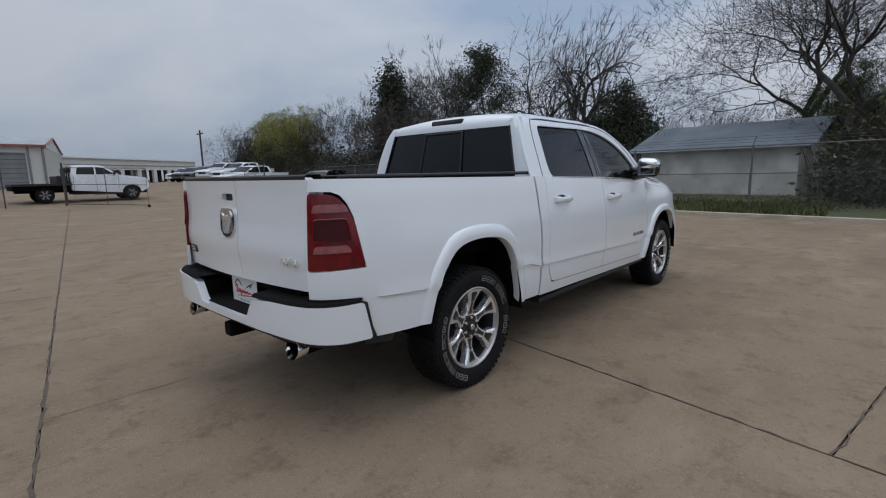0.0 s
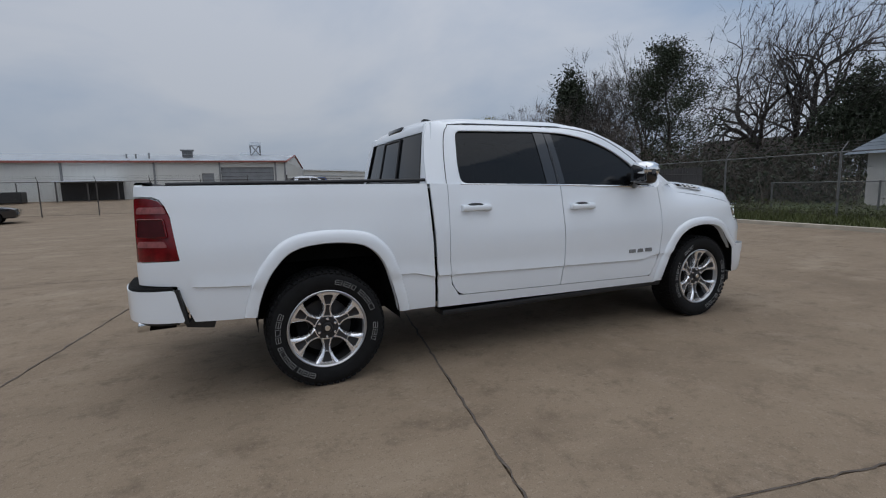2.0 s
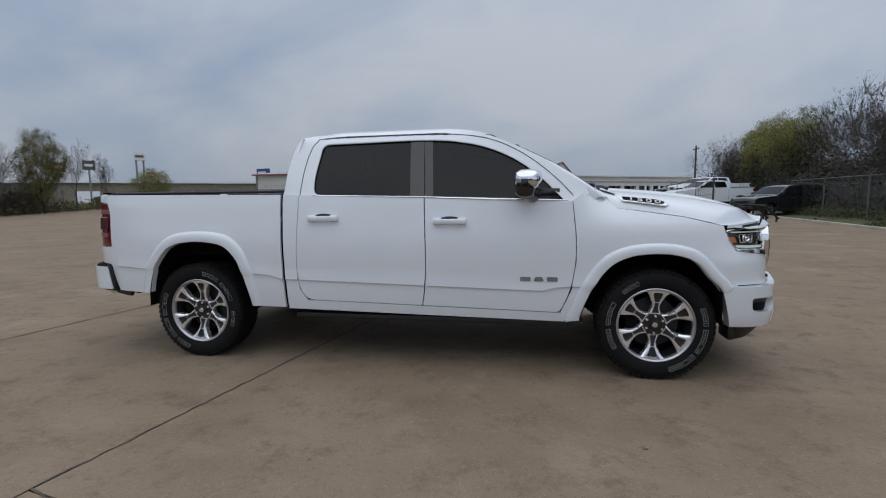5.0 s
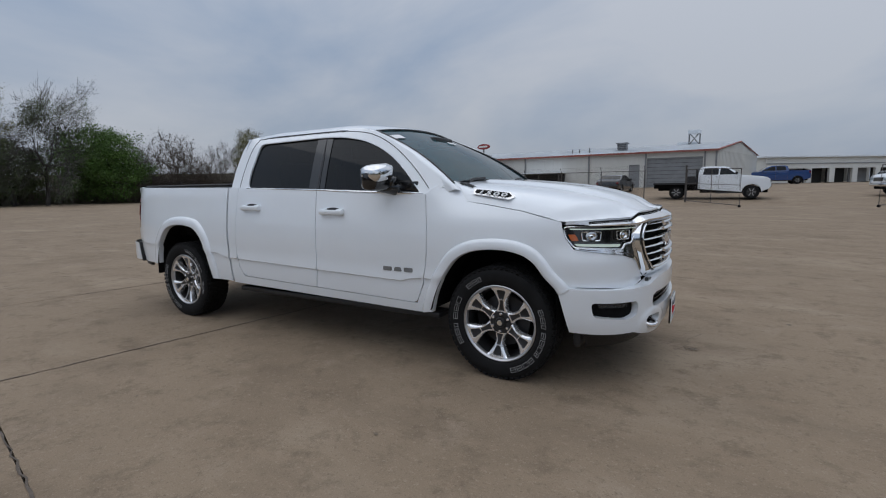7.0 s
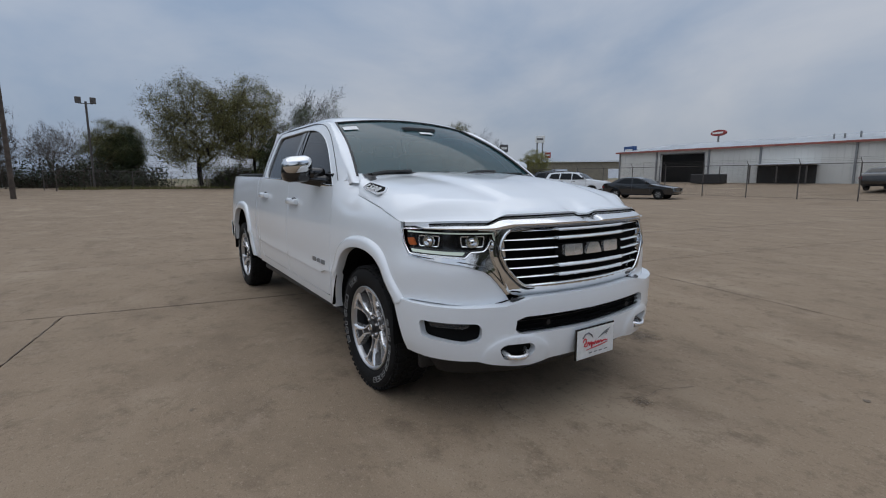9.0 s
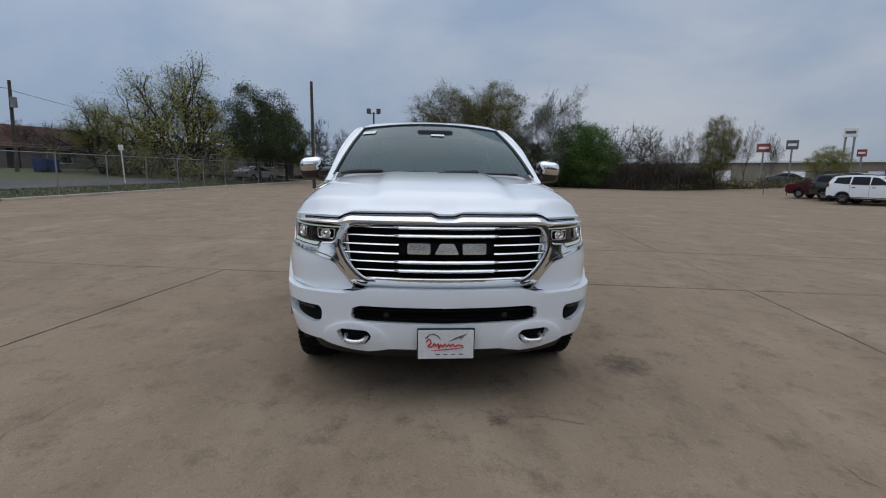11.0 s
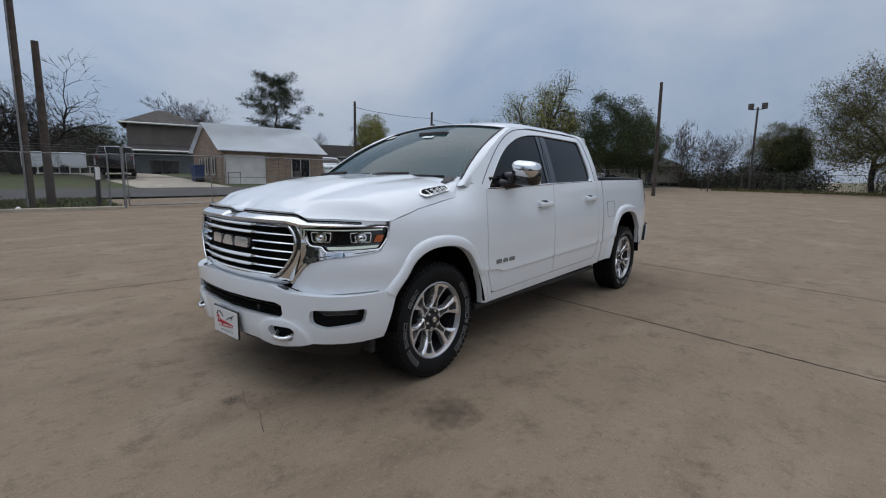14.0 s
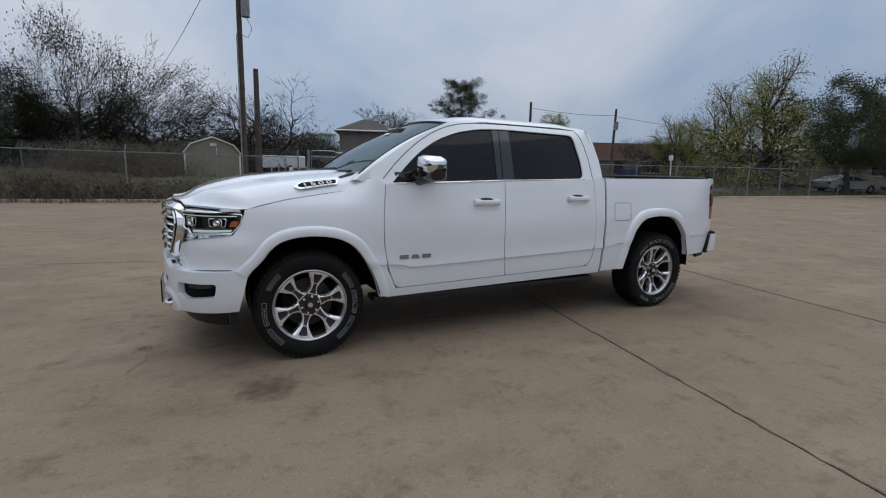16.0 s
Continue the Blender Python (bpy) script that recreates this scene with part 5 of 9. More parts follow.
    tip = part("exhaust_tip", bm, "chrome", truck, smooth=50)
    bm = bmesh.new()
    add_grid(bm, [[(x + 0.25 * r * math.sin(a), s * 0.655 + 1.2 * r * math.cos(a), 0.510 + r * math.sin(a)) for a in np.linspace(0, math.tau, 21)] for x, r in ((-2.955, 0.0465), (-2.76, 0.045), (-2.76, 0.001))])
    part("bore", bm, "under", tip)
# added black box that darkens the see-through gap below the tailgate
part("bumper_beam", box((-2.79, 0, 0.70), (0.06, 1.6, 0.22)), "under", truck)
part("tow_receiver", box((-2.94, 0.0, 0.50), (0.18, 0.085, 0.085), bevel=0.01), "under", truck)
part("hitch_beam", tube([(-2.85, -0.5, 0.49), (-2.85, 0.5, 0.49)], 0.035, 8), "under", truck)


def plate(x, z, turn, mat_frame="gloss_black"):
    """A dealer plate in a dark frame: plain strokes in red and grey."""
    e = part("dealer_plate", box((0, 0, 0), (0.012, 0.335, 0.185), bevel=0.004), mat_frame, truck, "white dealer plate in a black frame")
    e.matrix_basis = pose(x, 0, z, 0, 0, turn)
    part("plate_sheet", box((0.007, 0, -0.003), (0.004, 0.322, 0.172), bevel=0.0015), "card", e)
    fx = lambda p: [(0.0105, a, b) for a, b in p]
    script = [(-0.115, 0.012), (-0.098, 0.030), (-0.085, 0.010), (-0.104, -0.012), (-0.082, -0.016), (-0.066, 0.006), (-0.058, -0.014), (-0.044, 0.004), (-0.040, -0.030), (-0.030, -0.002), (-0.018, -0.016), (-0.008, 0.002), (0.004, -0.016), (0.018, 0.000), (0.024, -0.016), (0.040, 0.000), (0.052, -0.016), (0.070, -0.006), (0.10, -0.012)]
    part("red_stroke", tube([tuple(p) for p in spline([(0.0105, a, b) for a, b in script], 0.008)], 0.0045, 5), "ink_red", e)
    part("red_stroke", tube(fx([(-0.085, -0.040), (0.03, -0.030), (0.105, -0.022)]), (0.002, 0.004, 0.0015), 5), "ink_red", e)
    part("grey_stroke", tube(fx([(-0.112, 0.032), (-0.098, 0.056), (-0.070, 0.060), (-0.045, 0.046), (-0.030, 0.026)]), (0.002, 0.004, 0.005, 0.004, 0.002), 5), "ink_grey", e)
    part("grey_stroke", tube(fx([(-0.098, 0.056), (-0.108, 0.044), (-0.120, 0.034)]), 0.003, 5), "ink_grey", e)
    for k in range(4):
        part("grey_stroke", tube(fx([(0.018 + 0.010 * k, 0.016 + 0.004 * k), (0.06 + 0.006 * k, 0.036 + 0.002 * k), (0.122 - 0.010 * k, 0.062 - 0.012 * k)]), (0.002, 0.005, 0.0015), 5), "ink_grey", e)
    for k in range(4):
        part("small_print", tube(fx([(-0.06 + 0.045 * k, -0.062), (-0.035 + 0.045 * k, -0.062)]), 0.003, 4), "ink_grey", e)
    return e


plate(2.844, 0.415, 0)
plate(-2.895, 0.716, 180)

# ---- chassis ----
bm = bmesh.new()
for y in (-0.42, 0.42):
    add_box(bm, (-0.1, y, 0.52), (5.2, 0.09, 0.14))
for x in (-2.4, -1.2, 0.0, 1.3):
    add_box(bm, (x, 0, 0.52), (0.10, 0.9, 0.10))
part("chassis", bm, "under", truck)
part("floor_pan", box((0.1, 0, 0.50), (2.45, 1.78, 0.06)), "under", truck)
part("engine_bay", box((2.05, 0, 0.72), (0.9, 1.1, 0.5)), "under", truck)
part("bed_pan", box((-2.0, 0, 0.80), (1.8, 1.30, 0.06)), "under", truck)
part("rear_axle", tube([(-HX, -0.8, HZ), (-HX, -0.12, HZ), (-HX, 0, HZ), (-HX, 0.12, HZ), (-HX, 0.8, HZ)], (0.05, 0.06, 0.15, 0.06, 0.05), 12), "under", truck, smooth=60)
part("front_axle", tube([(HX, -0.8, HZ), (HX, 0.8, HZ)], 0.05, 10), "under", truck, smooth=60)
# cabin behind the glass
bm = bmesh.new()
for x in (0.25, -0.60):
    for y in (-0.40, 0.40):
        add_box(bm, (x + 0.25, y, 1.0), (0.5, 0.5, 0.18), bevel=0.05)
        add_box(bm, (x, y, 1.30), (0.16, 0.48, 0.62), pose(0, 0, 0, 0, 0, 0), bevel=0.05)
        add_box(bm, (x - 0.03, y, 1.66), (0.10, 0.26, 0.16), bevel=0.04)
part("seats", bm, "seat", truck, "dark leather seats", smooth=40)
part("dashboard", box((1.12, 0, 1.22), (0.5, 1.55, 0.22), bevel=0.06), "trim", truck, smooth=40)
bm = bmesh.new()
rows = [[(0.86 + 0.05 * math.sin(a), 0.38 + 0.185 * math.cos(a) + 0.016 * math.cos(b) * math.cos(a), 1.28 + 0.175 * math.sin(a) + 0.016 * math.cos(b) * math.sin(a)) for b in np.linspace(0, math.tau, 7)] for a in np.linspace(0, math.tau, 25)]
add_grid(bm, rows)
part("steering_wheel", bm, "trim", truck, smooth=60)

# ---- wheels ----
wheel = empty("wheel", pose(HX, HY, HZ))
wheel.parent = truck


def lathe(profile, n, angle0=0.0):
    """Turned about the y axle; profile of (r, y)."""
    bm = bmesh.new()
    rows = [[(r * math.cos(a + angle0), y, r * math.sin(a + angle0)) for r, y in profile] for a in np.linspace(0, math.tau, n + 1)]
    add_grid(bm, rows)
    bmesh.ops.remove_doubles(bm, verts=bm.verts, dist=1e-5)
    bmesh.ops.recalc_face_normals(bm, faces=bm.faces)
    return bm


TR = 0.404
tyre = part("tyre", lathe([(0.268, 0.010), (0.275, 0.020), (0.30, 0.034), (0.345, 0.040), (0.375, 0.032), (0.390, 0.018), (0.396, 0.0), (0.396, -0.195), (0.385, -0.216), (0.34, -0.234), (0.27, -0.215)], 72), "rubber", wheel, smooth=40)
bm = bmesh.new()
for k in range(58):
    for j in range(5):
        a = math.tau * (k + 0.5 * (j % 2)) / 58
        vs = add_box(bm, (0, 0, 0), (0.018, 0.036 if j not in (0, 4) else 0.046, 0.034), bevel=0)
        m = Matrix.Rotation(-a, 4, 'Y') @ Matrix.Translation((TR - 0.009, -0.097 + (j - 2) * 0.044, 0)) @ Matrix.Rotation(radians(14 * (-1) ** j), 4, 'X')
        bmesh.ops.transform(bm, matrix=m, verts=vs)
for k in range(58):
    a = math.tau * k / 58
    vs = add_box(bm, (0, 0, 0), (0.030, 0.007, 0.024))
    bmesh.ops.transform(bm, matrix=Matrix.Rotation(-a, 4, 'Y') @ Matrix.Translation((0.381, 0.022, 0)) @ Matrix.Rotation(radians(35), 4, 'Z'), verts=vs)
part("tread", bm, "rubber", tyre)
# raised outline lettering on the sidewall, as plain frames
def sidewall(r):
    return float(np.interp(r, (0.275, 0.30, 0.345, 0.375), (0.020, 0.034, 0.040, 0.032))) + 0.0012
for start, count, pitch in ((137, 11, 9.0), (-51, 6, 10.6), (27, 3, 9.0)):
    for k in range(count):
        a0 = radians(start + k * pitch)
        a1 = a0 + radians(pitch * (0.40 if k in (2, 6) else 0.74))

        def pt(a, r):
            return Vector((r * math.cos(a), sidewall(r), r * math.sin(a)))
        r0, r1 = 0.315, 0.345
        mid_a, mid_r = (a0 + a1) / 2, (r0 + r1) / 2
        loop = [pt(a0, r0), pt(mid_a, r0), pt(a1, r0), pt(a1, mid_r), pt(a1, r1), pt(mid_a, r1), pt(a0, r1), pt(a0, mid_r), pt(a0, r0)]
        bm = bmesh.new()
        add_tube(bm, loop, 0.0019, 4)
        if k % 3 != 2:
            add_tube(bm, [pt(a0, mid_r), pt(a1, mid_r)], 0.0016, 4)
        part("sidewall_mark", bm, "tyre_white", tyre)
rim = part("rim", lathe([(0.262, 0.004), (0.270, 0.016), (0.272, 0.022), (0.266, 0.025), (0.258, 0.020), (0.252, 0.010), (0.249, -0.010)], 72), "rim_grey", wheel, smooth=40)
part("barrel", lathe([(0.249, -0.010), (0.244, -0.06), (0.236, -0.17), (0.262, -0.21)], 60), "alloy_dark", wheel, smooth=40)
part("brake_disc", lathe([(0.02, -0.10), (0.185, -0.10), (0.185, -0.12), (0.02, -0.12)], 40), "alloy_dark", wheel, smooth=30)
part("brake_caliper", box((0.155, -0.095, 0.06), (0.08, 0.09, 0.20), bevel=0.015), "under", wheel, smooth=40)
part("wheel_back", lathe([(0.01, -0.16), (0.24, -0.16)], 32), "under", wheel)
# six forked spokes, each with a dark pocket between its arms and a grey channel towards the hub
def spoke_h(r):
    return float(np.interp(r, (0.05, 0.09, 0.13, 0.17, 0.21, 0.245, 0.268), (-0.016, -0.020, -0.014, -0.004, 0.006, 0.013, 0.018)))


def spoke_half(r):
    return float(np.interp(r, SPR, SPV))


def spoke_place(r, v, w):
    roll = max(0.0, abs(v) / max(0.01, spoke_half(r)) - 0.72) / 0.28
    return Vector((math.sqrt(max(1e-6, r * r - v * v)), spoke_h(r) + w - 0.010 * roll * roll * min(1.0, max(0.0, (0.262 - r) / 0.03)), v))


SPR = (0.070, 0.080, 0.089, 0.095, 0.103, 0.115, 0.132, 0.150, 0.172, 0.198, 0.220, 0.240, 0.252, 0.261, 0.268)
SPV = (0.0345, 0.0395, 0.0440, 0.0395, 0.0345, 0.0300, 0.0275, 0.0285, 0.0345, 0.0450, 0.0570, 0.0690, 0.0790, 0.0930, 0.1120)
spoke_outline = list(zip(SPR, SPV)) + [(r, -v) for r, v in reversed(list(zip(SPR, SPV)))]
pocket = rounded([(0.1675, -0.0145), (0.200, -0.0245), (0.231, -0.0330), (0.2375, -0.028), (0.2375, 0.028), (0.231, 0.0330), (0.200, 0.0245), (0.1675, 0.0145)], 0.006)
channel = rounded([(0.084, -0.024), (0.096, -0.021), (0.115, -0.0155), (0.140, -0.0130), (0.163, -0.0145), (0.163, 0.0145), (0.140, 0.0130), (0.115, 0.0155), (0.096, 0.021), (0.084, 0.024)], 0.004)
so = panel("spoke", spoke_outline, spoke_place, "satin", rim, holes=(pocket, channel), step=0.009, lip=0.045, smooth=35)
for nm, o, mt, dp in (("pocket", pocket, "alloy_dark", -0.014), ("channel", channel, "alloy_mid", -0.008)):
    bm = bmesh.new()
    add_panel(bm, o, lambda r, v, w, dp=dp: spoke_place(r, v, w + dp), (), 0.02, 0.0)
    part(nm, bm, mt, so, smooth=30)
for k in range(1, 6):
    sp = new("spoke", so.data)
    sp.parent = rim
    sp.matrix_basis = Matrix.Rotation(math.tau * k / 6 + math.pi / 2 - radians(15), 4, 'Y')
    for c in so.children:
        q = new(c.name.split(".")[0], c.data)
        q.parent = sp
so.matrix_basis = Matrix.Rotation(math.pi / 2 - radians(15), 4, 'Y')
part("hub", lathe([(0.001, 0.002), (0.030, 0.001), (0.035, -0.005), (0.038, -0.017), (0.076, -0.017), (0.086, -0.026), (0.090, -0.08)], 36), "alloy_dark", wheel, smooth=40)
part("hub_emblem", lathe([(0.001, 0.0065), (0.018, 0.0060), (0.020, 0.003)], 20), "chrome", wheel, smooth=40)
for k in range(6):
    a = math.tau * k / 6 + math.pi / 2 - radians(15)
    nut = part("lug_nut", lathe([(0.001, 0.008), (0.008, 0.007), (0.0105, 0.002), (0.0105, -0.02)], 8), "satin", wheel, smooth=30)
    nut.matrix_basis = Matrix.Translation((0.062 * math.cos(a), -0.010, -0.062 * math.sin(a)))
for x, y, turn, tyre_turn in ((-HX, HY, 20, 100), (HX, -HY, 11.4, -19), (-HX, -HY, 11, 208)):
    m = pose(x, y, HZ) @ (Matrix.Rotation(math.pi, 4, 'Z') if y < 0 else Matrix.Identity(4)) @ Matrix.Rotation(radians(turn), 4, 'Y')
    w = copy_thing(wheel, m)
    for c in w.children:
        if c.name.startswith("tyre"):
            c.matrix_basis = Matrix.Rotation(radians(tyre_turn - turn), 4, 'Y')

# ---- ground ----


def gz(x, y):
    """Height of the land: the lot is level, its surroundings rise gently."""
    ds = max(0.0, -(y + 17.2 + 0.1 * x))
    de = max(0.0, x - 11.5 - 0.1 * y)
    dn = max(0.0, y - 27.0)
    return min(0.5, 0.012 * max(0.0, -0.8 * x - 0.6 * y - 12.0)) + min(0.9, 0.05 * ds) + min(0.5, 0.045 * de) + min(0.95, 0.06 * dn)


def sheet(name, xs, ys, f, mat, lift=0.0, label="", category="ground"):
    bm = bmesh.new()
    add_grid(bm, [[(x, y, f(x, y) + lift) for y in ys] for x in xs])
    ob = part(name, bm, mat, smooth=80)
    return tagged(ob, label, category, kind="structure")


def steps(a, b, n):
    return [float(v) for v in np.linspace(a, b, n)]


axis = [-3000, -900, -300, -150] + steps(-100, 100, 81) + [150, 300, 900, 3000]
sheet("ground", axis, axis, gz, "field", -0.12, "dry grass land reaching to the horizon")

LOT = [(-75.0, -17.2 + 7.5), (9.68, -18.17), (14.2, 27.0), (-75.0, 27.0)]


def clip(poly, area):
    """The part of a convex polygon inside a convex area (both anticlockwise)."""
    out = poly
    for (ax, ay), (bx, by) in zip(area, area[1:] + area[:1]):
        src, out = out, []
        for p, q in zip(src, src[1:] + src[:1]):
            dp = (bx - ax) * (p[1] - ay) - (by - ay) * (p[0] - ax)
            dq = (bx - ax) * (q[1] - ay) - (by - ay) * (q[0] - ax)
            if dp >= 0:
                out.append(p)
            if (dp >= 0) != (dq >= 0):
                t = dp / (dp - dq)
                out.append((p[0] + (q[0] - p[0]) * t, p[1] + (q[1] - p[1]) * t))
        if not out:
            break
    return out


# concrete beyond the gate, up to the workshops
sheet("yard_pavement", steps(-60, 40, 41), steps(26.9, 100, 31), gz, "concrete", -0.004, "tan concrete yard between the workshops", "pavement")
sheet("joint_bed", steps(-75, 16, 40), steps(-20, 27.0, 30), lambda x, y: gz(x, y) - (0 if y > -17.0 - 0.1 * x and x < 11.3 + 0.1 * y else 0.3), "joint", -0.03, "dark filler in the slab joints", "ground")

# grass verge and road on the south side


def strip(name, x0, x1, d0, d1, n, mat, lift, label, category="ground"):
    """A strip parallel to the south kerb, d metres beyond it."""
    bm = bmesh.new()
    rows = []
    for x in np.linspace(x0, x1, n):
        row = []
        for d in np.linspace(d0, d1, 5):
            y = -17.2 - 0.1 * x - d
            row.append((x, y, gz(x, y) + lift))
        rows.append(row)
    add_grid(bm, rows)
    return tagged(part(name, bm, mat, smooth=80), label, category, kind="structure")


strip("verge", -90, -13.9, 0.16, 5.2, 50, "lawn", 0.06, "mown grass verge behind the kerb")
strip("verge", -1.6, 45, 0.16, 5.2, 40, "lawn", 0.06, "grass verge behind the kerb")
strip("driveway_apron", -13.9, -1.6, -0.1, 3.3, 12, "concrete", 0.004, "concrete driveway apron through the gate", "pavement")
strip("verge", -13.9, -1.6, 3.3, 3.6, 12, "lawn", 0.01, "thin grass edge")
strip("road", -120, 60, 3.4, 7.6, 60, "asphalt", 0.075, "grey asphalt street", "road")
strip("lawn", -120, 60, 7.6, 26, 60, "lawn", 0.06, "front lawns of the houses")
strip("driveway", -9.0, -4.4, 7.6, 22, 12, "kerb", 0.085, "pale concrete house driveway", "pavement")
bm = bmesh.new()
add_grid(bm, [[(11.66 + 0.1 * y + d, y, gz(11.66 + 0.1 * y + d, y) + 0.05) for y in np.linspace(-20, 34, 40)] for d in (0, 2, 5, 9, 14)])
tagged(part("east_verge", bm, "lawn", smooth=80), "rough grass verge with weeds", "ground", kind="structure")


def kerb(name, p, q, n, label):
    bm = bmesh.new()
    d = (Vector(q) - Vector(p)).normalized()
    nrm = Vector((-d.y, d.x))
    rows = []
    for k in range(n + 1):
        c = Vector(p).lerp(Vector(q), k / n)
        z = gz(c.x, c.y)
        rows.append([(c.x + nrm.x * a, c.y + nrm.y * a, z + h) for a, h in ((-0.09, -0.1), (-0.08, 0.09), (-0.06, 0.11), (0.06, 0.11), (0.08, 0.10), (0.09, -0.1))])
    add_grid(bm, rows)
    return tagged(part(name, bm, "kerb", smooth=30), label, "kerb", kind="structure")


kerb("kerb_south", (-13.9, -15.85), (-80, -9.25), 30, "worn concrete kerb along the grass")
kerb("kerb_south", (9.6, -18.2), (-1.6, -17.08), 10, "worn concrete kerb along the grass")
kerb("kerb_east", (9.7, -18.2), (14.6, 30), 24, "worn concrete kerb along the weeds")

# ---- fences ----


def chain_fence(label, pts, height=2.0, arms=True, spacing=3.0, fabric=True, mat="galv"):
    """Posts, a top rail, a bottom wire and diagonal wires along a line of points."""
    f = empty("chain_link_fence")
    tagged(f, label, "fence")
    post_bm = bmesh.new()
    add_tube(post_bm, [(0, 0, -0.2), (0, 0, height)], 0.032, 8)
    if arms:
        add_tube(post_bm, [(0, 0, height), (0.0, -0.26, height + 0.27)], 0.016, 5)
    post_me = None
    wires = bmesh.new()
    for (x0, y0), (x1, y1) in zip(pts, pts[1:]):
        length = math.hypot(x1 - x0, y1 - y0)
        n = max(1, round(length / spacing))
        ang = math.degrees(math.atan2(y1 - y0, x1 - x0))
        rail = []
        for k in range(n + 1):
            x, y = x0 + (x1 - x0) * k / n, y0 + (y1 - y0) * k / n
            z = gz(x, y)
            if post_me is None:
                o = part("post", post_bm, mat, f, smooth=50)
                post_me = o.data
            else:
                o = new("post", post_me)
                o.parent = f
            o.matrix_basis = pose(x, y, z, 0, 0, ang)
            rail.append((x, y, z + height - 0.03))
        part("top_rail", tube(rail, 0.021, 6), mat, f, smooth=60)
        part("bottom_wire", tube([(x, y, z - height + 0.10) for x, y, z in rail], 0.006, 4), mat, f)
        if arms:
            nx, ny = (y1 - y0) / length, -(x1 - x0) / length
            for a in (0.35, 0.68, 1.0):
                part("barbed_wire", tube([(x + nx * 0.26 * a, y + ny * 0.26 * a, z + 0.03 + 0.27 * a) for x, y, z in rail], 0.004, 3), mat, f)
        if fabric:
            h = height - 0.10
            for k in range(int((length + h) / 0.075)):
                for sgn in (1, -1):
                    a = k * 0.075 - (h if sgn > 0 else 0)
                    b = a + sgn * h
                    lo, hi = (a, 0.0), (b, h)
                    # cut to the bay's length
                    (ua, va), (ub_, vb) = lo, hi
                    if max(ua, ub_) < 0 or min(ua, ub_) > length:
                        continue
                    ca, cb = min(max(ua, 0), length), min(max(ub_, 0), length)
                    va, vb = va + abs(ca - ua), vb - abs(cb - ub_)
                    if vb - va < 0.05:
                        continue
                    pa = (x0 + (x1 - x0) * ca / length, y0 + (y1 - y0) * ca / length)
                    pb = (x0 + (x1 - x0) * cb / length, y0 + (y1 - y0) * cb / length)
                    za, zb = gz(*pa) + 0.06 + va, gz(*pb) + 0.06 + vb
                    t = 0.0022
                    v = [wires.verts.new(q) for q in ((pa[0], pa[1], za - t), (pb[0], pb[1], zb - t), (pb[0], pb[1], zb + t), (pa[0], pa[1], za + t))]
                    wires.faces.new(v)
    w = part("wire_mesh", wires, mat, f)
    w["kind"] = "stuff"
    return f


def south(x, d=0.45):
    return (x, -17.2 - 0.1 * x - d)


chain_fence("galvanised chain-link fence with barbed arms beside the street", [south(-13.9, 0.3), south(-60, 0.3)], 1.95)
chain_fence("chain-link fence on a weedy verge", [south(-1.3, 0.5), south(8.5, 0.5), south(26, 0.5)], 1.95)
chain_fence("tall chain-link fence before the white shed", [(11.9, -16), (13.4, 0), (14.9, 15), (16.2, 27)], 2.0, spacing=3.6, mat="galv_dull")
chain_fence("low chain-link fence before the white shed", [(16.0, -3.0), (16.9, 7.5)], 1.0, arms=False, spacing=3.2, mat="galv_dull")
chain_fence("chain-link yard fence with steel posts", [(-34, 30.6), (-1.2, 29.2)], 2.0, spacing=2.7, mat="rust_post")
chain_fence("chain-link fence behind the treeline lot edge", [(-50, -8), (-54, 12), (-47, 34)], 1.8, arms=False, spacing=3.5, mat="rust_post")


def board_fence(label, p, q, height, mat="board_dark"):
    """Upright boards side by side on two rails."""
    f = empty("board_fence")
    tagged(f, label, "fence")
    n = int(math.dist(p, q) / 0.15)
    ang = math.degrees(math.atan2(q[1] - p[1], q[0] - p[0]))
    me = None
    rng = random.Random(5)
    for k in range(n):
        x, y = p[0] + (q[0] - p[0]) * k / n, p[1] + (q[1] - p[1]) * k / n
        if me is None:
            o = part("board", box((0, 0, height / 2), (0.14, 0.02, height)), mat, f)
            me = o.data
        else:
            o = new("board", me)
            o.parent = f
        o.matrix_basis = pose(x, y, gz(x, y) + rng.uniform(-0.03, 0.0), 0, rng.gauss(0, 0.4), ang)
    for z in (0.35, height - 0.3):
        part("rail", tube([(p[0], p[1] + 0.0, gz(*p) + z), (q[0], q[1], gz(*q) + z)], 0.03, 4), mat, f)
    return f


board_fence("dark weathered board fence behind the chain-link", (15.6, 9.6), (18.2, 31.0), 1.75)


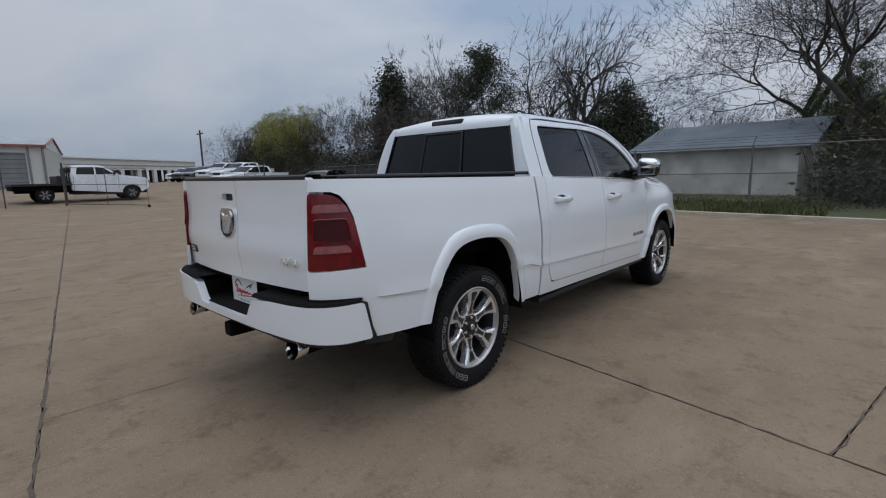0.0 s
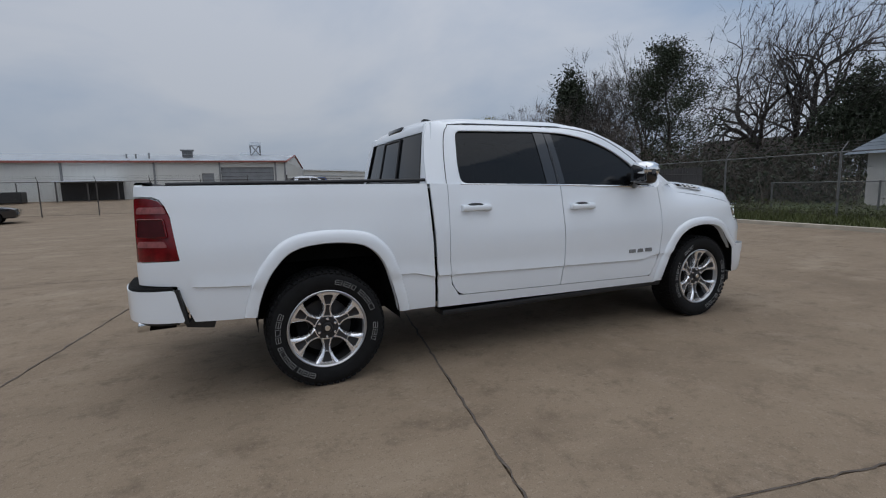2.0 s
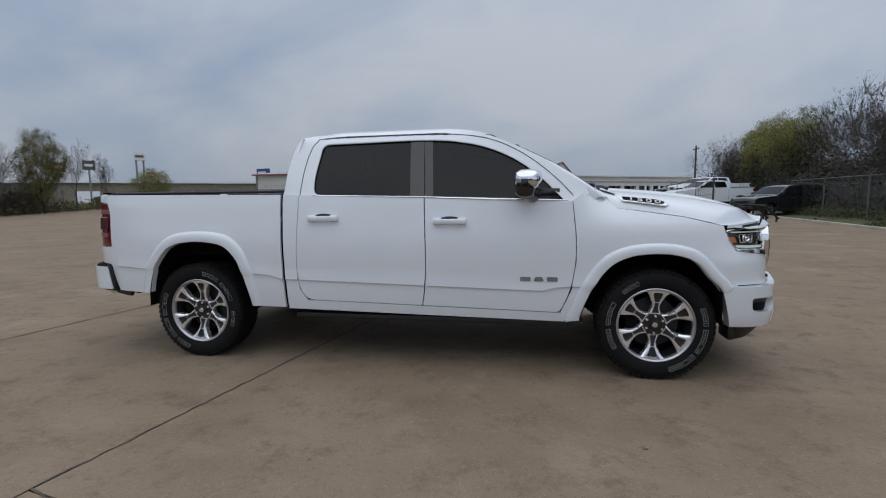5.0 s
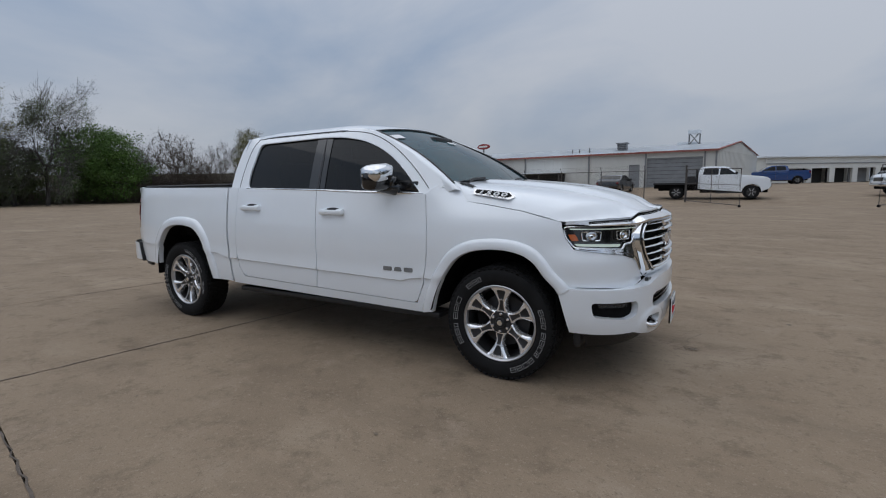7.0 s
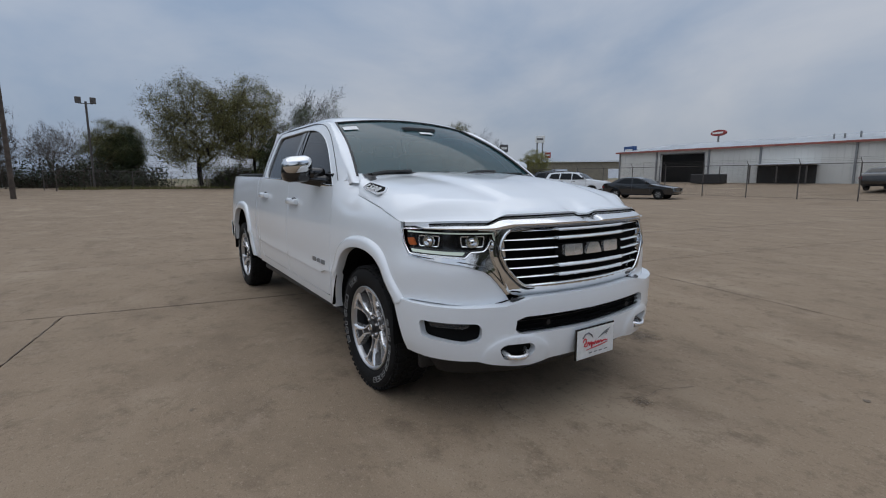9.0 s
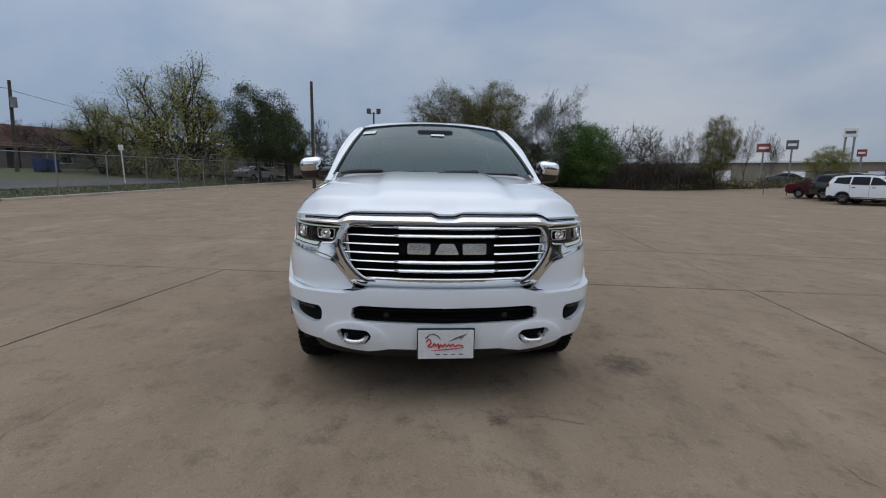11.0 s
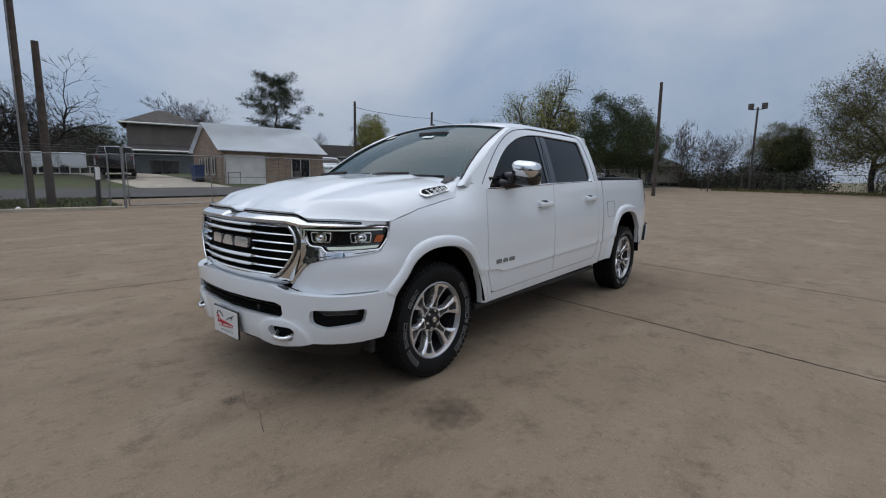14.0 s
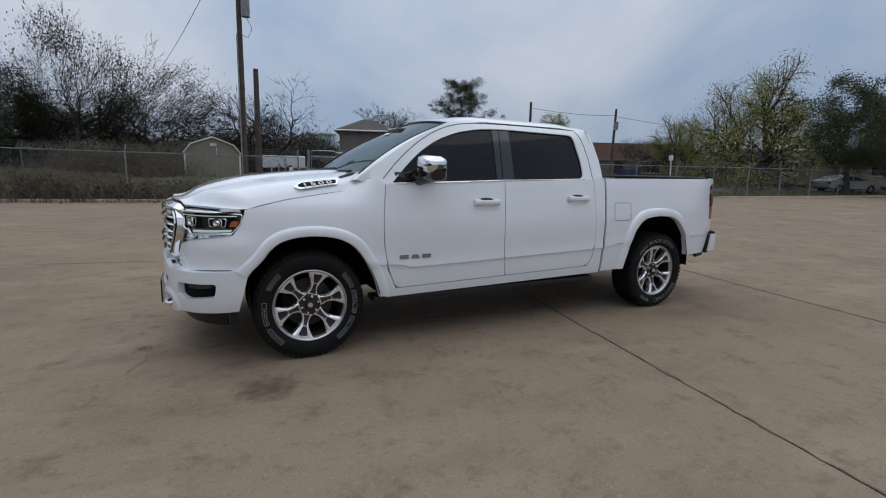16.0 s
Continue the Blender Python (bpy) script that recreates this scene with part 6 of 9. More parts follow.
def gate(label, p, q, height=1.9, lift=0.1, name="swing_gate", mat="galv"):
    """A tube frame with a middle rail, an upright and wire mesh."""
    g = empty(name)
    tagged(g, label, "gate")
    p, q = Vector((*p, gz(*p))), Vector((*q, gz(*q)))
    up = Vector((0, 0, 1))
    part("hinge_post", tube([p - 0.2 * up, p + (height + 0.35) * up], 0.05, 10), mat, g, smooth=60)
    a, b = p + (q - p) * 0.02 + lift * up, q + lift * up
    part("gate_frame", tube([a, b, b + height * up, a + height * up, a], 0.024, 6), mat, g, smooth=60)
    for t in (0.5,):
        c = a.lerp(b, t)
        part("gate_upright", tube([c, c + height * up], 0.02, 6), mat, g, smooth=60)
    part("gate_rail", tube([a + height * 0.55 * up, b + height * 0.55 * up], 0.016, 6), mat, g, smooth=60)
    part("gate_wheel", tube([b + Vector((0, -0.04, -0.04)), b + Vector((0, 0.04, -0.04))], 0.07, 12), "rubber", g, smooth=40)
    bm = bmesh.new()
    n = int((b - a).length / 0.075)
    d = b - a
    for k in range(n):
        for s in (1, -1):
            u0 = k / n
            u1 = u0 + s * height / d.length
            t1 = 1.0
            if u1 > 1 or u1 < 0:
                t1 = ((1 - u0) if u1 > 1 else u0) * d.length / height
                u1 = min(1, max(0, u1))
            v0, v1 = a + d * u0, a + d * u1 + height * t1 * up
            e = Vector((0, 0, 0.0022))
            bm.faces.new([bm.verts.new(w) for w in (v0 - e, v1 - e, v1 + e, v0 + e)])
    w = part("wire_mesh", bm, mat, g)
    w["kind"] = "stuff"
    return g


gate("closed pipe-framed street gate with wire mesh", (-13.7, -16.2), (-8.0, -16.7))
gate("closed pipe-framed street gate with wire mesh", (-1.7, -17.3), (-7.7, -16.75))
gate("open yard gate swung towards the lot", (1.2, 29.0), (3.95, 25.1), mat="rust_post")
gate("open yard gate swung back beside the trailers", (13.0, 30.0), (9.6, 26.0), mat="rust_post")

# ---- buildings ----


bm_ribs = []
rib_mesh = []


def set_ribs(parent, mat):
    """The raised ribs of the last wall, each a part, on one shared mesh."""
    for c, h, a in bm_ribs:
        if not rib_mesh:
            o = part("rib", box((0, 0, 0), (0.06, 0.024, 1.0)), mat, parent)
            rib_mesh.append(o.data)
        else:
            o = new("rib", rib_mesh[0])
            o.parent = parent
        o.matrix_basis = Matrix.Translation(c) @ Matrix.Rotation(a, 4, 'Z') @ Matrix.Diagonal((1, 1, h, 1))


def wall_mesh(p, q, z0, z1, openings=(), thick=0.2, ribs=0.0, inward=1):
    """An upright wall from p to q with openings (u0, u1, v0, v1) cut through; v from the wall's foot."""
    bm = bmesh.new()
    p, q = Vector(p), Vector(q)
    d = (q - p)
    length = d.length
    d.normalize()
    n = Vector((-d.y, d.x)) * inward
    us = sorted({0.0, length, *[u for o in openings for u in o[:2]]})
    vs = sorted({0.0, z1 - z0, *[v for o in openings for v in o[2:]]})

    def solid(a, b, c, e):
        for u0, u1, v0, v1 in openings:
            if a >= u0 - 1e-6 and b <= u1 + 1e-6 and c >= v0 - 1e-6 and e <= v1 + 1e-6:
                return False
        return True
    m = Matrix(((d.x, n.x, 0, p.x), (d.y, n.y, 0, p.y), (0, 0, 1, z0), (0, 0, 0, 1)))
    for a, b in zip(us, us[1:]):
        for c, e in zip(vs, vs[1:]):
            if solid(a, b, c, e):
                add_box(bm, ((a + b) / 2, thick / 2, (c + e) / 2), (b - a, thick, e - c), m)
    bmesh.ops.remove_doubles(bm, verts=bm.verts, dist=1e-4)
    ribs_at = []
    if ribs:
        for k in range(int(length / ribs)):
            u = (k + 0.5) * ribs
            spans = [(0.0, z1 - z0)]
            for u0, u1, v0, v1 in openings:
                if u0 - 0.02 < u < u1 + 0.02:
                    spans = [s for a, b in spans for s in ((a, min(b, v0)), (max(a, v1), b)) if s[1] - s[0] > 0.05]
            for a, b in spans:
                ribs_at.append((u, a, b))
    bm_ribs[:] = [(m @ Vector((u, -0.012, (a + b) / 2)), b - a, math.atan2(d.y, d.x)) for u, a, b in ribs_at]
    return bm, m


# long workshop with the ribbed steel front
shop = empty("workshop_building")
tagged(shop, "long low workshop with pale steel siding and red trim", "building")
ZB, ZE = 0.90, 4.02
A, B_, C_, D_ = (-28.3, 43.0), (2.65, 43.0), (6.2, 57.7), (-25.0, 57.7)
ops = [(4.85, 9.15, 0, 2.75), (25.45, 29.9, 0, 2.62), (23.9, 24.85, 0, 2.1), (2.9, 3.7, 0, 2.05), (14.2, 17.6, 0.0, 1.35)]
bm, _ = wall_mesh(A, B_, ZB, ZE, ops, ribs=0.46)
set_ribs(part("front_wall", bm, "metal_wall", shop), "metal_wall")
bm, _ = wall_mesh(B_, C_, ZB, ZE, (), ribs=0.46)
g = [bm.verts.new((x, y, z)) for x, y, z in ((2.65, 43.0, ZE), (6.2, 57.7, ZE), (4.43, 50.35, 5.05))]
bm.faces.new(g)
set_ribs(part("gable_wall", bm, "metal_wall", shop), "metal_wall")
bm, _ = wall_mesh(D_, A, ZB, ZE)
g = [bm.verts.new((x, y, z)) for x, y, z in ((-28.3, 43.0, ZE), (-25.0, 57.7, ZE), (-26.6, 50.35, 5.05))]
bm.faces.new(g)
part("far_gable_wall", bm, "metal_wall", shop)
bm, _ = wall_mesh(C_, D_, ZB, ZE)
part("back_wall", bm, "metal_wall", shop)
for nm, a, b, c, d in (("roof_slope", (-28.6, 42.7), (2.8, 42.7), (4.6, 50.35), (-26.8, 50.35)), ("roof_slope", (6.4, 58.0), (-25.2, 58.0), (-26.8, 50.35), (4.6, 50.35))):
    bm = bmesh.new()
    lo = [bm.verts.new((*a, 4.06)), bm.verts.new((*b, 4.06)), bm.verts.new((*c, 5.10)), bm.verts.new((*d, 5.10))]
    bm.faces.new(lo)
    bmesh.ops.solidify(bm, geom=bm.faces[:], thickness=0.05)
    part(nm, bm, "roof_white", shop)
part("eave_trim", box((-12.9, 42.72, 4.02), (31.4, 0.12, 0.16)), "metal_trim", shop)
for a, b in (((2.75, 42.75, 4.05), (4.5, 50.35, 5.10)), ((4.5, 50.35, 5.10), (6.3, 57.9, 4.05))):
    part("verge_trim", tube([a, b], 0.08, 4), "metal_trim", shop)
# near-black sheet behind the openings, standing in for the shade inside
inner = bmesh.new()
add_box(inner, (-12, 46.5, 2.4), (30, 0.1, 3.0))
part("dark_bay", inner, "dark_in", shop)
part("bay_floor", box((-12, 45, 0.93), (30, 3.4, 0.02)), "kerb", shop)
rd = part("roller_door", box((-0.62, 43.12, ZB + 1.31), (4.45, 0.08, 2.62)), "door_grey", shop, "closed grey roller door")
for k in range(8):
    part("door_slat", box((-0.62, 43.075, ZB + 0.16 + k * 0.33), (4.44, 0.02, 0.02)), "dark_in", rd)
part("steel_door", box((-3.92, 43.1, ZB + 1.05), (0.93, 0.06, 2.08)), "door_grey", shop)
part("steel_door", box((-25.0, 43.1, ZB + 1.02), (0.78, 0.06, 2.0)), "metal_wall", shop)
for x in (-23.9, -18.7, -14.4, -8.0, -2.95, 1.75, 2.6, -28.2):
    part("downpipe", box((x, 42.93, (ZB + ZE) / 2), (0.14, 0.12, ZE - ZB)), "galv", shop)
part("door_frame", tube([(-23.5, 42.95, ZB), (-23.5, 42.95, ZB + 2.8), (-19.1, 42.95, ZB + 2.8), (-19.1, 42.95, ZB)], 0.07, 4), "galv", shop)
lean = empty("lean_to")
tagged(lean, "low open lean-to with a pale roof against the wall", "lean-to")
part("roof", box((-12.4, 42.0, 2.42), (4.4, 2.0, 0.08), pose(0, 0, 0)), "roof_white", lean)
for x in (-14.4, -12.4, -10.4):
    part("post", box((x, 41.2, 1.6), (0.09, 0.09, 1.6)), "rust_post", lean)
# the dark under the lean-to roof is put in as this near-black sheet
part("back_board", box((-12.4, 42.85, 1.6), (4.2, 0.06, 1.5)), "dark_in", lean)
for x, y, h in ((-8.6, 45.6, 0.55), (-9.6, 45.6, 0.45), (-10.3, 45.6, 0.45)):
    v = part("roof_vent", tube([(x, y, 4.3), (x, y, 4.4 + h)], 0.07, 8), "galv", None)
    tagged(v, "short steel vent pipe on the roof", "vent")
cup = empty("roof_cupola")
tagged(cup, "small louvred roof ventilator", "ventilator")
part("body", box((-5.6, 46.5, 4.92), (0.85, 0.85, 0.55)), "galv", cup)
part("cap", box((-5.6, 46.5, 5.24), (1.1, 1.1, 0.09)), "galv", cup)
for k in range(3):
    part("louvre", box((-5.6, 46.06, 4.75 + k * 0.16), (0.8, 0.05, 0.03)), "dark_in", cup)
tw = empty("roof_hoist")
tagged(tw, "pale steel duct tower on the roof", "duct")
for x in (0.05, 1.0):
    for y in (50.0, 51.0):
        part("leg", tube([(x, y, 4.9), (x, y, 6.3)], 0.05, 5), "galv", tw)
part("hopper", box((0.52, 50.5, 6.25), (1.15, 1.15, 0.35)), "roof_white", tw)
part("brace", tube([(0.05, 50.0, 5.0), (1.0, 50.0, 6.2)], 0.05, 4), "galv", tw)
part("brace", tube([(1.0, 50.0, 5.0), (0.05, 50.0, 6.2)], 0.05, 4), "galv", tw)
part("duct", box((0.0, 50.5, 5.1), (2.0, 0.5, 0.4)), "roof_white", tw)

# further workshop with open bays
far = empty("bay_building")
tagged(far, "distant white service building with open bays", "building")
p0, p1 = (7.6, 66.0), (27.5, 80.5)
L_ = math.dist(p0, p1)
ops = [(3.0 + k * 3.1, 5.4 + k * 3.1, 0, 1.75) for k in range(6)]
bm, mf = wall_mesh(p0, p1, 1.0, 4.15, ops, thick=0.3)
part("front_wall", bm, "metal_wall", far)
for k in range(6):
    bm = box((4.2 + k * 3.1, 1.2, 0.9), (2.5, 0.1, 1.8), mf)
    # the open bays get their shade as near-black boxes
    part("bay", bm, "dark_in" if k not in (0, 3) else "door_grey", far)
part("roof", box((L_ / 2, 5.0, 3.18), (L_ + 0.6, 10.6, 0.16), mf), "roof_white", far)
part("side_wall", box((0.1, 5, 1.57), (0.2, 9.8, 3.1), mf), "metal_wall", far)
part("back_wall", box((L_ / 2, 9.9, 1.57), (L_, 0.2, 3.1), mf), "metal_wall", far)
part("fascia_band", box((L_ / 2, -0.04, 2.35), (L_, 0.06, 0.10), mf), "door_grey", far)
for k in range(7):
    part("roof_vent", box((1.5 + k * 3.4, 4, 3.36), (0.5, 0.5, 0.22), mf), "galv", far)


def gable_house(name, label, origin, turn, length, depth, z0, eave, ridge, wall, roof, openings=(), over=0.35, category="house", gable=None):
    """A house with its front from the origin along +x (turned), the ridge along its length."""
    h = empty(name)
    tagged(h, label, category)
    m = pose(origin[0], origin[1], 0, 0, 0, turn)

    def w(x, y, z):
        return m @ Vector((x, y, z))
    front = [(a, b, c, d) for a, b, c, d, *_ in openings]
    bm, mm = wall_mesh(w(0, 0, 0).xy, w(length, 0, 0).xy, z0, eave, front)
    part("wall", bm, wall, h)
    bm, _ = wall_mesh(w(length, depth, 0).xy, w(0, depth, 0).xy, z0, eave)
    part("wall", bm, wall, h)
    for x in (0, length):
        bm = bmesh.new()
        for d in (0.0, 0.2 if x == 0 else -0.2):
            bm.faces.new([bm.verts.new(w(x + d, y, z)) for y, z in ((0.0, z0), (depth, z0), (depth, eave), (depth / 2, ridge), (0.0, eave))])
        part("gable", bm, gable or wall, h)
    for s in (0, 1):
        bm = bmesh.new()
        y0, y1 = (-over, depth / 2) if s == 0 else (depth + over, depth / 2)
        drop = over * (ridge - eave) / (depth / 2)
        f = bm.faces.new([bm.verts.new(w(x, y, z)) for x, y, z in ((-over, y0, eave - drop), (length + over, y0, eave - drop), (length + over, y1, ridge), (-over, y1, ridge))])
        bmesh.ops.solidify(bm, geom=[f], thickness=-0.09)
        part("roof", bm, roof, h)
    for a, b, c, d, kind in openings:
        cx, cz = (a + b) / 2, z0 + (c + d) / 2
        if kind == "window":
            win = part("window", box((cx, 0.12, cz - z0), (b - a, 0.04, d - c), mm), "tint", h)
            part("frame", tube([mm @ Vector(q) for q in ((a, -0.02, c), (b, -0.02, c), (b, -0.02, d), (a, -0.02, d), (a, -0.02, c))], 0.04, 4), "white_paint", win)
            part("glazing_bar", tube([mm @ Vector(q) for q in ((cx, -0.01, c), (cx, -0.01, d))], 0.02, 4), "white_paint", win)
        else:
            part("door", box((cx, 0.10, cz - z0), (b - a, 0.06, d - c), mm), kind, h)
    return h, mm


# white block shed behind the east fence
wh, _ = gable_house("block_shed", "old white block shed with a galvanised roof behind the fence", (18.2, 5.1), -96, 5.9, 6.0, 0.1, 2.30, 3.36, "old_paint", "roof_metal", over=0.5, category="shed")
wh.matrix_basis = pose(0, 0, 0)
# gabled house among the trees
gable_house("gabled_house", "pale gabled house with a dark roof among trees", (46.2, 21.9), 118, 8.0, 5.2, 0.9, 3.3, 5.0, "tan", "shingle", [(1.2, 2.1, 1.0, 1.9, "window")])
# brick house with the pale metal roof
bh, mb = gable_house("brick_house", "old patched brick house with a pale metal roof", (-9.5, -26.0), 169.8, 6.6, 7.1, 0.4, 2.83, 4.60, "brick", "roof_white",
                     [(4.35, 5.6, 0.75, 1.95, "window"), (0.12, 2.65, 0.0, 2.1, "white_paint")], over=0.27)
part("gutter", tube([mb @ Vector((-0.25, -0.28, 2.27)), mb @ Vector((6.85, -0.28, 2.27))], 0.05, 5), "rust_post", bh)
part("base_board", box((4.6, -0.05, 0.18), (3.9, 0.06, 0.34), mb), "white_paint", bh)
part("window_cooler", box((4.65, -0.18, 0.95), (0.5, 0.4, 0.36), mb, bevel=0.02), "rust_post", bh)
part("cellar_rail", tube([mb @ Vector(q) for q in ((0.1, -0.8, 0), (0.1, -0.8, 1.0), (0.8, -0.8, 1.0), (0.8, -0.8, 0))], 0.03, 5), "rust_post", bh)
for cx, cz in ((-0.01, 1.6),):
    for k in (1.6, 3.2, 4.6):
        wn_ = part("window", box((-0.06, k, 1.35), (0.06, 0.5, 1.0), mb), "tint", bh)
        part("frame", tube([mb @ Vector((-0.10, k + a, 1.35 + b)) for a, b in ((-0.27, -0.52), (0.27, -0.52), (0.27, 0.52), (-0.27, 0.52), (-0.27, -0.52))], 0.04, 4), "white_paint", wn_)
# two-storey grey house behind it
gh = empty("two_storey_house")
tagged(gh, "grey-brown two-storey house with a hipped shingle roof", "house")
mg = pose(-9.6, -42.6, 0, 0, 0, 160)
part("upper_wall", box((2.6, 2.6, 4.2), (5.2, 5.2, 2.3), mg), "grey_siding", gh)
part("lower_wall", box((2.9, 2.2, 1.9), (6.6, 6.2, 2.4), mg), "slate_siding", gh)


def hip(x0, x1, y0, y1, z0, z1, m):
    bm = bmesh.new()
    cx, cy = (x0 + x1) / 2, (y0 + y1) / 2
    b = [bm.verts.new(m @ Vector(q)) for q in ((x0, y0, z0), (x1, y0, z0), (x1, y1, z0), (x0, y1, z0))]
    r = [bm.verts.new(m @ Vector(q)) for q in ((cx - 0.4, cy, z1), (cx + 0.4, cy, z1))]
    bm.faces.new((b[0], b[1], r[1], r[0]))
    bm.faces.new((b[1], b[2], r[1]))
    bm.faces.new((b[2], b[3], r[0], r[1]))
    bm.faces.new((b[3], b[0], r[0]))
    bm.faces.new(list(reversed(b)))
    return bm


part("upper_roof", hip(-0.5, 5.7, -0.5, 5.7, 5.3, 6.7, mg), "shingle", gh)
part("lower_roof", hip(-0.9, 6.7, -1.4, 5.8, 3.05, 4.4, mg), "shingle", gh)
part("fascia", tube([mg @ Vector(q) for q in ((-0.5, -0.5, 5.3), (5.7, -0.5, 5.3), (5.7, 5.7, 5.3), (-0.5, 5.7, 5.3), (-0.5, -0.5, 5.3))], 0.08, 4), "white_paint", gh)
part("fascia", tube([mg @ Vector(q) for q in ((-0.9, -1.4, 3.05), (6.7, -1.4, 3.05))], 0.08, 4), "white_paint", gh)
part("garage_door", box((3.8, -0.95, 1.75), (3.4, 0.08, 2.1), mg), "slate_siding", gh)
for x in (-0.3, 6.1):
    part("porch_post", box((x, -1.2, 1.9), (0.16, 0.16, 2.3), mg), "white_paint", gh)
# barn-shaped garden shed
sh = empty("garden_shed")
tagged(sh, "tan barn-shaped garden shed on the grass", "shed")
ms = pose(1.85, -32.2, 0.62, 0, 0, 186)
prof = [(-1.75, 0), (1.75, 0), (1.75, 1.75), (1.30, 2.35), (0.0, 2.85), (-1.30, 2.35), (-1.75, 1.75)]
bm = bmesh.new()
add_prism(bm, prof, 4.0, lambda u, v, w: ms @ Vector((u, w, v)))
part("wall", bm, "tan", sh)
for a, b in zip(prof[2:], prof[3:]):
    bm = bmesh.new()
    f = bm.faces.new([bm.verts.new(ms @ Vector(q)) for q in ((a[0] * 1.04, -0.12, a[1] + 0.02), (b[0] * 1.04, -0.12, b[1] + 0.02), (b[0] * 1.04, 4.1, b[1] + 0.02), (a[0] * 1.04, 4.1, a[1] + 0.02))])
    bmesh.ops.solidify(bm, geom=[f], thickness=0.06)
    part("roof", bm, "shingle", sh)
    part("barge_board", tube([ms @ Vector((a[0] * 1.03, -0.08, a[1])), ms @ Vector((b[0] * 1.03, -0.08, b[1]))], 0.05, 4), "white_paint", sh)
part("vent", box((0.05, -0.03, 2.35), (0.4, 0.05, 0.18), ms), "white_paint", sh)
for x in (-1.72, 1.72):
    part("corner_board", box((x, -0.02, 0.87), (0.10, 0.05, 1.75), ms), "white_paint", sh)
# low houses across the street to the south-west
gable_house("bungalow", "low bungalow with a red-brown roof across the street", (-31.5, -36.0), 155, 16, 9, 1.0, 3.3, 5.3, "grey_siding", "shingle_red", [(2, 3.4, 1.0, 2.1, "window"), (6, 7, 0, 2.05, "dark_in"), (9, 11, 0.9, 2.1, "window")])
gable_house("bungalow", "long low tan bungalow shaded by trees", (-42.0, -21.5), 152, 20, 8, 1.1, 3.1, 4.4, "tan", "shingle", [(2, 3.6, 1.0, 2.0, "window"), (6, 8.2, 0, 2.05, "door_grey"), (10, 11.6, 0.9, 2.1, "window"), (14, 15, 0, 2.05, "dark_in")])
gable_house("bungalow", "small green-grey bungalow with a low roof", (-26.0, -38.5), 160, 9, 7, 1.1, 3.2, 4.6, "slate_siding", "shingle", [(1.5, 2.8, 1.0, 2.1, "window"), (5, 6.3, 1.0, 2.1, "window")])
gable_house("tin_shed", "low shed with a pale roof behind the brush", (13.2, -37.0), 183, 4.6, 5, 0.9, 2.6, 3.9, "wood_grey", "old_paint", (), category="shed")
gable_house("tin_shed", "weathered board shed behind the brush", (6.3, -37.5), 183, 5, 4, 0.9, 2.5, 3.5, "wood_grey", "wood_grey", (), category="shed")
# warehouse strip on the far side of the highway
wz = empty("distant_warehouse")
tagged(wz, "long pale distant warehouse", "building")
mz = pose(-95, 78, 0, 0, 0, 42)
bm, mz2 = wall_mesh((-140, 40), (-60, 112), 0.5, 5.5, [(6 + 14 * k, 10 + 14 * k, 0, 3.2) for k in range(7)], thick=0.4, inward=-1)
part("wall", bm, "tan", wz)
part("roof", box((53.8, -6, 5.1), (108, 14, 0.3), mz2), "roof_white", wz)

# ---- poles, wires, signs ----


def utility_pole(x, y, h, label, r=0.15, arm=True, lean=0.0):
    p = empty("utility_pole")
    tagged(p, label, "utility pole")
    z = gz(x, y)
    part("pole", tube([(x, y, z - 0.3), (x + lean * 0.5, y, z + h * 0.5), (x + lean, y, z + h)], (r, r * 0.9, r * 0.75), 10), "pole", p, smooth=60)
    if arm:
        a = Vector((x + lean, y, z + h - 0.5))
        part("cross_arm", box((0, 0, 0), (0.10, 2.2, 0.12), Matrix.Translation(a)), "pole", p)
        for k in (-0.9, 0, 0.9):
            part("insulator", tube([a + Vector((0, k, 0.06)), a + Vector((0, k, 0.24))], 0.04, 6), "galv", p)
    return p


up = utility_pole(0.85, -18.1, 11.2, "tall dark utility pole with a conduit at the fence", 0.125)
part("conduit", tube([(0.97, -17.96, 0.1), (0.97, -17.96, 6.9)], 0.032, 6), "galv", up, smooth=60)
part("transformer", tube([(0.62, -17.78, 7.55), (0.62, -17.78, 8.25)], 0.17, 12), "galv", up, smooth=60)
part("service_loop", tube([(0.62, -17.78, 7.6), (0.40, -17.7, 7.1), (0.55, -17.75, 6.75), (0.95, -17.9, 6.9)], 0.012, 4), "trim", up)
utility_pole(0.25, -18.4, 5.6, "grey wooden stub pole beside a utility pole", 0.14, arm=False)
utility_pole(-32.6, -7.6, 8.0, "dark leaning wooden pole at the lot edge", 0.14, arm=False, lean=0.25)
utility_pole(-22.0, -28.6, 6.4, "dark wooden pole behind the lawns", 0.13, arm=False)
pb = utility_pole(-31.0, -28.2, 6.4, "utility pole with a small transformer", 0.13, arm=False, lean=-0.2)
part("transformer", tube([(-31.0, -27.9, 5.6), (-31.0, -27.9, 6.3)], 0.2, 10), "galv", pb, smooth=60)
utility_pole(23.8, 68.0, 6.9, "utility pole beyond the workshops", 0.14)
wires_ = [((0.85, -18.1, 10.7), (40, -15.0, 9.5)), ((-22, -28.6, 6.9), (-31.2, -28.2, 6.9)), ((-31.2, -28.2, 6.8), (-75, -27, 7.5)),
          ((24.0, -16.0, 7.4), (24.0, 24.0, 6.6)), ((24.0, 24.0, 6.6), (23.8, 68.0, 6.8)), ((0.85, -18.1, 11.0), (6.0, -45, 9.0))]
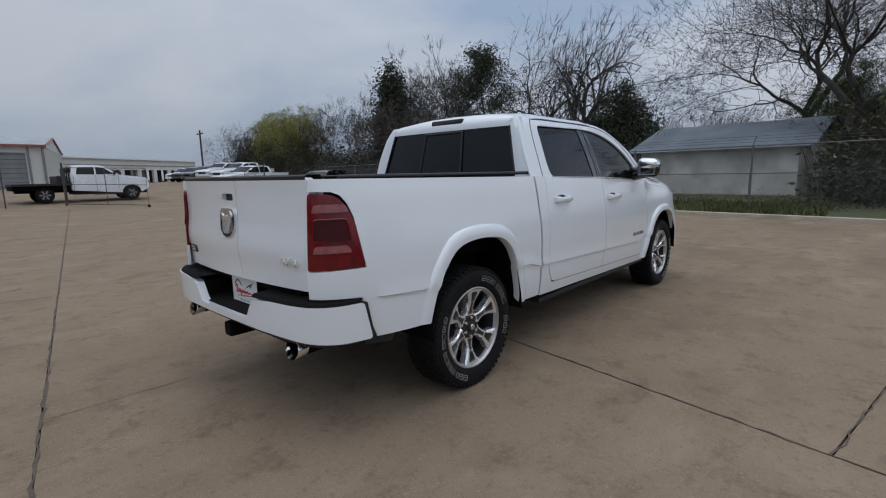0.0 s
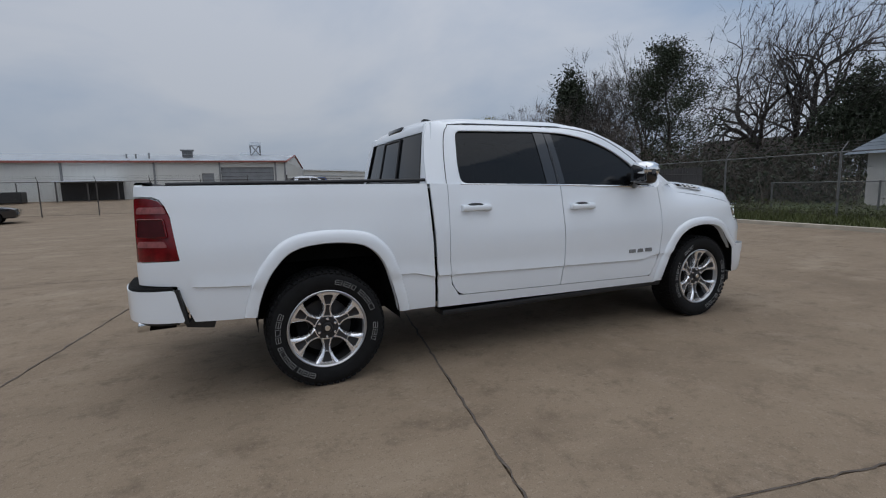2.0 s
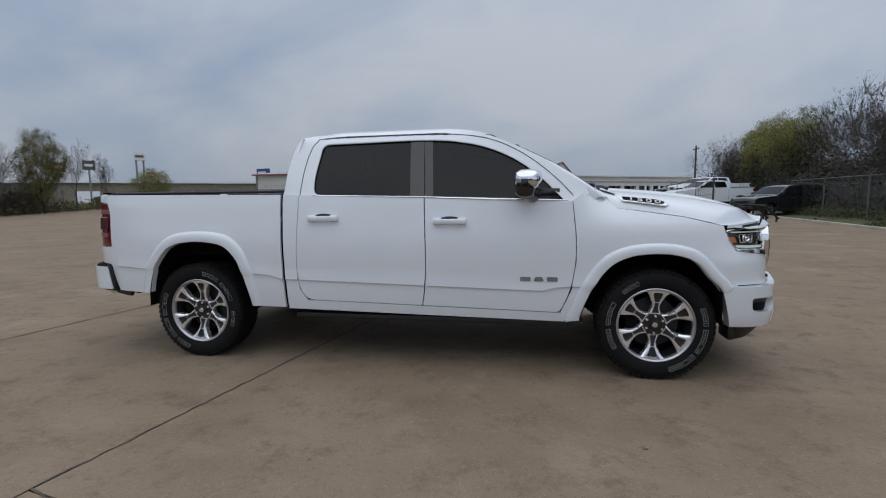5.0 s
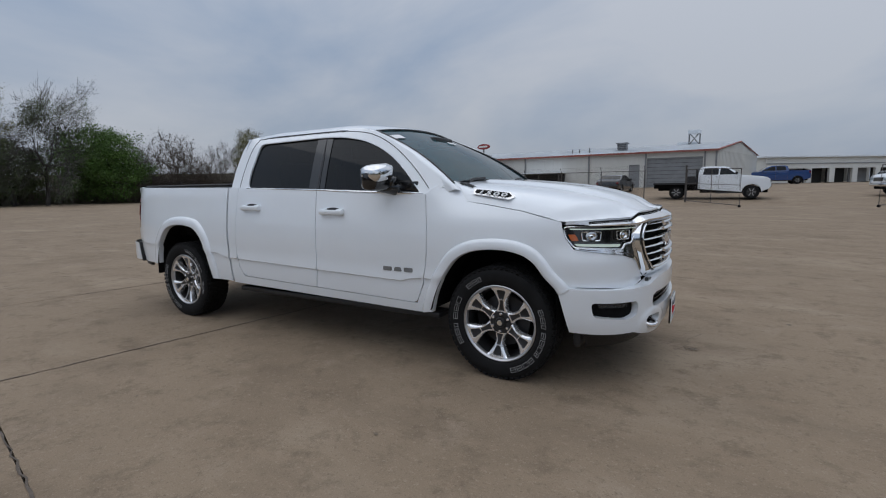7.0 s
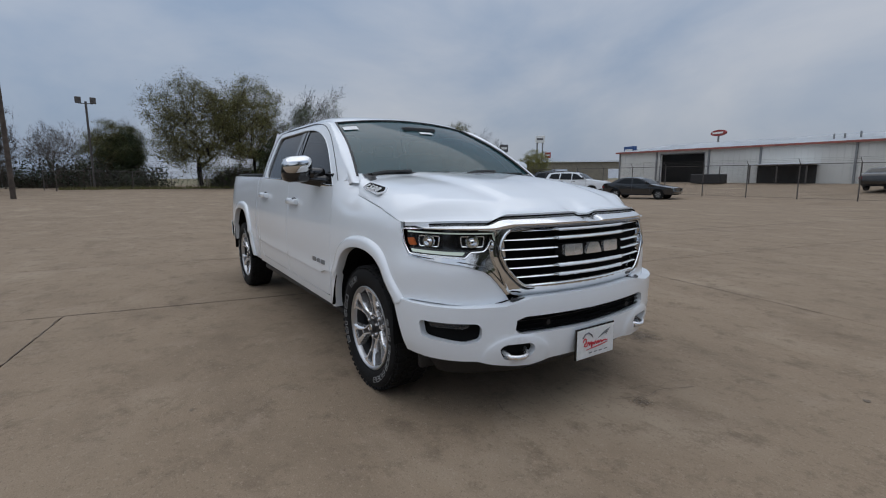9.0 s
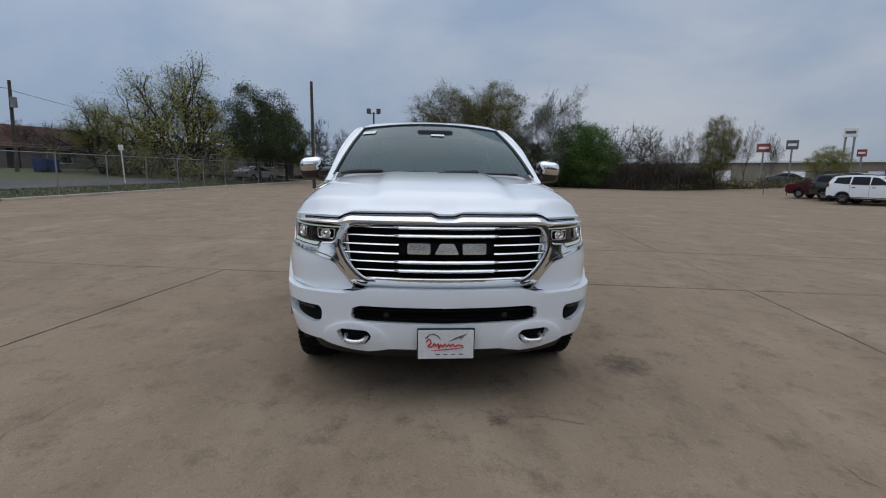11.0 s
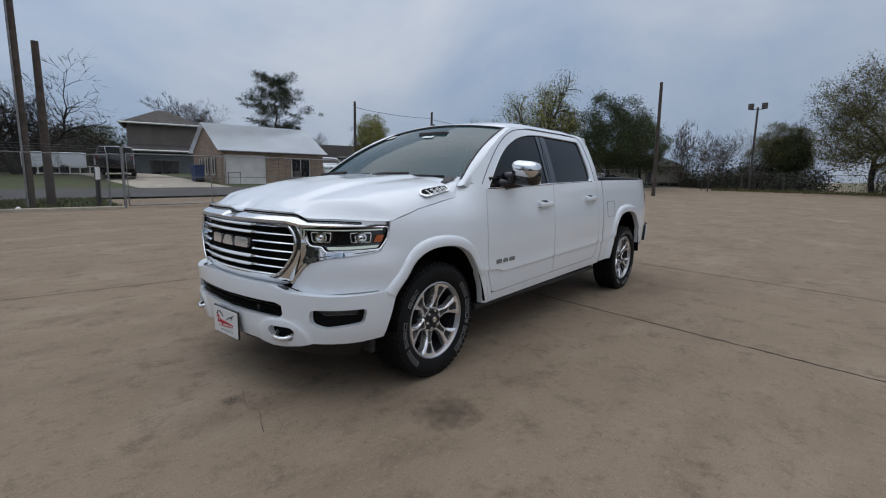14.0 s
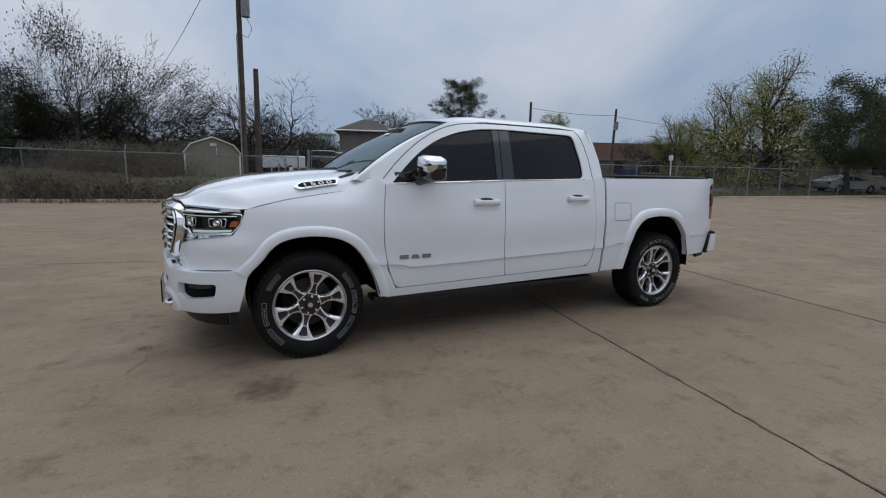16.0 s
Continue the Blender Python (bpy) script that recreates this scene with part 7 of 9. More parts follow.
for a, b in wires_:
    a, b = Vector(a), Vector(b)
    pts = [a.lerp(b, t) - Vector((0, 0, 4 * t * (1 - t) * 0.02 * (a - b).length)) for t in np.linspace(0, 1, 12)]
    tagged(part("power_line", tube(pts, 0.016, 4), "trim"), "thin black overhead power line", "cable")
lp = empty("flood_light")
tagged(lp, "flood light mast with two lamps behind the trees", "lamp post")
part("mast", tube([(-55.5, -4.6, 0), (-55.5, -4.6, 9.0)], 0.10, 8), "rust_post", lp, smooth=60)
for k in (-0.6, 0.6):
    part("lamp_head", box((-55.4, -4.6 + k, 9.1), (0.35, 0.5, 0.6), bevel=0.05), "rust_post", lp)
part("arm", tube([(-55.5, -5.2, 8.8), (-55.5, -4.0, 8.8)], 0.04, 6), "rust_post", lp)


def pole_sign(x, y, top, w, h, mat, label, twin=False, band="card", round_=False, turn=0):
    s = empty("roadside_sign")
    tagged(s, label, "sign")
    m = pose(x, y, 0, 0, 0, turn)
    for k in ((-w * 0.3, w * 0.3) if twin else (0,)):
        part("pole", tube([m @ Vector((k, 0, 0)), m @ Vector((k, 0, top - h * 0.6))], 0.16, 6), "galv", s)
    if round_:
        bm = bmesh.new()
        add_prism(bm, [(w / 2 * math.cos(a), h / 2 * math.sin(a)) for a in np.linspace(0, math.tau, 25)[:-1]], 0.4, lambda u, v, q: m @ Vector((u, q - 0.2, top - h / 2 + v)))
        part("board", bm, mat, s)
    else:
        part("board", box((0, 0, top - h / 2), (w, 0.4, h), m, bevel=0.05), mat, s)
    part("band", box((0, -0.22, top - h / 2), (w * 0.7, 0.06, h * 0.28), m), band, s)
    part("band", box((0, 0.22, top - h / 2), (w * 0.7, 0.06, h * 0.28), m), band, s)
    return s


pole_sign(-40.2, 87.4, 9.9, 3.4, 1.1, "sign_red", "distant oval red sign on a pole", round_=True, turn=-20)
pole_sign(-29.5, 46.5, 4.95, 1.9, 0.9, "sign_blue", "blue sign board on a pole by the workshop", turn=-20)
pole_sign(-70.0, 72.8, 10.4, 1.9, 1.5, "card", "tall square sign on twin poles", twin=True, band="ink_grey", turn=45)
pole_sign(-75.1, 67.1, 8.6, 1.8, 1.6, "ink_grey", "dark square roadside sign", turn=50)
pole_sign(-80.1, 65.7, 8.3, 2.2, 1.6, "sign_red", "faded red roadside sign", turn=52)
pole_sign(-70.9, 76.2, 7.0, 1.3, 1.2, "sign_red", "small roadside sign on a pole", turn=40)

# ---- parked vehicles ----
car_wheel = None


CARS = {
    "suv": (4.88, 1.95, 0.36, [(2.40, 0.40), (2.47, 0.55), (2.45, 0.82), (2.37, 1.00), (2.20, 1.06), (1.25, 1.15), (1.05, 1.18), (0.30, 1.66), (0.0, 1.73), (-0.6, 1.77), (-1.6, 1.75), (-2.05, 1.70), (-2.27, 1.40), (-2.36, 1.15), (-2.43, 0.85), (-2.40, 0.45)], 6, 1.16,
            [[(0.82, 1.21), (0.24, 1.61), (-0.10, 1.66), (-0.12, 1.18)], [(-0.18, 1.18), (-0.18, 1.66), (-1.05, 1.67), (-1.10, 1.20)], [(-1.18, 1.21), (-1.14, 1.66), (-1.86, 1.62), (-2.03, 1.27)]], (1.45, -1.47), (-0.15, -1.14, 1.0)),
    "sedan": (4.70, 1.80, 0.32, [(2.28, 0.34), (2.36, 0.50), (2.33, 0.66), (2.18, 0.76), (1.15, 0.92), (0.98, 0.95), (0.25, 1.33), (-0.1, 1.40), (-0.75, 1.40), (-1.15, 1.33), (-1.72, 1.05), (-2.22, 1.00), (-2.33, 0.90), (-2.37, 0.52), (-2.30, 0.38)], 5, 0.93,
              [[(0.80, 0.99), (0.20, 1.29), (-0.25, 1.33), (-0.25, 0.97)], [(-0.32, 0.97), (-0.32, 1.33), (-0.85, 1.32), (-1.42, 1.03)]], (1.42, -1.38), (-0.28, -1.15, 0.9)),
    "pickup": (5.85, 2.00, 0.40, [(2.86, 0.52), (2.94, 0.64), (2.94, 0.97), (2.87, 1.15), (2.70, 1.21), (1.55, 1.35), (1.34, 1.38), (0.62, 1.85), (0.36, 1.92), (-0.6, 1.93), (-0.92, 1.88), (-1.05, 1.44), (-1.07, 1.40), (-2.86, 1.40), (-2.93, 1.37), (-2.93, 0.66), (-2.88, 0.58)], 6, 1.37,
               [[(1.06, 1.43), (0.53, 1.80), (0.14, 1.84), (0.13, 1.41)], [(0.05, 1.41), (0.06, 1.84), (-0.70, 1.83), (-0.82, 1.43)]], (1.86, -1.82), (1.25, 0.09, -0.95)),
    "flatbed": (6.30, 2.02, 0.42, [(3.06, 0.60), (3.15, 0.78), (3.14, 1.08), (3.06, 1.25), (2.88, 1.31), (1.84, 1.44), (1.64, 1.47), (0.96, 1.95), (0.70, 2.02), (-0.25, 2.04), (-0.58, 1.98), (-0.70, 1.55), (-0.72, 0.64)], 6, 1.46,
                [[(1.36, 1.52), (0.86, 1.89), (0.50, 1.93), (0.48, 1.50)], [(0.40, 1.50), (0.41, 1.93), (-0.36, 1.92), (-0.46, 1.52)]], (2.18, -1.92), (1.55, 0.44, -0.60)),
}


def vehicle(name, label, x, y, turn, kind, paint, category="car"):
    """A parked vehicle with its nose along local +x: pressed sides with wheel openings, and a skin drawn over nose, hood, glass and roof."""
    global car_wheel
    v = empty(name, pose(x, y, gz(x, y), 0, 0, turn))
    tagged(v, label, category)
    length, width, wr, prof, cowl, belt, windows, axles, gaps = CARS[kind]
    hw = width / 2
    ends = (max(p[0] for p in prof), min(p[0] for p in prof))
    mid, half = sum(ends) / 2, (ends[0] - ends[1]) / 2

    def yh(u, z):
        k = max(0.0, abs(u - mid) / half - 0.80) / 0.20
        return hw * (1 - 0.11 * k * k) - 0.30 * max(0.0, z - belt) - 0.05 * max(0.0, 0.75 - z) - 0.10 * max(0.0, z - belt + 0.25) * (z < belt)

    line = rounded(prof, 0.09, 3)
    # skin over the top
    bm = bmesh.new()
    rows = []
    for u, z in line:
        e = yh(u, z)
        rows.append([(u - 0.05 * f * f * (u > ends[0] - 0.3) + 0.04 * f * f * (u < ends[1] + 0.2), e * f, z + (0.03 * (1 - f * f) if z > belt - 0.25 else 0.0) - 0.012 * abs(f) ** 8) for f in (-1, -0.96, -0.85, -0.5, 0, 0.5, 0.85, 0.96, 1)])
    add_grid(bm, rows)
    bmesh.ops.recalc_face_normals(bm, faces=bm.faces)
    body = part("body", bm, paint, v, smooth=35)
    # sides with the wheel openings
    sill = wr + 0.02
    foot = []
    for ax in sorted(axles):
        if not ends[1] < ax < ends[0]:
            continue
        ra = wr * 1.20
        foot += [(ax - ra * math.cos(a), wr + ra * math.sin(a)) for a in np.linspace(0.06, math.pi - 0.06, 13)]
    low = [(line[-1][0], line[-1][1])] + foot + [(line[0][0], line[0][1])]
    ring = line + low[1:-1]
    for s in (-1, 1):
        panel("side_panel", ring, lambda u, z, w, s=s: Vector((u, s * (yh(u, z) + w), z - 0.012)), paint, body, step=0.16, lip=0.05, smooth=35)
        for q in windows:
            panel("side_window", rounded(q, 0.04, 2), lambda u, z, w, s=s: Vector((u, s * (yh(u, z) + w + 0.006), z)), "tint", body, step=0.3, lip=0.01)
        for g in gaps:
            part("door_gap", tube([(g, s * (yh(g, z) + 0.001), z) for z in np.linspace(sill + 0.12, belt, 7)], 0.007, 4), "seam", body)
        for g in gaps[:-1]:
            part("door_handle", box((g - 0.16 if kind != "suv" else g + 0.20, s * (yh(g, belt - 0.14) + 0.02), belt - 0.13), (0.20, 0.03, 0.035), bevel=0.01), "trim" if kind == "suv" else paint, body)
        part("sill", box((mid, s * (hw - 0.10), sill - 0.04), (axles[0] - max(axles[1], ends[1]) - 2.5 * wr, 0.14, 0.10), bevel=0.02), "trim", v)
        part("mirror", box((prof[cowl][0] - 0.28, s * (hw + 0.06), belt + 0.12), (0.13, 0.22, 0.17), bevel=0.04), "trim", v, smooth=40)
        part("headlamp", box((ends[0] - 0.10, s * hw * 0.72, prof[2][1] - 0.02), (0.22, hw * 0.40, 0.15), bevel=0.03), "lens", v)
        if kind != "flatbed":
            part("tail_lamp", box((ends[1] + 0.10, s * (hw * 0.88 - 0.03), belt - (0.16 if kind != "suv" else 0.02)), (0.16, 0.18, 0.22 if kind != "sedan" else 0.14), bevel=0.03), "red_lens", v)
    # windscreen and rear glass
    roof_i = cowl + 1
    pairs = [(prof[cowl], prof[roof_i], "windscreen")]
    if kind == "suv":
        pairs.append((prof[13], prof[11], "rear_glass"))
    elif kind == "sedan":
        pairs.append((prof[10], prof[9], "rear_glass"))
    else:
        pairs.append((prof[11], prof[10], "rear_glass"))
    for (u0, z0), (u1, z1), nm in pairs:
        out = Vector((z1 - z0, 0, -(u1 - u0))).normalized()
        out = out if (out.z > 0.05 or out.x < 0 and nm == "rear_glass") else -out
        bm = bmesh.new()
        add_grid(bm, [[Vector((u0 + (u1 - u0) * t, f * (yh(u0 + (u1 - u0) * t, z0 + (z1 - z0) * t) - 0.07), z0 + (z1 - z0) * t + 0.03 * (1 - f * f))) + out * 0.016 for f in (-1, -0.5, 0, 0.5, 1)] for t in (0.10, 0.5, 0.93)])
        part(nm, bm, "tint", body, smooth=60)
    part("underbody", box((mid, 0, wr + 0.14), ((ends[0] - ends[1]) * 0.93, width * 0.80, 0.34)), "under", v)
    if car_wheel is None:
        car_wheel = empty("wheel")
        part("tyre", lathe([(0.25, 0.10), (0.33, 0.11), (0.385, 0.09), (0.40, 0.06), (0.40, -0.10), (0.30, -0.12)], 28), "rubber", car_wheel, smooth=40)
        part("rim", lathe([(0.001, 0.080), (0.05, 0.082), (0.06, 0.06), (0.22, 0.055), (0.245, 0.088), (0.255, 0.10)], 24), "alloy_dark", car_wheel, smooth=30)
        for k in range(6):
            sp = part("spoke", box((0.15, 0.072, 0), (0.19, 0.02, 0.045)), "silver_paint", car_wheel)
            sp.matrix_basis = Matrix.Rotation(math.tau * k / 6, 4, 'Y')
    for ax in axles:
        for s in (-1, 1):
            m = pose(ax, s * (hw - 0.12), wr) @ (Matrix.Identity(4) if s > 0 else Matrix.Rotation(math.pi, 4, 'Z')) @ Matrix.Scale(wr / 0.40, 4)
            w = copy_thing(car_wheel, m)
            w.parent = v
    nose = ends[0]
    part("bumper", box((nose - 0.10, 0, prof[1][1] - 0.02), (0.26, width * 0.90, 0.20), bevel=0.06), "chrome" if kind in ("pickup", "flatbed") else paint, v, smooth=40)
    part("grille", box((nose - 0.06, 0, prof[2][1] - 0.04), (0.14, hw * 0.95, 0.22), bevel=0.02), "gloss_black", v)
    if kind == "flatbed":
        part("bed", box((-2.0, 0, 0.98), (2.55, 2.3, 0.12)), "trim", v)
        part("bed_skirt", box((-2.0, 0, 0.80), (2.5, 2.0, 0.24)), "under", v)
        part("frame_rail", box((-1.6, 0, 0.62), (2.9, 0.8, 0.18)), "under", v)
        hb = part("headboard", box((-0.80, 0, 1.10), (0.06, 2.1, 0.12)), "trim", v)
        for yy in (-1.0, -0.5, 0.0, 0.5, 1.0):
            part("upright", box((-0.80, yy, 1.45), (0.05, 0.05, 0.75)), "trim", hb)
        part("top_rail", box((-0.80, 0, 1.84), (0.06, 2.1, 0.06)), "trim", hb)
        part("storage_box", box((-1.12, 0, 1.24), (0.45, 2.0, 0.40), bevel=0.02), "trim", v)
    if kind == "pickup":
        part("bed_floor", box((-1.98, 0, 1.44), (1.68, width * 0.80, 0.02)), "under", v)
    if kind == "suv":
        for s in (-1, 1):
            part("roof_rail", tube([(0.1, s * hw * 0.70, 1.76), (-0.2, s * hw * 0.70, 1.81), (-1.7, s * hw * 0.70, 1.80), (-1.95, s * hw * 0.70, 1.74)], 0.022, 5), "trim", v)
        part("sill_cladding", box((-0.02, 0, 0.44), (length * 0.93, width * 0.985, 0.13), bevel=0.03), "trim", v)
    return v


def poly_area(p):
    return sum(a[0] * b[1] - b[0] * a[1] for a, b in zip(p, p[1:] + p[:1])) / 2


vehicle("flatbed_truck", "white crew-cab work truck with a black flatbed", 2.5, 31.4, 0, "flatbed", "paint", "truck")
vehicle("parked_coupe", "black older coupe parked on the lot", -14.6, 26.6, 12, "sedan", "black_paint")
vehicle("parked_sedan", "black sedan parked before the workshop", -4.3, 36.6, 84, "sedan", "black_paint")
vehicle("parked_suv", "white sport utility vehicle parked on the lot", -21.4, 28.2, 22, "suv", "paint")
vehicle("parked_suv", "black sport utility vehicle parked on the lot", -24.3, 29.6, 22, "suv", "black_paint")
vehicle("parked_sedan", "dark red sedan parked at the lot edge", -27.4, 30.3, 22, "sedan", "deep_red")
vehicle("parked_pickup", "blue pickup truck before the service bays", 7.8, 57.0, 188, "pickup", "blue_paint", "pickup truck")
vehicle("parked_pickup", "white pickup truck in a row of cars", 13.8, 33.4, 192, "pickup", "paint", "pickup truck")
vehicle("parked_suv", "dark sport utility vehicle beside black trestles", 15.2, 26.2, 200, "suv", "black_paint")
vehicle("parked_pickup", "white pickup truck in a row of cars", 16.5, 40.5, 195, "pickup", "paint", "pickup truck")
vehicle("parked_pickup", "white pickup truck in a row of cars", 17.5, 46.5, 200, "pickup", "paint", "pickup truck")
vehicle("parked_suv", "dark green sport utility vehicle by the bays", 18.2, 53.5, 200, "suv", "olive_paint")
vehicle("parked_suv", "dark sport utility vehicle by the bays", 19.0, 59.0, 205, "suv", "black_paint")
vehicle("parked_suv", "white van by the service bays", 20.0, 64.0, 205, "suv", "paint", "van")
vehicle("parked_pickup", "dark pickup truck on the street", -38.0, -24.9, 192, "pickup", "olive_paint", "pickup truck")
vehicle("parked_sedan", "silver sedan on the street verge", -44.5, -15.8, 160, "sedan", "silver_paint")
vehicle("parked_suv", "white sport utility vehicle in a drive", -20.5, -30.5, 70, "suv", "paint")
vehicle("parked_pickup", "dark pickup truck in the house drive", -5.8, -32.3, 252, "pickup", "black_paint", "pickup truck")
for k, (x, y) in enumerate(((-33, 40), (-37, 42.5), (-41, 45), (-46, 43))):
    vehicle("parked_sedan", "distant parked car beyond the lot", x, y, 30 + 10 * k, "sedan", ("silver_paint", "black_paint", "paint", "olive_paint")[k])
for o in [*car_wheel.children_recursive, car_wheel]:
    bpy.data.objects.remove(o)

# wheeled bins, trestles, trailer, mail posts
for x, y, mt in ((-8.8, -27.8, "bin_blue"), (-11.0, -38.8, "trim"), (-11.5, -38.6, "trim"), (-27.3, -31.0, "bin_blue"), (-32.6, -27.8, "bin_blue"), (-33.5, -27.5, "bin_blue"), (-9.3, -36.0, "trim")):
    b = empty("wheeled_bin", pose(x, y, gz(x, y) + 0.06))
    tagged(b, "blue wheeled refuse bin" if mt == "bin_blue" else "dark wheeled refuse bin", "bin")
    bm = box((0, 0, 0.5), (0.6, 0.7, 0.95), bevel=0.04)
    for q in bm.verts:
        if q.co.z < 0.5:
            q.co.x *= 0.82
            q.co.y *= 0.82
    part("body", bm, mt, b)
    part("lid", box((0, 0, 1.01), (0.64, 0.76, 0.07), bevel=0.02), mt, b)
    part("wheel", tube([(-0.25, 0.3, 0.12), (0.25, 0.3, 0.12)], 0.11, 10), "rubber", b)
for k, (x, y) in enumerate(((9.6, 20.2), (11.4, 20.0))):
    t = empty("ramp_trestle", pose(x, y, 0, 0, 0, 12 + 6 * k))
    tagged(t, "black steel service ramp on the concrete", "ramp")
    for yy in (-0.3, 0.3):
        part("rail", tube([(-0.9, yy, 0.85), (0.2, yy, 0.75), (0.9, yy, 0.15)], 0.05, 5), "trim", t)
        for xx in (-0.8, 0.1, 0.8):
            part("leg", tube([(xx, yy, 0), (xx, yy, 0.8 if xx < 0.5 else 0.25)], 0.04, 5), "trim", t)
    for j in range(5):
        part("tread", box((-0.8 + j * 0.35, 0, 0.80 - max(0, j - 3) * 0.2), (0.12, 0.6, 0.04)), "trim", t)
tr = empty("box_trailer", pose(-3.4, -36.0, gz(-3.4, -36), 0, 0, 170))
tagged(tr, "white box trailer behind the fence", "trailer")
part("box", box((0, 0, 0.95), (3.2, 1.9, 0.95), bevel=0.05), "paint", tr)
for xx in (-0.4, 0.4):
    part("wheel", tube([(xx, -1.0, 0.33), (xx, 1.0, 0.33)], 0.33, 14), "rubber", tr)
part("drawbar", tube([(1.7, 0, 0.45), (2.9, 0, 0.45)], 0.05, 6), "trim", tr)
rk = empty("plank_rack", pose(-3.6, -33.4, gz(-3.6, -33.4), 0, 0, 170))
tagged(rk, "low white rail fence panel on the grass", "rail")
for j in range(7):
    part("upright", box((-1.5 + j * 0.5, 0, 0.4), (0.06, 0.06, 0.5)), "white_paint", rk)
for zz in (0.2, 0.65):
    part("rail", box((0, 0, zz), (3.2, 0.05, 0.06)), "white_paint", rk)
mp = empty("marker_post", pose(-1.0, -17.75, gz(-1, -17.75)))
tagged(mp, "black wooden post with a white box", "post")
part("post", box((0, 0, 0.75), (0.13, 0.13, 1.6), bevel=0.01), "trim", mp)
part("box", box((0.0, 0.1, 1.25), (0.14, 0.10, 0.45), bevel=0.01), "card", mp)
lpst = empty("leaning_post", pose(-27.0, -18.6, gz(-27, -18.6), 0, 4, 0))
tagged(lpst, "leaning pale post with a small head", "post")
part("post", tube([(0, 0, -0.1), (0, 0, 2.3)], 0.045, 6), "white_paint", lpst)
part("head", box((0, 0, 2.35), (0.25, 0.2, 0.35), bevel=0.03), "white_paint", lpst)
rock = empty("white_stone", pose(1.3, -17.55, gz(1.3, -17.55) + 0.06))
tagged(rock, "small white stone on the verge", "stone")
bm = bmesh.new()
bmesh.ops.create_icosphere(bm, subdivisions=2, radius=0.12)
for q in bm.verts:
    q.co *= 0.8 + 0.4 * noise.noise(q.co * 9)
part("stone", bm, "card", rock, smooth=30)
dm = empty("scrap_bin", pose(-17.6, 41.0, gz(-17.6, 41)))
tagged(dm, "dark low scrap bin by the workshop", "bin")
part("body", box((0, 0, 0.45), (2.6, 1.2, 0.8), bevel=0.05), "trim", dm)
part("frame", tube([(0.9, 0, 0.8), (0.9, 0, 1.5)], 0.04, 5), "rust_post", dm)

# ---- trees ----


class Mesher:
    def __init__(self):
        self.v, self.f = [], []

    def tube(self, a, b, ra, rb, sides):
        d = b - a
        if d.length < 1e-4:
            return
        d.normalize()
        u = d.cross(Vector((0.3, 0.2, 1)) if abs(d.z) < 0.9 else Vector((1, 0, 0))).normalized()
        w = d.cross(u)
        s = len(self.v)
        for p, r in ((a, ra), (b, rb)):
            for k in range(sides):
                t = math.tau * k / sides
                self.v.append(p + r * (math.cos(t) * u + math.sin(t) * w))
        for k in range(sides):
            j = (k + 1) % sides
            self.f.append((s + k, s + j, s + sides + j, s + sides + k))

    def blade(self, a, b, r):
        d = (b - a).normalized()
        u = d.cross(Vector((0.31, 0.52, 0.8))).normalized() * r
        s = len(self.v)
        self.v += [a - u, a + u, b]
        self.f.append((s, s + 1, s + 2))

    def leaf(self, p, size, rng):
        a = Vector((rng.gauss(0, 1), rng.gauss(0, 1), rng.gauss(0, 0.6))).normalized()
        b = a.cross(Vector((rng.gauss(0, 1), rng.gauss(0, 1), rng.gauss(0, 1)))).normalized()
        s = len(self.v)
        self.v += [p - a * size, p + b * size * 0.55, p + a * size, p - b * size * 0.55]
        self.f.append((s, s + 1, s + 2, s + 3))

    def mesh(self, name, mat):
        me = bpy.data.meshes.new(name)
        me.from_pydata([tuple(p) for p in self.v], [], self.f)
        me.materials.append(M[mat])
        return me


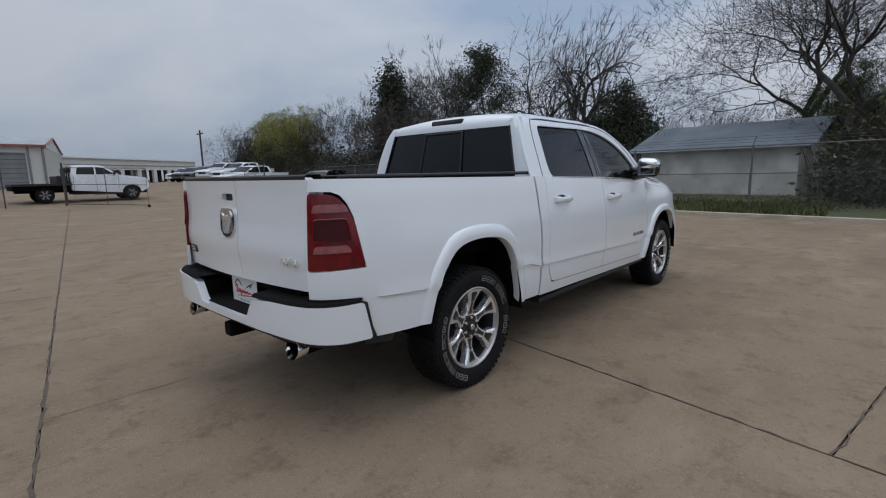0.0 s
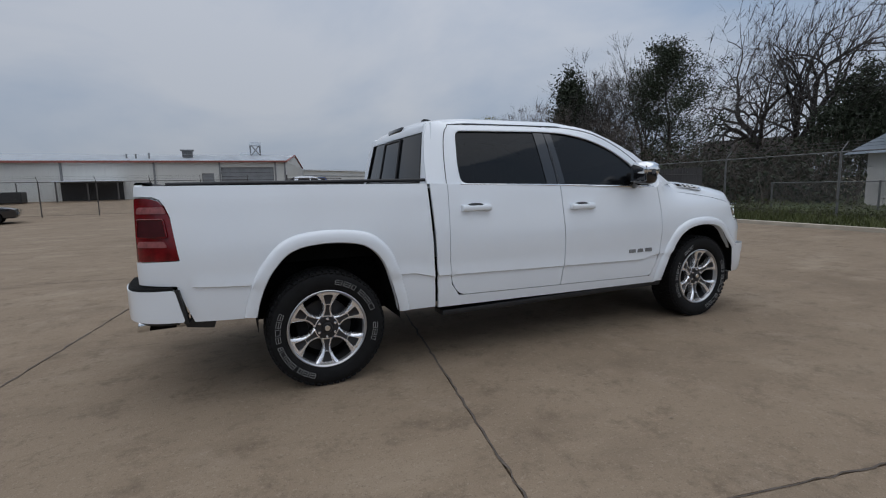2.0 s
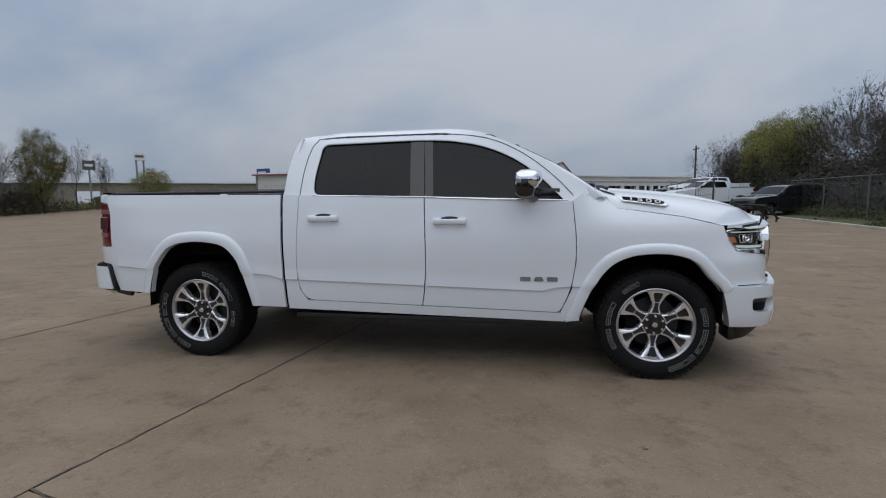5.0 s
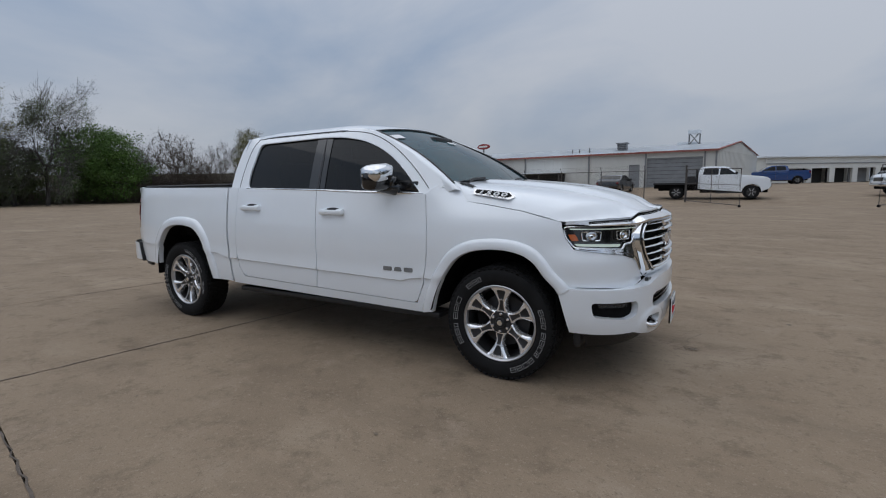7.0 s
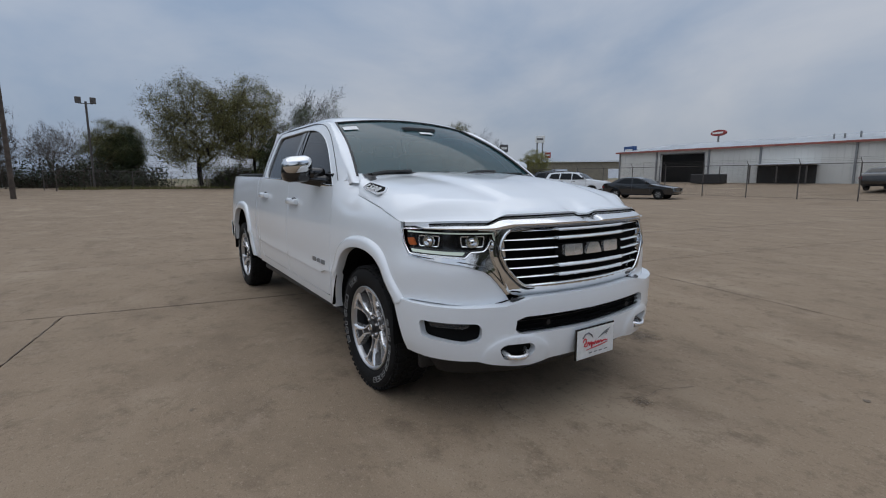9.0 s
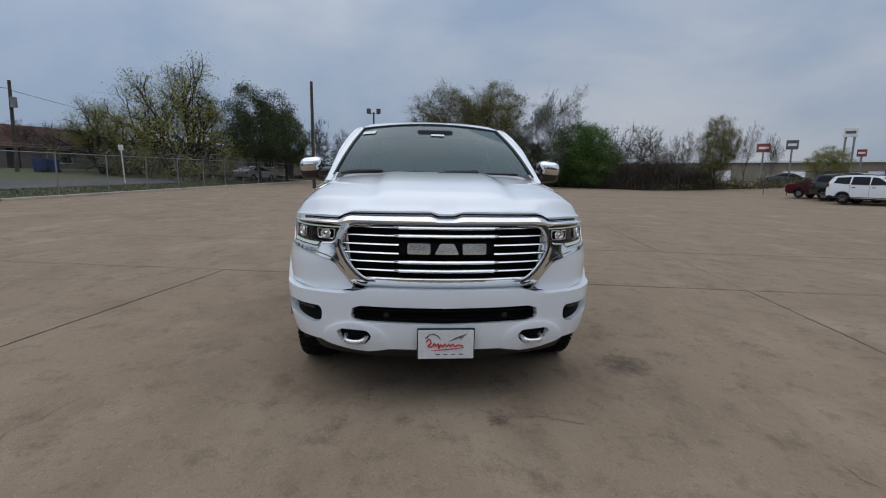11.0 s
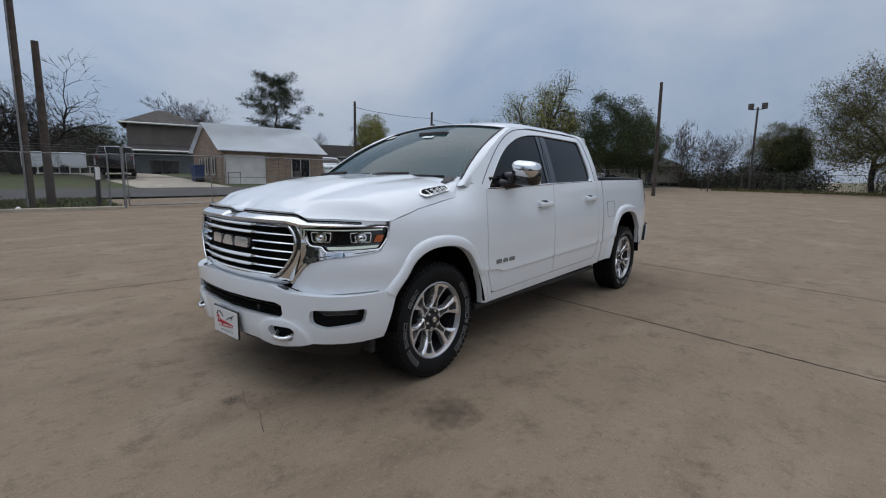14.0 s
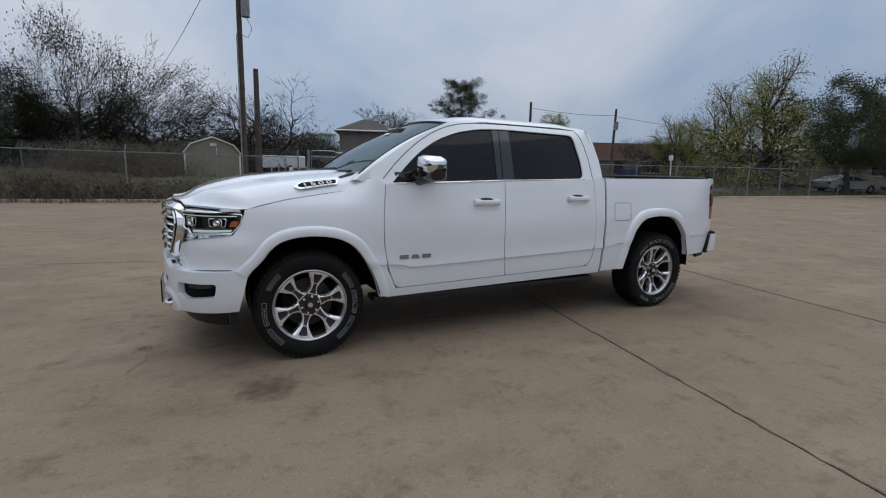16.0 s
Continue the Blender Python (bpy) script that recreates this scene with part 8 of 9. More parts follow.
def grow(rng, h, wide, z0, n, stems=1, lean=0.05, cone=0.0, wiggle=0.10, outer=0.40, twigs=5, twig=0.5, leaf_n=0, leaf_size=0.08, leaf_spread=0.45, trunk_r=None, fork=0.45, clumps=0, straight=0.38):
    """Stems that branch towards points spread through a crown from z0 to h; returns wood and leaves."""
    wood, limbs, leaves = Mesher(), Mesher(), Mesher()
    pts, up = [Vector((0, 0, -0.3))], [-1]
    for _ in range(stems):
        a = rng.uniform(0, math.tau)
        q, last = Vector((0, 0, -0.3)), 0
        d = Vector((math.cos(a) * lean * (stems > 1 and 3 or 1), math.sin(a) * lean * (stems > 1 and 3 or 1), 1)).normalized()
        m = 7
        for k in range(m):
            d = (d + Vector((rng.gauss(0, 0.08), rng.gauss(0, 0.08), 0.05))).normalized()
            q = q + d * h * fork * rng.uniform(0.85, 1.1) / m
            pts.append(q.copy())
            up.append(last)
            last = len(pts) - 1
    zc, rz = (z0 + h) / 2, (h - z0) / 2
    goals = []
    while len(goals) < n:
        v = Vector((rng.gauss(0, 1), rng.gauss(0, 1), rng.gauss(0, 1))).normalized() * rng.random() ** outer
        k = 1.0 if not cone else max(0.06, 1 - (v.z + 1) / 2) ** cone * 1.35
        lump = 0.86 + 0.42 * noise.noise(v * 2.2 + Vector((h, wide, n)))
        goals.append(Vector((v.x * wide / 2 * k * lump, v.y * wide / 2 * k * lump, zc + v.z * rz * lump)))
    goals.sort(key=lambda g: (g - Vector((0, 0, h * fork))).length)
    xs = np.zeros((len(pts) + n * 4 + 8, 3))
    xs[:len(pts)] = [tuple(p) for p in pts]
    xs[0] = (0, 0, -99)
    ds = np.zeros_like(xs)
    for k in range(1, len(pts)):
        ds[k] = (pts[k] - pts[up[k]]).normalized()
    ends = []
    for g in goals:
        c = len(pts)
        dv = xs[:c] - np.array(g)
        raw = np.sqrt((dv ** 2).sum(1)) + 1e-6
        turn_ = 1 - (-dv * ds[:c]).sum(1) / raw
        dist = raw * (1 + straight * turn_) + 0.9 * np.maximum(0, dv[:, 2] + 0.25 * np.hypot(dv[:, 0], dv[:, 1])) + 4.0 * (xs[:c, 2] < z0 * 0.6)
        b = int(dist.argmin())
        s = pts[b]
        gap = (g - s).length
        m = 1 if gap < 0.6 else (2 if gap < 1.4 else 3)
        last = b
        for k in range(1, m + 1):
            t = k / m
            p = s.lerp(g, t)
            p += Vector((rng.gauss(0, wiggle), rng.gauss(0, wiggle), rng.gauss(0, wiggle))) * gap * (1 if k < m else 0)
            p.z -= math.sin(t * math.pi) * gap * 0.06
            xs[len(pts)] = tuple(p)
            ds[len(pts)] = (p - pts[last]).normalized()
            pts.append(p)
            up.append(last)
            last = len(pts) - 1
        ends.append(last)
    load = [0.0] * len(pts)
    kids = [0] * len(pts)
    for k in range(len(pts) - 1, 0, -1):
        load[k] = max(load[k], 1.0)
        load[up[k]] += load[k]
        kids[up[k]] += 1
    top_r = trunk_r or h * 0.022
    unit = top_r / max(load) ** 0.53
    rad = [max(0.008, unit * max(1.0, w) ** 0.53) for w in load]
    for k in range(1, len(pts)):
        a, b = pts[up[k]], pts[k]
        ra = min(rad[up[k]], rad[k] * 1.35)
        if up[k] == 0:
            ra = rad[k] * 1.4
        if rad[k] > 0.014:
            (wood if rad[k] > top_r * 0.42 else limbs).tube(a, b, ra, rad[k], 7 if rad[k] > 0.10 else (5 if rad[k] > 0.04 else 3))
        else:
            limbs.blade(a, b + (b - a) * 0.2, 0.013)
    big = set(rng.sample(range(len(ends)), min(clumps, len(ends))))
    for i, e in enumerate(ends):
        p = pts[e]
        d = (p - pts[up[e]]).normalized()
        for _ in range(twigs):
            v = (d * rng.uniform(0.3, 1.0) + Vector((rng.gauss(0, 0.6), rng.gauss(0, 0.6), rng.gauss(0.2, 0.5)))) * twig * rng.uniform(0.5, 1.4)
            limbs.blade(pts[up[e]].lerp(p, rng.random()), p + v, 0.0095)
        many = leaf_n if not clumps else (leaf_n if i in big else 0)
        for _ in range(int(many * rng.uniform(0.3, 1.6))):
            leaves.leaf(p + Vector((rng.gauss(0, 1), rng.gauss(0, 1), rng.gauss(0, 0.7))) * leaf_spread, leaf_size * rng.uniform(0.6, 1.4), rng)
    return wood, limbs, leaves


def forked(rng, h, wide, trunk_r, levels=7, leafy=0.0, spread=1.0, bend=0.10, low=0.24, stems=1, leaf_n=14, leaf_size=0.06, rise=0.02):
    """A bare tree that forks again and again, its limbs fanning upwards; returns wood and leaves."""
    wood, limbs, leaves = Mesher(), Mesher(), Mesher()

    def limb(p, d, length, r, level):
        m = (3 if level < 4 else 2) + (2 if bend > 0.15 and level < 5 else 0)
        for k in range(m):
            d = (d + Vector((rng.gauss(0, bend), rng.gauss(0, bend), rng.gauss(rise if level > 2 else 0.02, bend * 0.8)))).normalized()
            q = p + d * length / m
            r1 = r * 0.93
            if r > 0.012:
                (wood if level < 3 else limbs).tube(p, q, r, r1, 7 if r > 0.08 else (5 if r > 0.03 else 3))
            else:
                limbs.blade(p, q, 0.011)
            p, r = q, r1
            if level >= 2 and k < m - 1 and rng.random() < 0.6:
                side = Vector((rng.gauss(0, 1), rng.gauss(0, 1), rng.gauss(0.1, 0.7))).normalized()
                if level < levels:
                    limb(p, (d * 0.75 + side * 0.8).normalized(), length * 0.62, r * 0.5, level + 2)
        if level >= levels:
            for _ in range(3):
                side = Vector((rng.gauss(0, 1), rng.gauss(0, 1), rng.gauss(0.2, 0.7))).normalized()
                limbs.blade(p - d * length * rng.uniform(0, 0.6), p + (d + side * 0.7) * length * rng.uniform(0.4, 1.0), 0.0085)
            if leafy and noise.noise(p * 0.45) > 1 - leafy:
                for _ in range(leaf_n):
                    leaves.leaf(p + Vector((rng.gauss(0, 1), rng.gauss(0, 1), rng.gauss(0, 0.7))) * 0.35, leaf_size * rng.uniform(0.6, 1.4), rng)
            return
        n = 3 if level < 2 or rng.random() < 0.25 else 2
        turn0 = rng.uniform(0, math.tau)
        e1 = d.orthogonal().normalized()
        e2 = d.cross(e1)
        for k in range(n):
            a = turn0 + k * math.tau / n + rng.gauss(0, 0.3)
            w = rng.uniform(0.30, 0.62) if k else rng.uniform(0.15, 0.4)
            side = e1 * math.cos(a) + e2 * math.sin(a)
            limb(p, (d + side * math.tan(w) * spread).normalized(), length * (0.84 if not k else rng.uniform(0.62, 0.82)), r * (0.80 if not k else 0.66), level + 1)

    for k in range(stems):
        a, tip = k * math.tau / stems + rng.uniform(-0.4, 0.4), 0.0 if stems == 1 else rng.uniform(0.25, 0.75)
        limb(Vector((0.15 * tip * math.cos(a), 0.15 * tip * math.sin(a), -0.3)), Vector((0.03 + tip * math.cos(a), 0.02 + tip * math.sin(a), 1)).normalized(), h * low, trunk_r, 0 if stems == 1 else 1)
    tall = max(p[2] for p in limbs.v)
    mx, my = (sum(p[k] for p in limbs.v) / sum(p[2] for p in limbs.v) for k in (0, 1))
    for part_ in (wood, limbs, leaves):
        part_.v = [Vector((p[0] - mx * p[2], p[1] - my * p[2], p[2])) for p in part_.v]
    reach = sorted(math.hypot(p[0], p[1]) for p in limbs.v)[int(len(limbs.v) * 0.90)]
    for part_ in (wood, limbs, leaves):
        part_.v = [Vector((p[0] * wide / 2 / reach, p[1] * wide / 2 / reach, p[2] * h / tall)) for p in part_.v]
    return wood, limbs, leaves


def boughed(rng, h, wide, z0, boughs, pad, trunk_r, leaf_n=150, leaf_size=0.05):
    """An open evergreen: one leader with rising boughs that carry flat pads of needles."""
    wood, limbs, leaves = Mesher(), Mesher(), Mesher()
    p, spine = Vector((0, 0, -0.3)), []
    for k in range(15):
        spine.append(p.copy())
        p = p + Vector((rng.gauss(0, 0.09), rng.gauss(0, 0.09), (h + 0.1) / 14.5))
    for k, (a, b) in enumerate(zip(spine, spine[1:])):
        wood.tube(a, b, trunk_r * (1 - k / 15), trunk_r * (1 - (k + 1) / 15.5), 7)

    def tuft(c, size):
        for _ in range(int(leaf_n * size * rng.uniform(0.6, 1.4))):
            leaves.leaf(c + Vector((rng.gauss(0, 0.5), rng.gauss(0, 0.5), rng.gauss(0.1, 0.38))) * pad * size, leaf_size * rng.uniform(0.6, 1.5), rng)

    for k in range(boughs):
        t = (k + rng.random()) / boughs
        z = z0 + (h * 0.97 - z0) * t
        j = min(13, int((z + 0.3) / (h + 0.4) * 14.5))
        root = spine[j].lerp(spine[j + 1], rng.random())
        a = k * 2.4 + rng.uniform(-0.5, 0.5)
        reach = wide / 2 * math.sqrt(max(0.05, 1 - (1.75 * t - 0.75) ** 2)) * rng.uniform(0.55, 1.1)
        d = Vector((math.cos(a), math.sin(a), rng.uniform(0.15, 0.5) + 0.7 * t))
        p, r = root, 0.02 + 0.03 * (1 - t)
        for q in range(4):
            d = d + Vector((rng.gauss(0, 0.16), rng.gauss(0, 0.16), rng.gauss(0.03, 0.10)))
            e = p + d.normalized() * reach / 4
            limbs.tube(p, e, r, r * 0.75, 4)
            p, r = e, r * 0.75
            if q:
                for _ in range(2):
                    off = Vector((rng.gauss(0, 1), rng.gauss(0, 1), rng.gauss(0.4, 0.4))).normalized() * reach * rng.uniform(0.15, 0.4)
                    limbs.tube(p, p + off, r * 0.7, 0.008, 3)
                    tuft(p + off, rng.uniform(0.5, 1.0))
        tuft(p, 1.0)
    tuft(spine[14], 0.8)
    return wood, limbs, leaves


protos = {}


def proto(key, seeds, bark, leaf, **kw):
    out = []
    for seed in seeds:
        wood, limbs, leaves = (forked if "levels" in kw else (boughed if "boughs" in kw else grow))(random.Random(seed), **kw)
        out.append((wood.mesh("trunk", bark), limbs.mesh("branchwork", bark), leaves.mesh("crown", leaf) if leaves.f else None, max(p.z for p in limbs.v), kw["wide"]))
    protos[key] = out


proto("spreading", (62, 63), "bark", "twig", h=9, wide=9, trunk_r=0.17, levels=7, spread=1.3, stems=3, low=0.17, bend=0.17, rise=-0.07)
proto("bare", (8, 9, 21), "bark_grey", "twig", h=9, wide=7, trunk_r=0.13, levels=8, spread=0.92)
proto("bare_moss", (51, 52), "bark", "leaf_oak", h=10, wide=9, trunk_r=0.22, levels=8, leafy=0.72, spread=1.25, bend=0.17, leaf_n=12, leaf_size=0.045, rise=-0.03)
proto("thicket", (17, 18), "bark_grey", "twig", h=7, wide=6, z0=0.3, n=520, twigs=11, twig=0.42, wiggle=0.07, stems=6, lean=0.12, fork=0.5, leaf_n=9, leaf_size=0.05, trunk_r=0.08)
proto("elm", (5, 6), "bark", "leaf_lime", h=10, wide=14, trunk_r=0.34, levels=8, leafy=1.2, spread=1.25, bend=0.14, low=0.17, stems=3, leaf_n=17, leaf_size=0.046, rise=-0.02)
proto("lime", (15,), "bark", "leaf_lime", h=8, wide=7, z0=0.5, n=440, twigs=6, twig=0.45, leaf_n=85, leaf_size=0.055, leaf_spread=0.30, wiggle=0.07, fork=0.32, stems=2, outer=0.3, trunk_r=0.15)
proto("lime_thin", (25, 26), "bark", "leaf_olive", h=10, wide=8, z0=0.8, n=620, twigs=7, twig=0.5, leaf_n=105, leaf_size=0.048, leaf_spread=0.34, wiggle=0.06, fork=0.30, stems=2, outer=0.28, trunk_r=0.18)
proto("green", (7,), "bark", "leaf_green", h=6, wide=7.5, z0=0.1, n=440, twigs=2, twig=0.3, leaf_n=130, leaf_size=0.065, leaf_spread=0.34, fork=0.35, stems=3, outer=0.3, trunk_r=0.14)
proto("oak_dark", (10, 11), "bark", "leaf_oak", h=9, wide=9, z0=0.8, n=440, twigs=3, twig=0.4, leaf_n=135, leaf_size=0.062, leaf_spread=0.36, wiggle=0.07, fork=0.33, outer=0.3, trunk_r=0.24)
proto("cedar", (12,), "bark", "leaf_dark", h=9, wide=5, z0=0.3, n=340, twigs=2, twig=0.3, leaf_n=60, leaf_size=0.10, leaf_spread=0.36, cone=0.75, fork=0.75, trunk_r=0.15)
proto("cedar_round", (13,), "bark", "leaf_dark", h=7, wide=6, z0=0.2, n=340, twigs=3, twig=0.35, leaf_n=60, leaf_size=0.10, leaf_spread=0.38, cone=0.3, fork=0.6, trunk_r=0.15)
proto("pine", (14,), "bark", "leaf_dark", h=11, wide=7, z0=4.2, boughs=30, pad=0.60, trunk_r=0.17, leaf_n=190, leaf_size=0.055)
proto("pine_broad", (27,), "bark", "leaf_dark", h=10, wide=7, z0=1.4, boughs=34, pad=0.85, trunk_r=0.17, leaf_n=150, leaf_size=0.06)
proto("oak", (31, 36), "bark", "leaf_dark", h=16, wide=15, trunk_r=0.36, levels=8, leafy=0.42, spread=1.25, bend=0.20, low=0.34, leaf_n=9)
proto("bare_dark", (41, 42), "bark", "twig", h=12, wide=9, trunk_r=0.24, levels=8, spread=0.95)


def tree(key, x, y, top, wide, label):
    """A tree whose crown reaches the height top above datum and is wide metres across."""
    kinds = protos[key]
    wood, limbs, crown, h, w = kinds[int(abs(x * 7 + y * 3)) % len(kinds)]
    z = gz(x, y)
    k, q = (top - z) / h, wide / w
    t = empty("tree", pose(x, y, z, 0, 0, (x * 37 + y * 91) % 360) @ Matrix.Diagonal((q, q, k, 1)))
    tagged(t, label, "tree")
    a = new("trunk", wood)
    a.parent = t
    b = new("branchwork", limbs)
    b.parent = t
    b["kind"] = "stuff"
    if crown:
        b = new("crown", crown)
        b.parent = t
        b["kind"] = "stuff"
    return t


# east side
tree("oak", 19.4, -2.6, 15.0, 13.0, "huge old bare tree with twisted limbs beside the white shed")
tree("oak", 26.0, 0.6, 17.5, 15.0, "old tree with crooked bare limbs behind the shed")
tree("oak_dark", 22.6, -1.8, 6.0, 4.0, "ivy-covered stump among vines behind the shed")
tree("spreading", 26.4, 3.3, 6.0, 5.2, "low broken bare tree behind the shed")
tree("spreading", 33.1, 16.4, 17.2, 14.0, "tall bare tree with dark spreading limbs")
tree("cedar_round", 28.3, 10.0, 7.3, 4.6, "dark evergreen cedar behind the shed")
tree("pine_broad", 22.3, 16.8, 9.2, 6.2, "dark pine with open boughs")
tree("bare_dark", 29.5, 25.4, 13.6, 7.0, "pale bare tree rising above the thicket")
tree("bare_dark", 28.7, 29.8, 13.4, 7.4, "pale bare tree behind the evergreens")
tree("cedar", 22.8, 26.7, 10.3, 5.0, "tall dark evergreen among bare trees")
tree("thicket", 23.1, 23.6, 6.5, 4.5, "brown bare tree in the thicket")
tree("bare", 24.0, 33.5, 9.1, 4.6, "bare brown tree in the thicket")
tree("thicket", 24.1, 38.4, 9.3, 4.7, "bare brown tree in the thicket")
tree("lime", 25.3, 49.4, 9.1, 6.9, "tree with yellow-green spring leaves")
tree("thicket", 23.4, 41.2, 7.0, 3.9, "bare brown tree in the thicket")
tree("bare", 21.5, 53.6, 8.4, 5.5, "dark bare tree by the utility pole")
tree("thicket", 22.1, 51.1, 6.2, 4.2, "low bare tree in the thicket")
tree("thicket", 18.7, 17.9, 5.4, 4.6, "brown bare tree behind the fence")
tree("spreading", 21.0, 21.0, 10.2, 6.6, "bare tree with fine twigs behind the fence")
tree("thicket", 20.0, 25.7, 8.2, 5.2, "brown bare tree behind the fence")
tree("bare", 48.4, 13.2, 7.6, 4.8, "distant bare tree behind the shed")
tree("bare", 44.7, 7.7, 8.6, 4.4, "distant bare tree behind the shed")
tree("lime", 24.4, 48.0, 8.9, 6.8, "tree with yellow-green spring leaves")
tree("lime", 24.2, 42.6, 9.1, 5.6, "tall tree with yellow-green spring leaves")
tree("thicket", 22.0, 50.0, 7.1, 4.8, "bare brown tree in the thicket")
# west side
tree("elm", -40.9, -21.5, 12.6, 13.5, "spreading elm with yellow-green spring leaves")
tree("elm", -36.6, -25.4, 7.4, 8.0, "low elm with yellow-green spring leaves")
tree("oak_dark", -41.5, -14.3, 9.5, 7.4, "dense dark green oak")
tree("oak_dark", -46.9, -13.3, 8.5, 6.1, "dense dark green oak")
tree("bare", -47.1, -6.9, 6.6, 3.5, "bare street tree near the pole")
tree("lime_thin", -54.3, 5.1, 13.4, 11.0, "broad tree with thin olive leaves")
tree("lime_thin", -53.6, 10.5, 13.6, 9.0, "broad tree with thin olive leaves")
tree("bare_moss", -49.3, 15.2, 12.8, 8.4, "dark tree with spreading bare limbs")
tree("oak_dark", -51.0, 13.4, 6.4, 7.0, "dark leafy scrub under a bare tree")
tree("green", -51.8, 20.7, 8.2, 9.2, "bright green leafy tree at the lot edge")
tree("thicket", -49.2, 26.9, 8.5, 6.4, "bare brown tree in the thicket")
tree("thicket", -51.5, 24.3, 7.5, 4.5, "bare brown tree in the thicket")
tree("bare", -44.6, 29.1, 7.1, 5.0, "spreading bare tree at the lot edge")
tree("lime_thin", -43.6, 32.5, 8.8, 4.3, "thin tree with first leaves")
tree("bare", -43.0, 35.2, 8.0, 3.1, "thin bare tree with first leaves")
tree("bare", -42.3, 37.7, 6.8, 2.3, "thin bare tree with first leaves")
tree("lime", -41.5, 43.3, 5.3, 4.6, "low green shrub beside the parked cars")
tree("bare", -60.4, -8.3, 7.8, 7.2, "distant bare tree behind the lot")
tree("lime_thin", -61.1, -2.7, 8.5, 7.5, "distant tree with sparse leaves behind the lot")
tree("oak_dark", -65.7, -2.2, 7.3, 6.1, "distant dark evergreen behind the lot")
tree("bare", -67.7, -2.2, 9.5, 4.8, "distant bare tree behind the lot")
tree("thicket", -56.3, -11.5, 8.6, 3.1, "bare street tree near the pole")
tree("oak_dark", -59.9, -1.7, 7.6, 4.6, "dark tree at the end of the street")
# south side
tree("pine", -22.4, -41.4, 11.2, 6.8, "tall pine with an open round crown")
tree("lime", -29.4, -35.2, 7.9, 4.3, "yard tree with olive spring leaves")
tree("bare", -39.4, -33.8, 6.0, 3.8, "reddish bare yard tree")
tree("thicket", -36.5, -29.4, 5.6, 4.1, "reddish bare yard tree")
tree("bare", -18.3, -52.3, 9.8, 9.0, "bare tree behind the grey house")
tree("spreading", -1.8, -36.1, 8.6, 9.0, "dark spreading bare tree behind the fence")
tree("bare_moss", 9.2, -34.4, 10.8, 9.4, "large bare tree with dark clumps behind the brush")
tree("bare_moss", 6.2, -36.6, 9.4, 7.6, "bare tree with dark clumps behind the brush")
tree("bare", 4.2, -40.5, 8.6, 7.0, "bare tree behind the brush")
tree("oak_dark", 13.6, -40.2, 6.4, 9.3, "dark evergreen behind the brush")
tree("bare_moss", 14.6, -34.5, 8.6, 8.0, "large bare tree behind the brush")
tree("oak_dark", 0.4, -51.5, 4.8, 7.1, "dark scrub tree behind the gardens")
tree("thicket", -7.8, -50.6, 5.7, 7.3, "bare scrub tree behind the gardens")
tree("bare", -18.6, -53.9, 9.9, 8.6, "bare tree behind the houses")
tree("oak_dark", -9.5, -53.0, 5.8, 7.5, "dark scrub tree behind the gardens")
tree("bare", 2.0, -52.5, 6.0, 4.7, "bare scrub tree behind the gardens")
tree("thicket", -30.6, -45.6, 6.7, 2.9, "scrub tree behind the houses")
tree("lime", -35.9, -41.6, 9.0, 3.4, "yard tree with olive spring leaves")


def brush(label, pts, width, height, mats, seed, count, size=0.09):
    """Tangled brush along a line: thin stems and leaves in ONE mesh of each."""
    rng = random.Random(seed)
    stems, leaves = Mesher(), Mesher()
    for _ in range(count):
        k = rng.randrange(len(pts) - 1)
        t = rng.random()
        x = pts[k][0] + (pts[k + 1][0] - pts[k][0]) * t + rng.gauss(0, width)
        y = pts[k][1] + (pts[k + 1][1] - pts[k][1]) * t + rng.gauss(0, width)
        p = Vector((x, y, gz(x, y) - 0.05))
        hh = height * rng.uniform(0.35, 1.0) * (0.7 + 0.5 * noise.noise(Vector((x * 0.3, y * 0.3, 0))))
        d = Vector((rng.gauss(0, 0.3), rng.gauss(0, 0.3), 1)).normalized()
        q = p + d * hh * 0.5
        e = q + (d + Vector((rng.gauss(0, 0.4), rng.gauss(0, 0.4), 0))).normalized() * hh * 0.5
        stems.tube(p, q, 0.018, 0.012, 3)
        stems.tube(q, e, 0.012, 0.004, 3)
        for _ in range(5):
            b = q.lerp(e, rng.random())
            stems.blade(b, b + Vector((rng.gauss(0, 0.3), rng.gauss(0, 0.3), rng.gauss(0.15, 0.2))) * hh * 0.35, 0.009)
        for _ in range(7):
            b = p.lerp(e, rng.uniform(0.1, 1.0)) + Vector((rng.gauss(0, 0.25), rng.gauss(0, 0.25), rng.gauss(0, 0.2)))
            leaves.leaf(b, size * rng.uniform(0.6, 1.5), rng)
    h = empty("brush")
    tagged(h, label, "brush", kind="stuff")
    for me in (stems.mesh("stems", mats[0]), leaves.mesh("leaves", mats[1])):
        o = new(me.name, me)
        o.parent = h
        o["kind"] = "stuff"
    return h


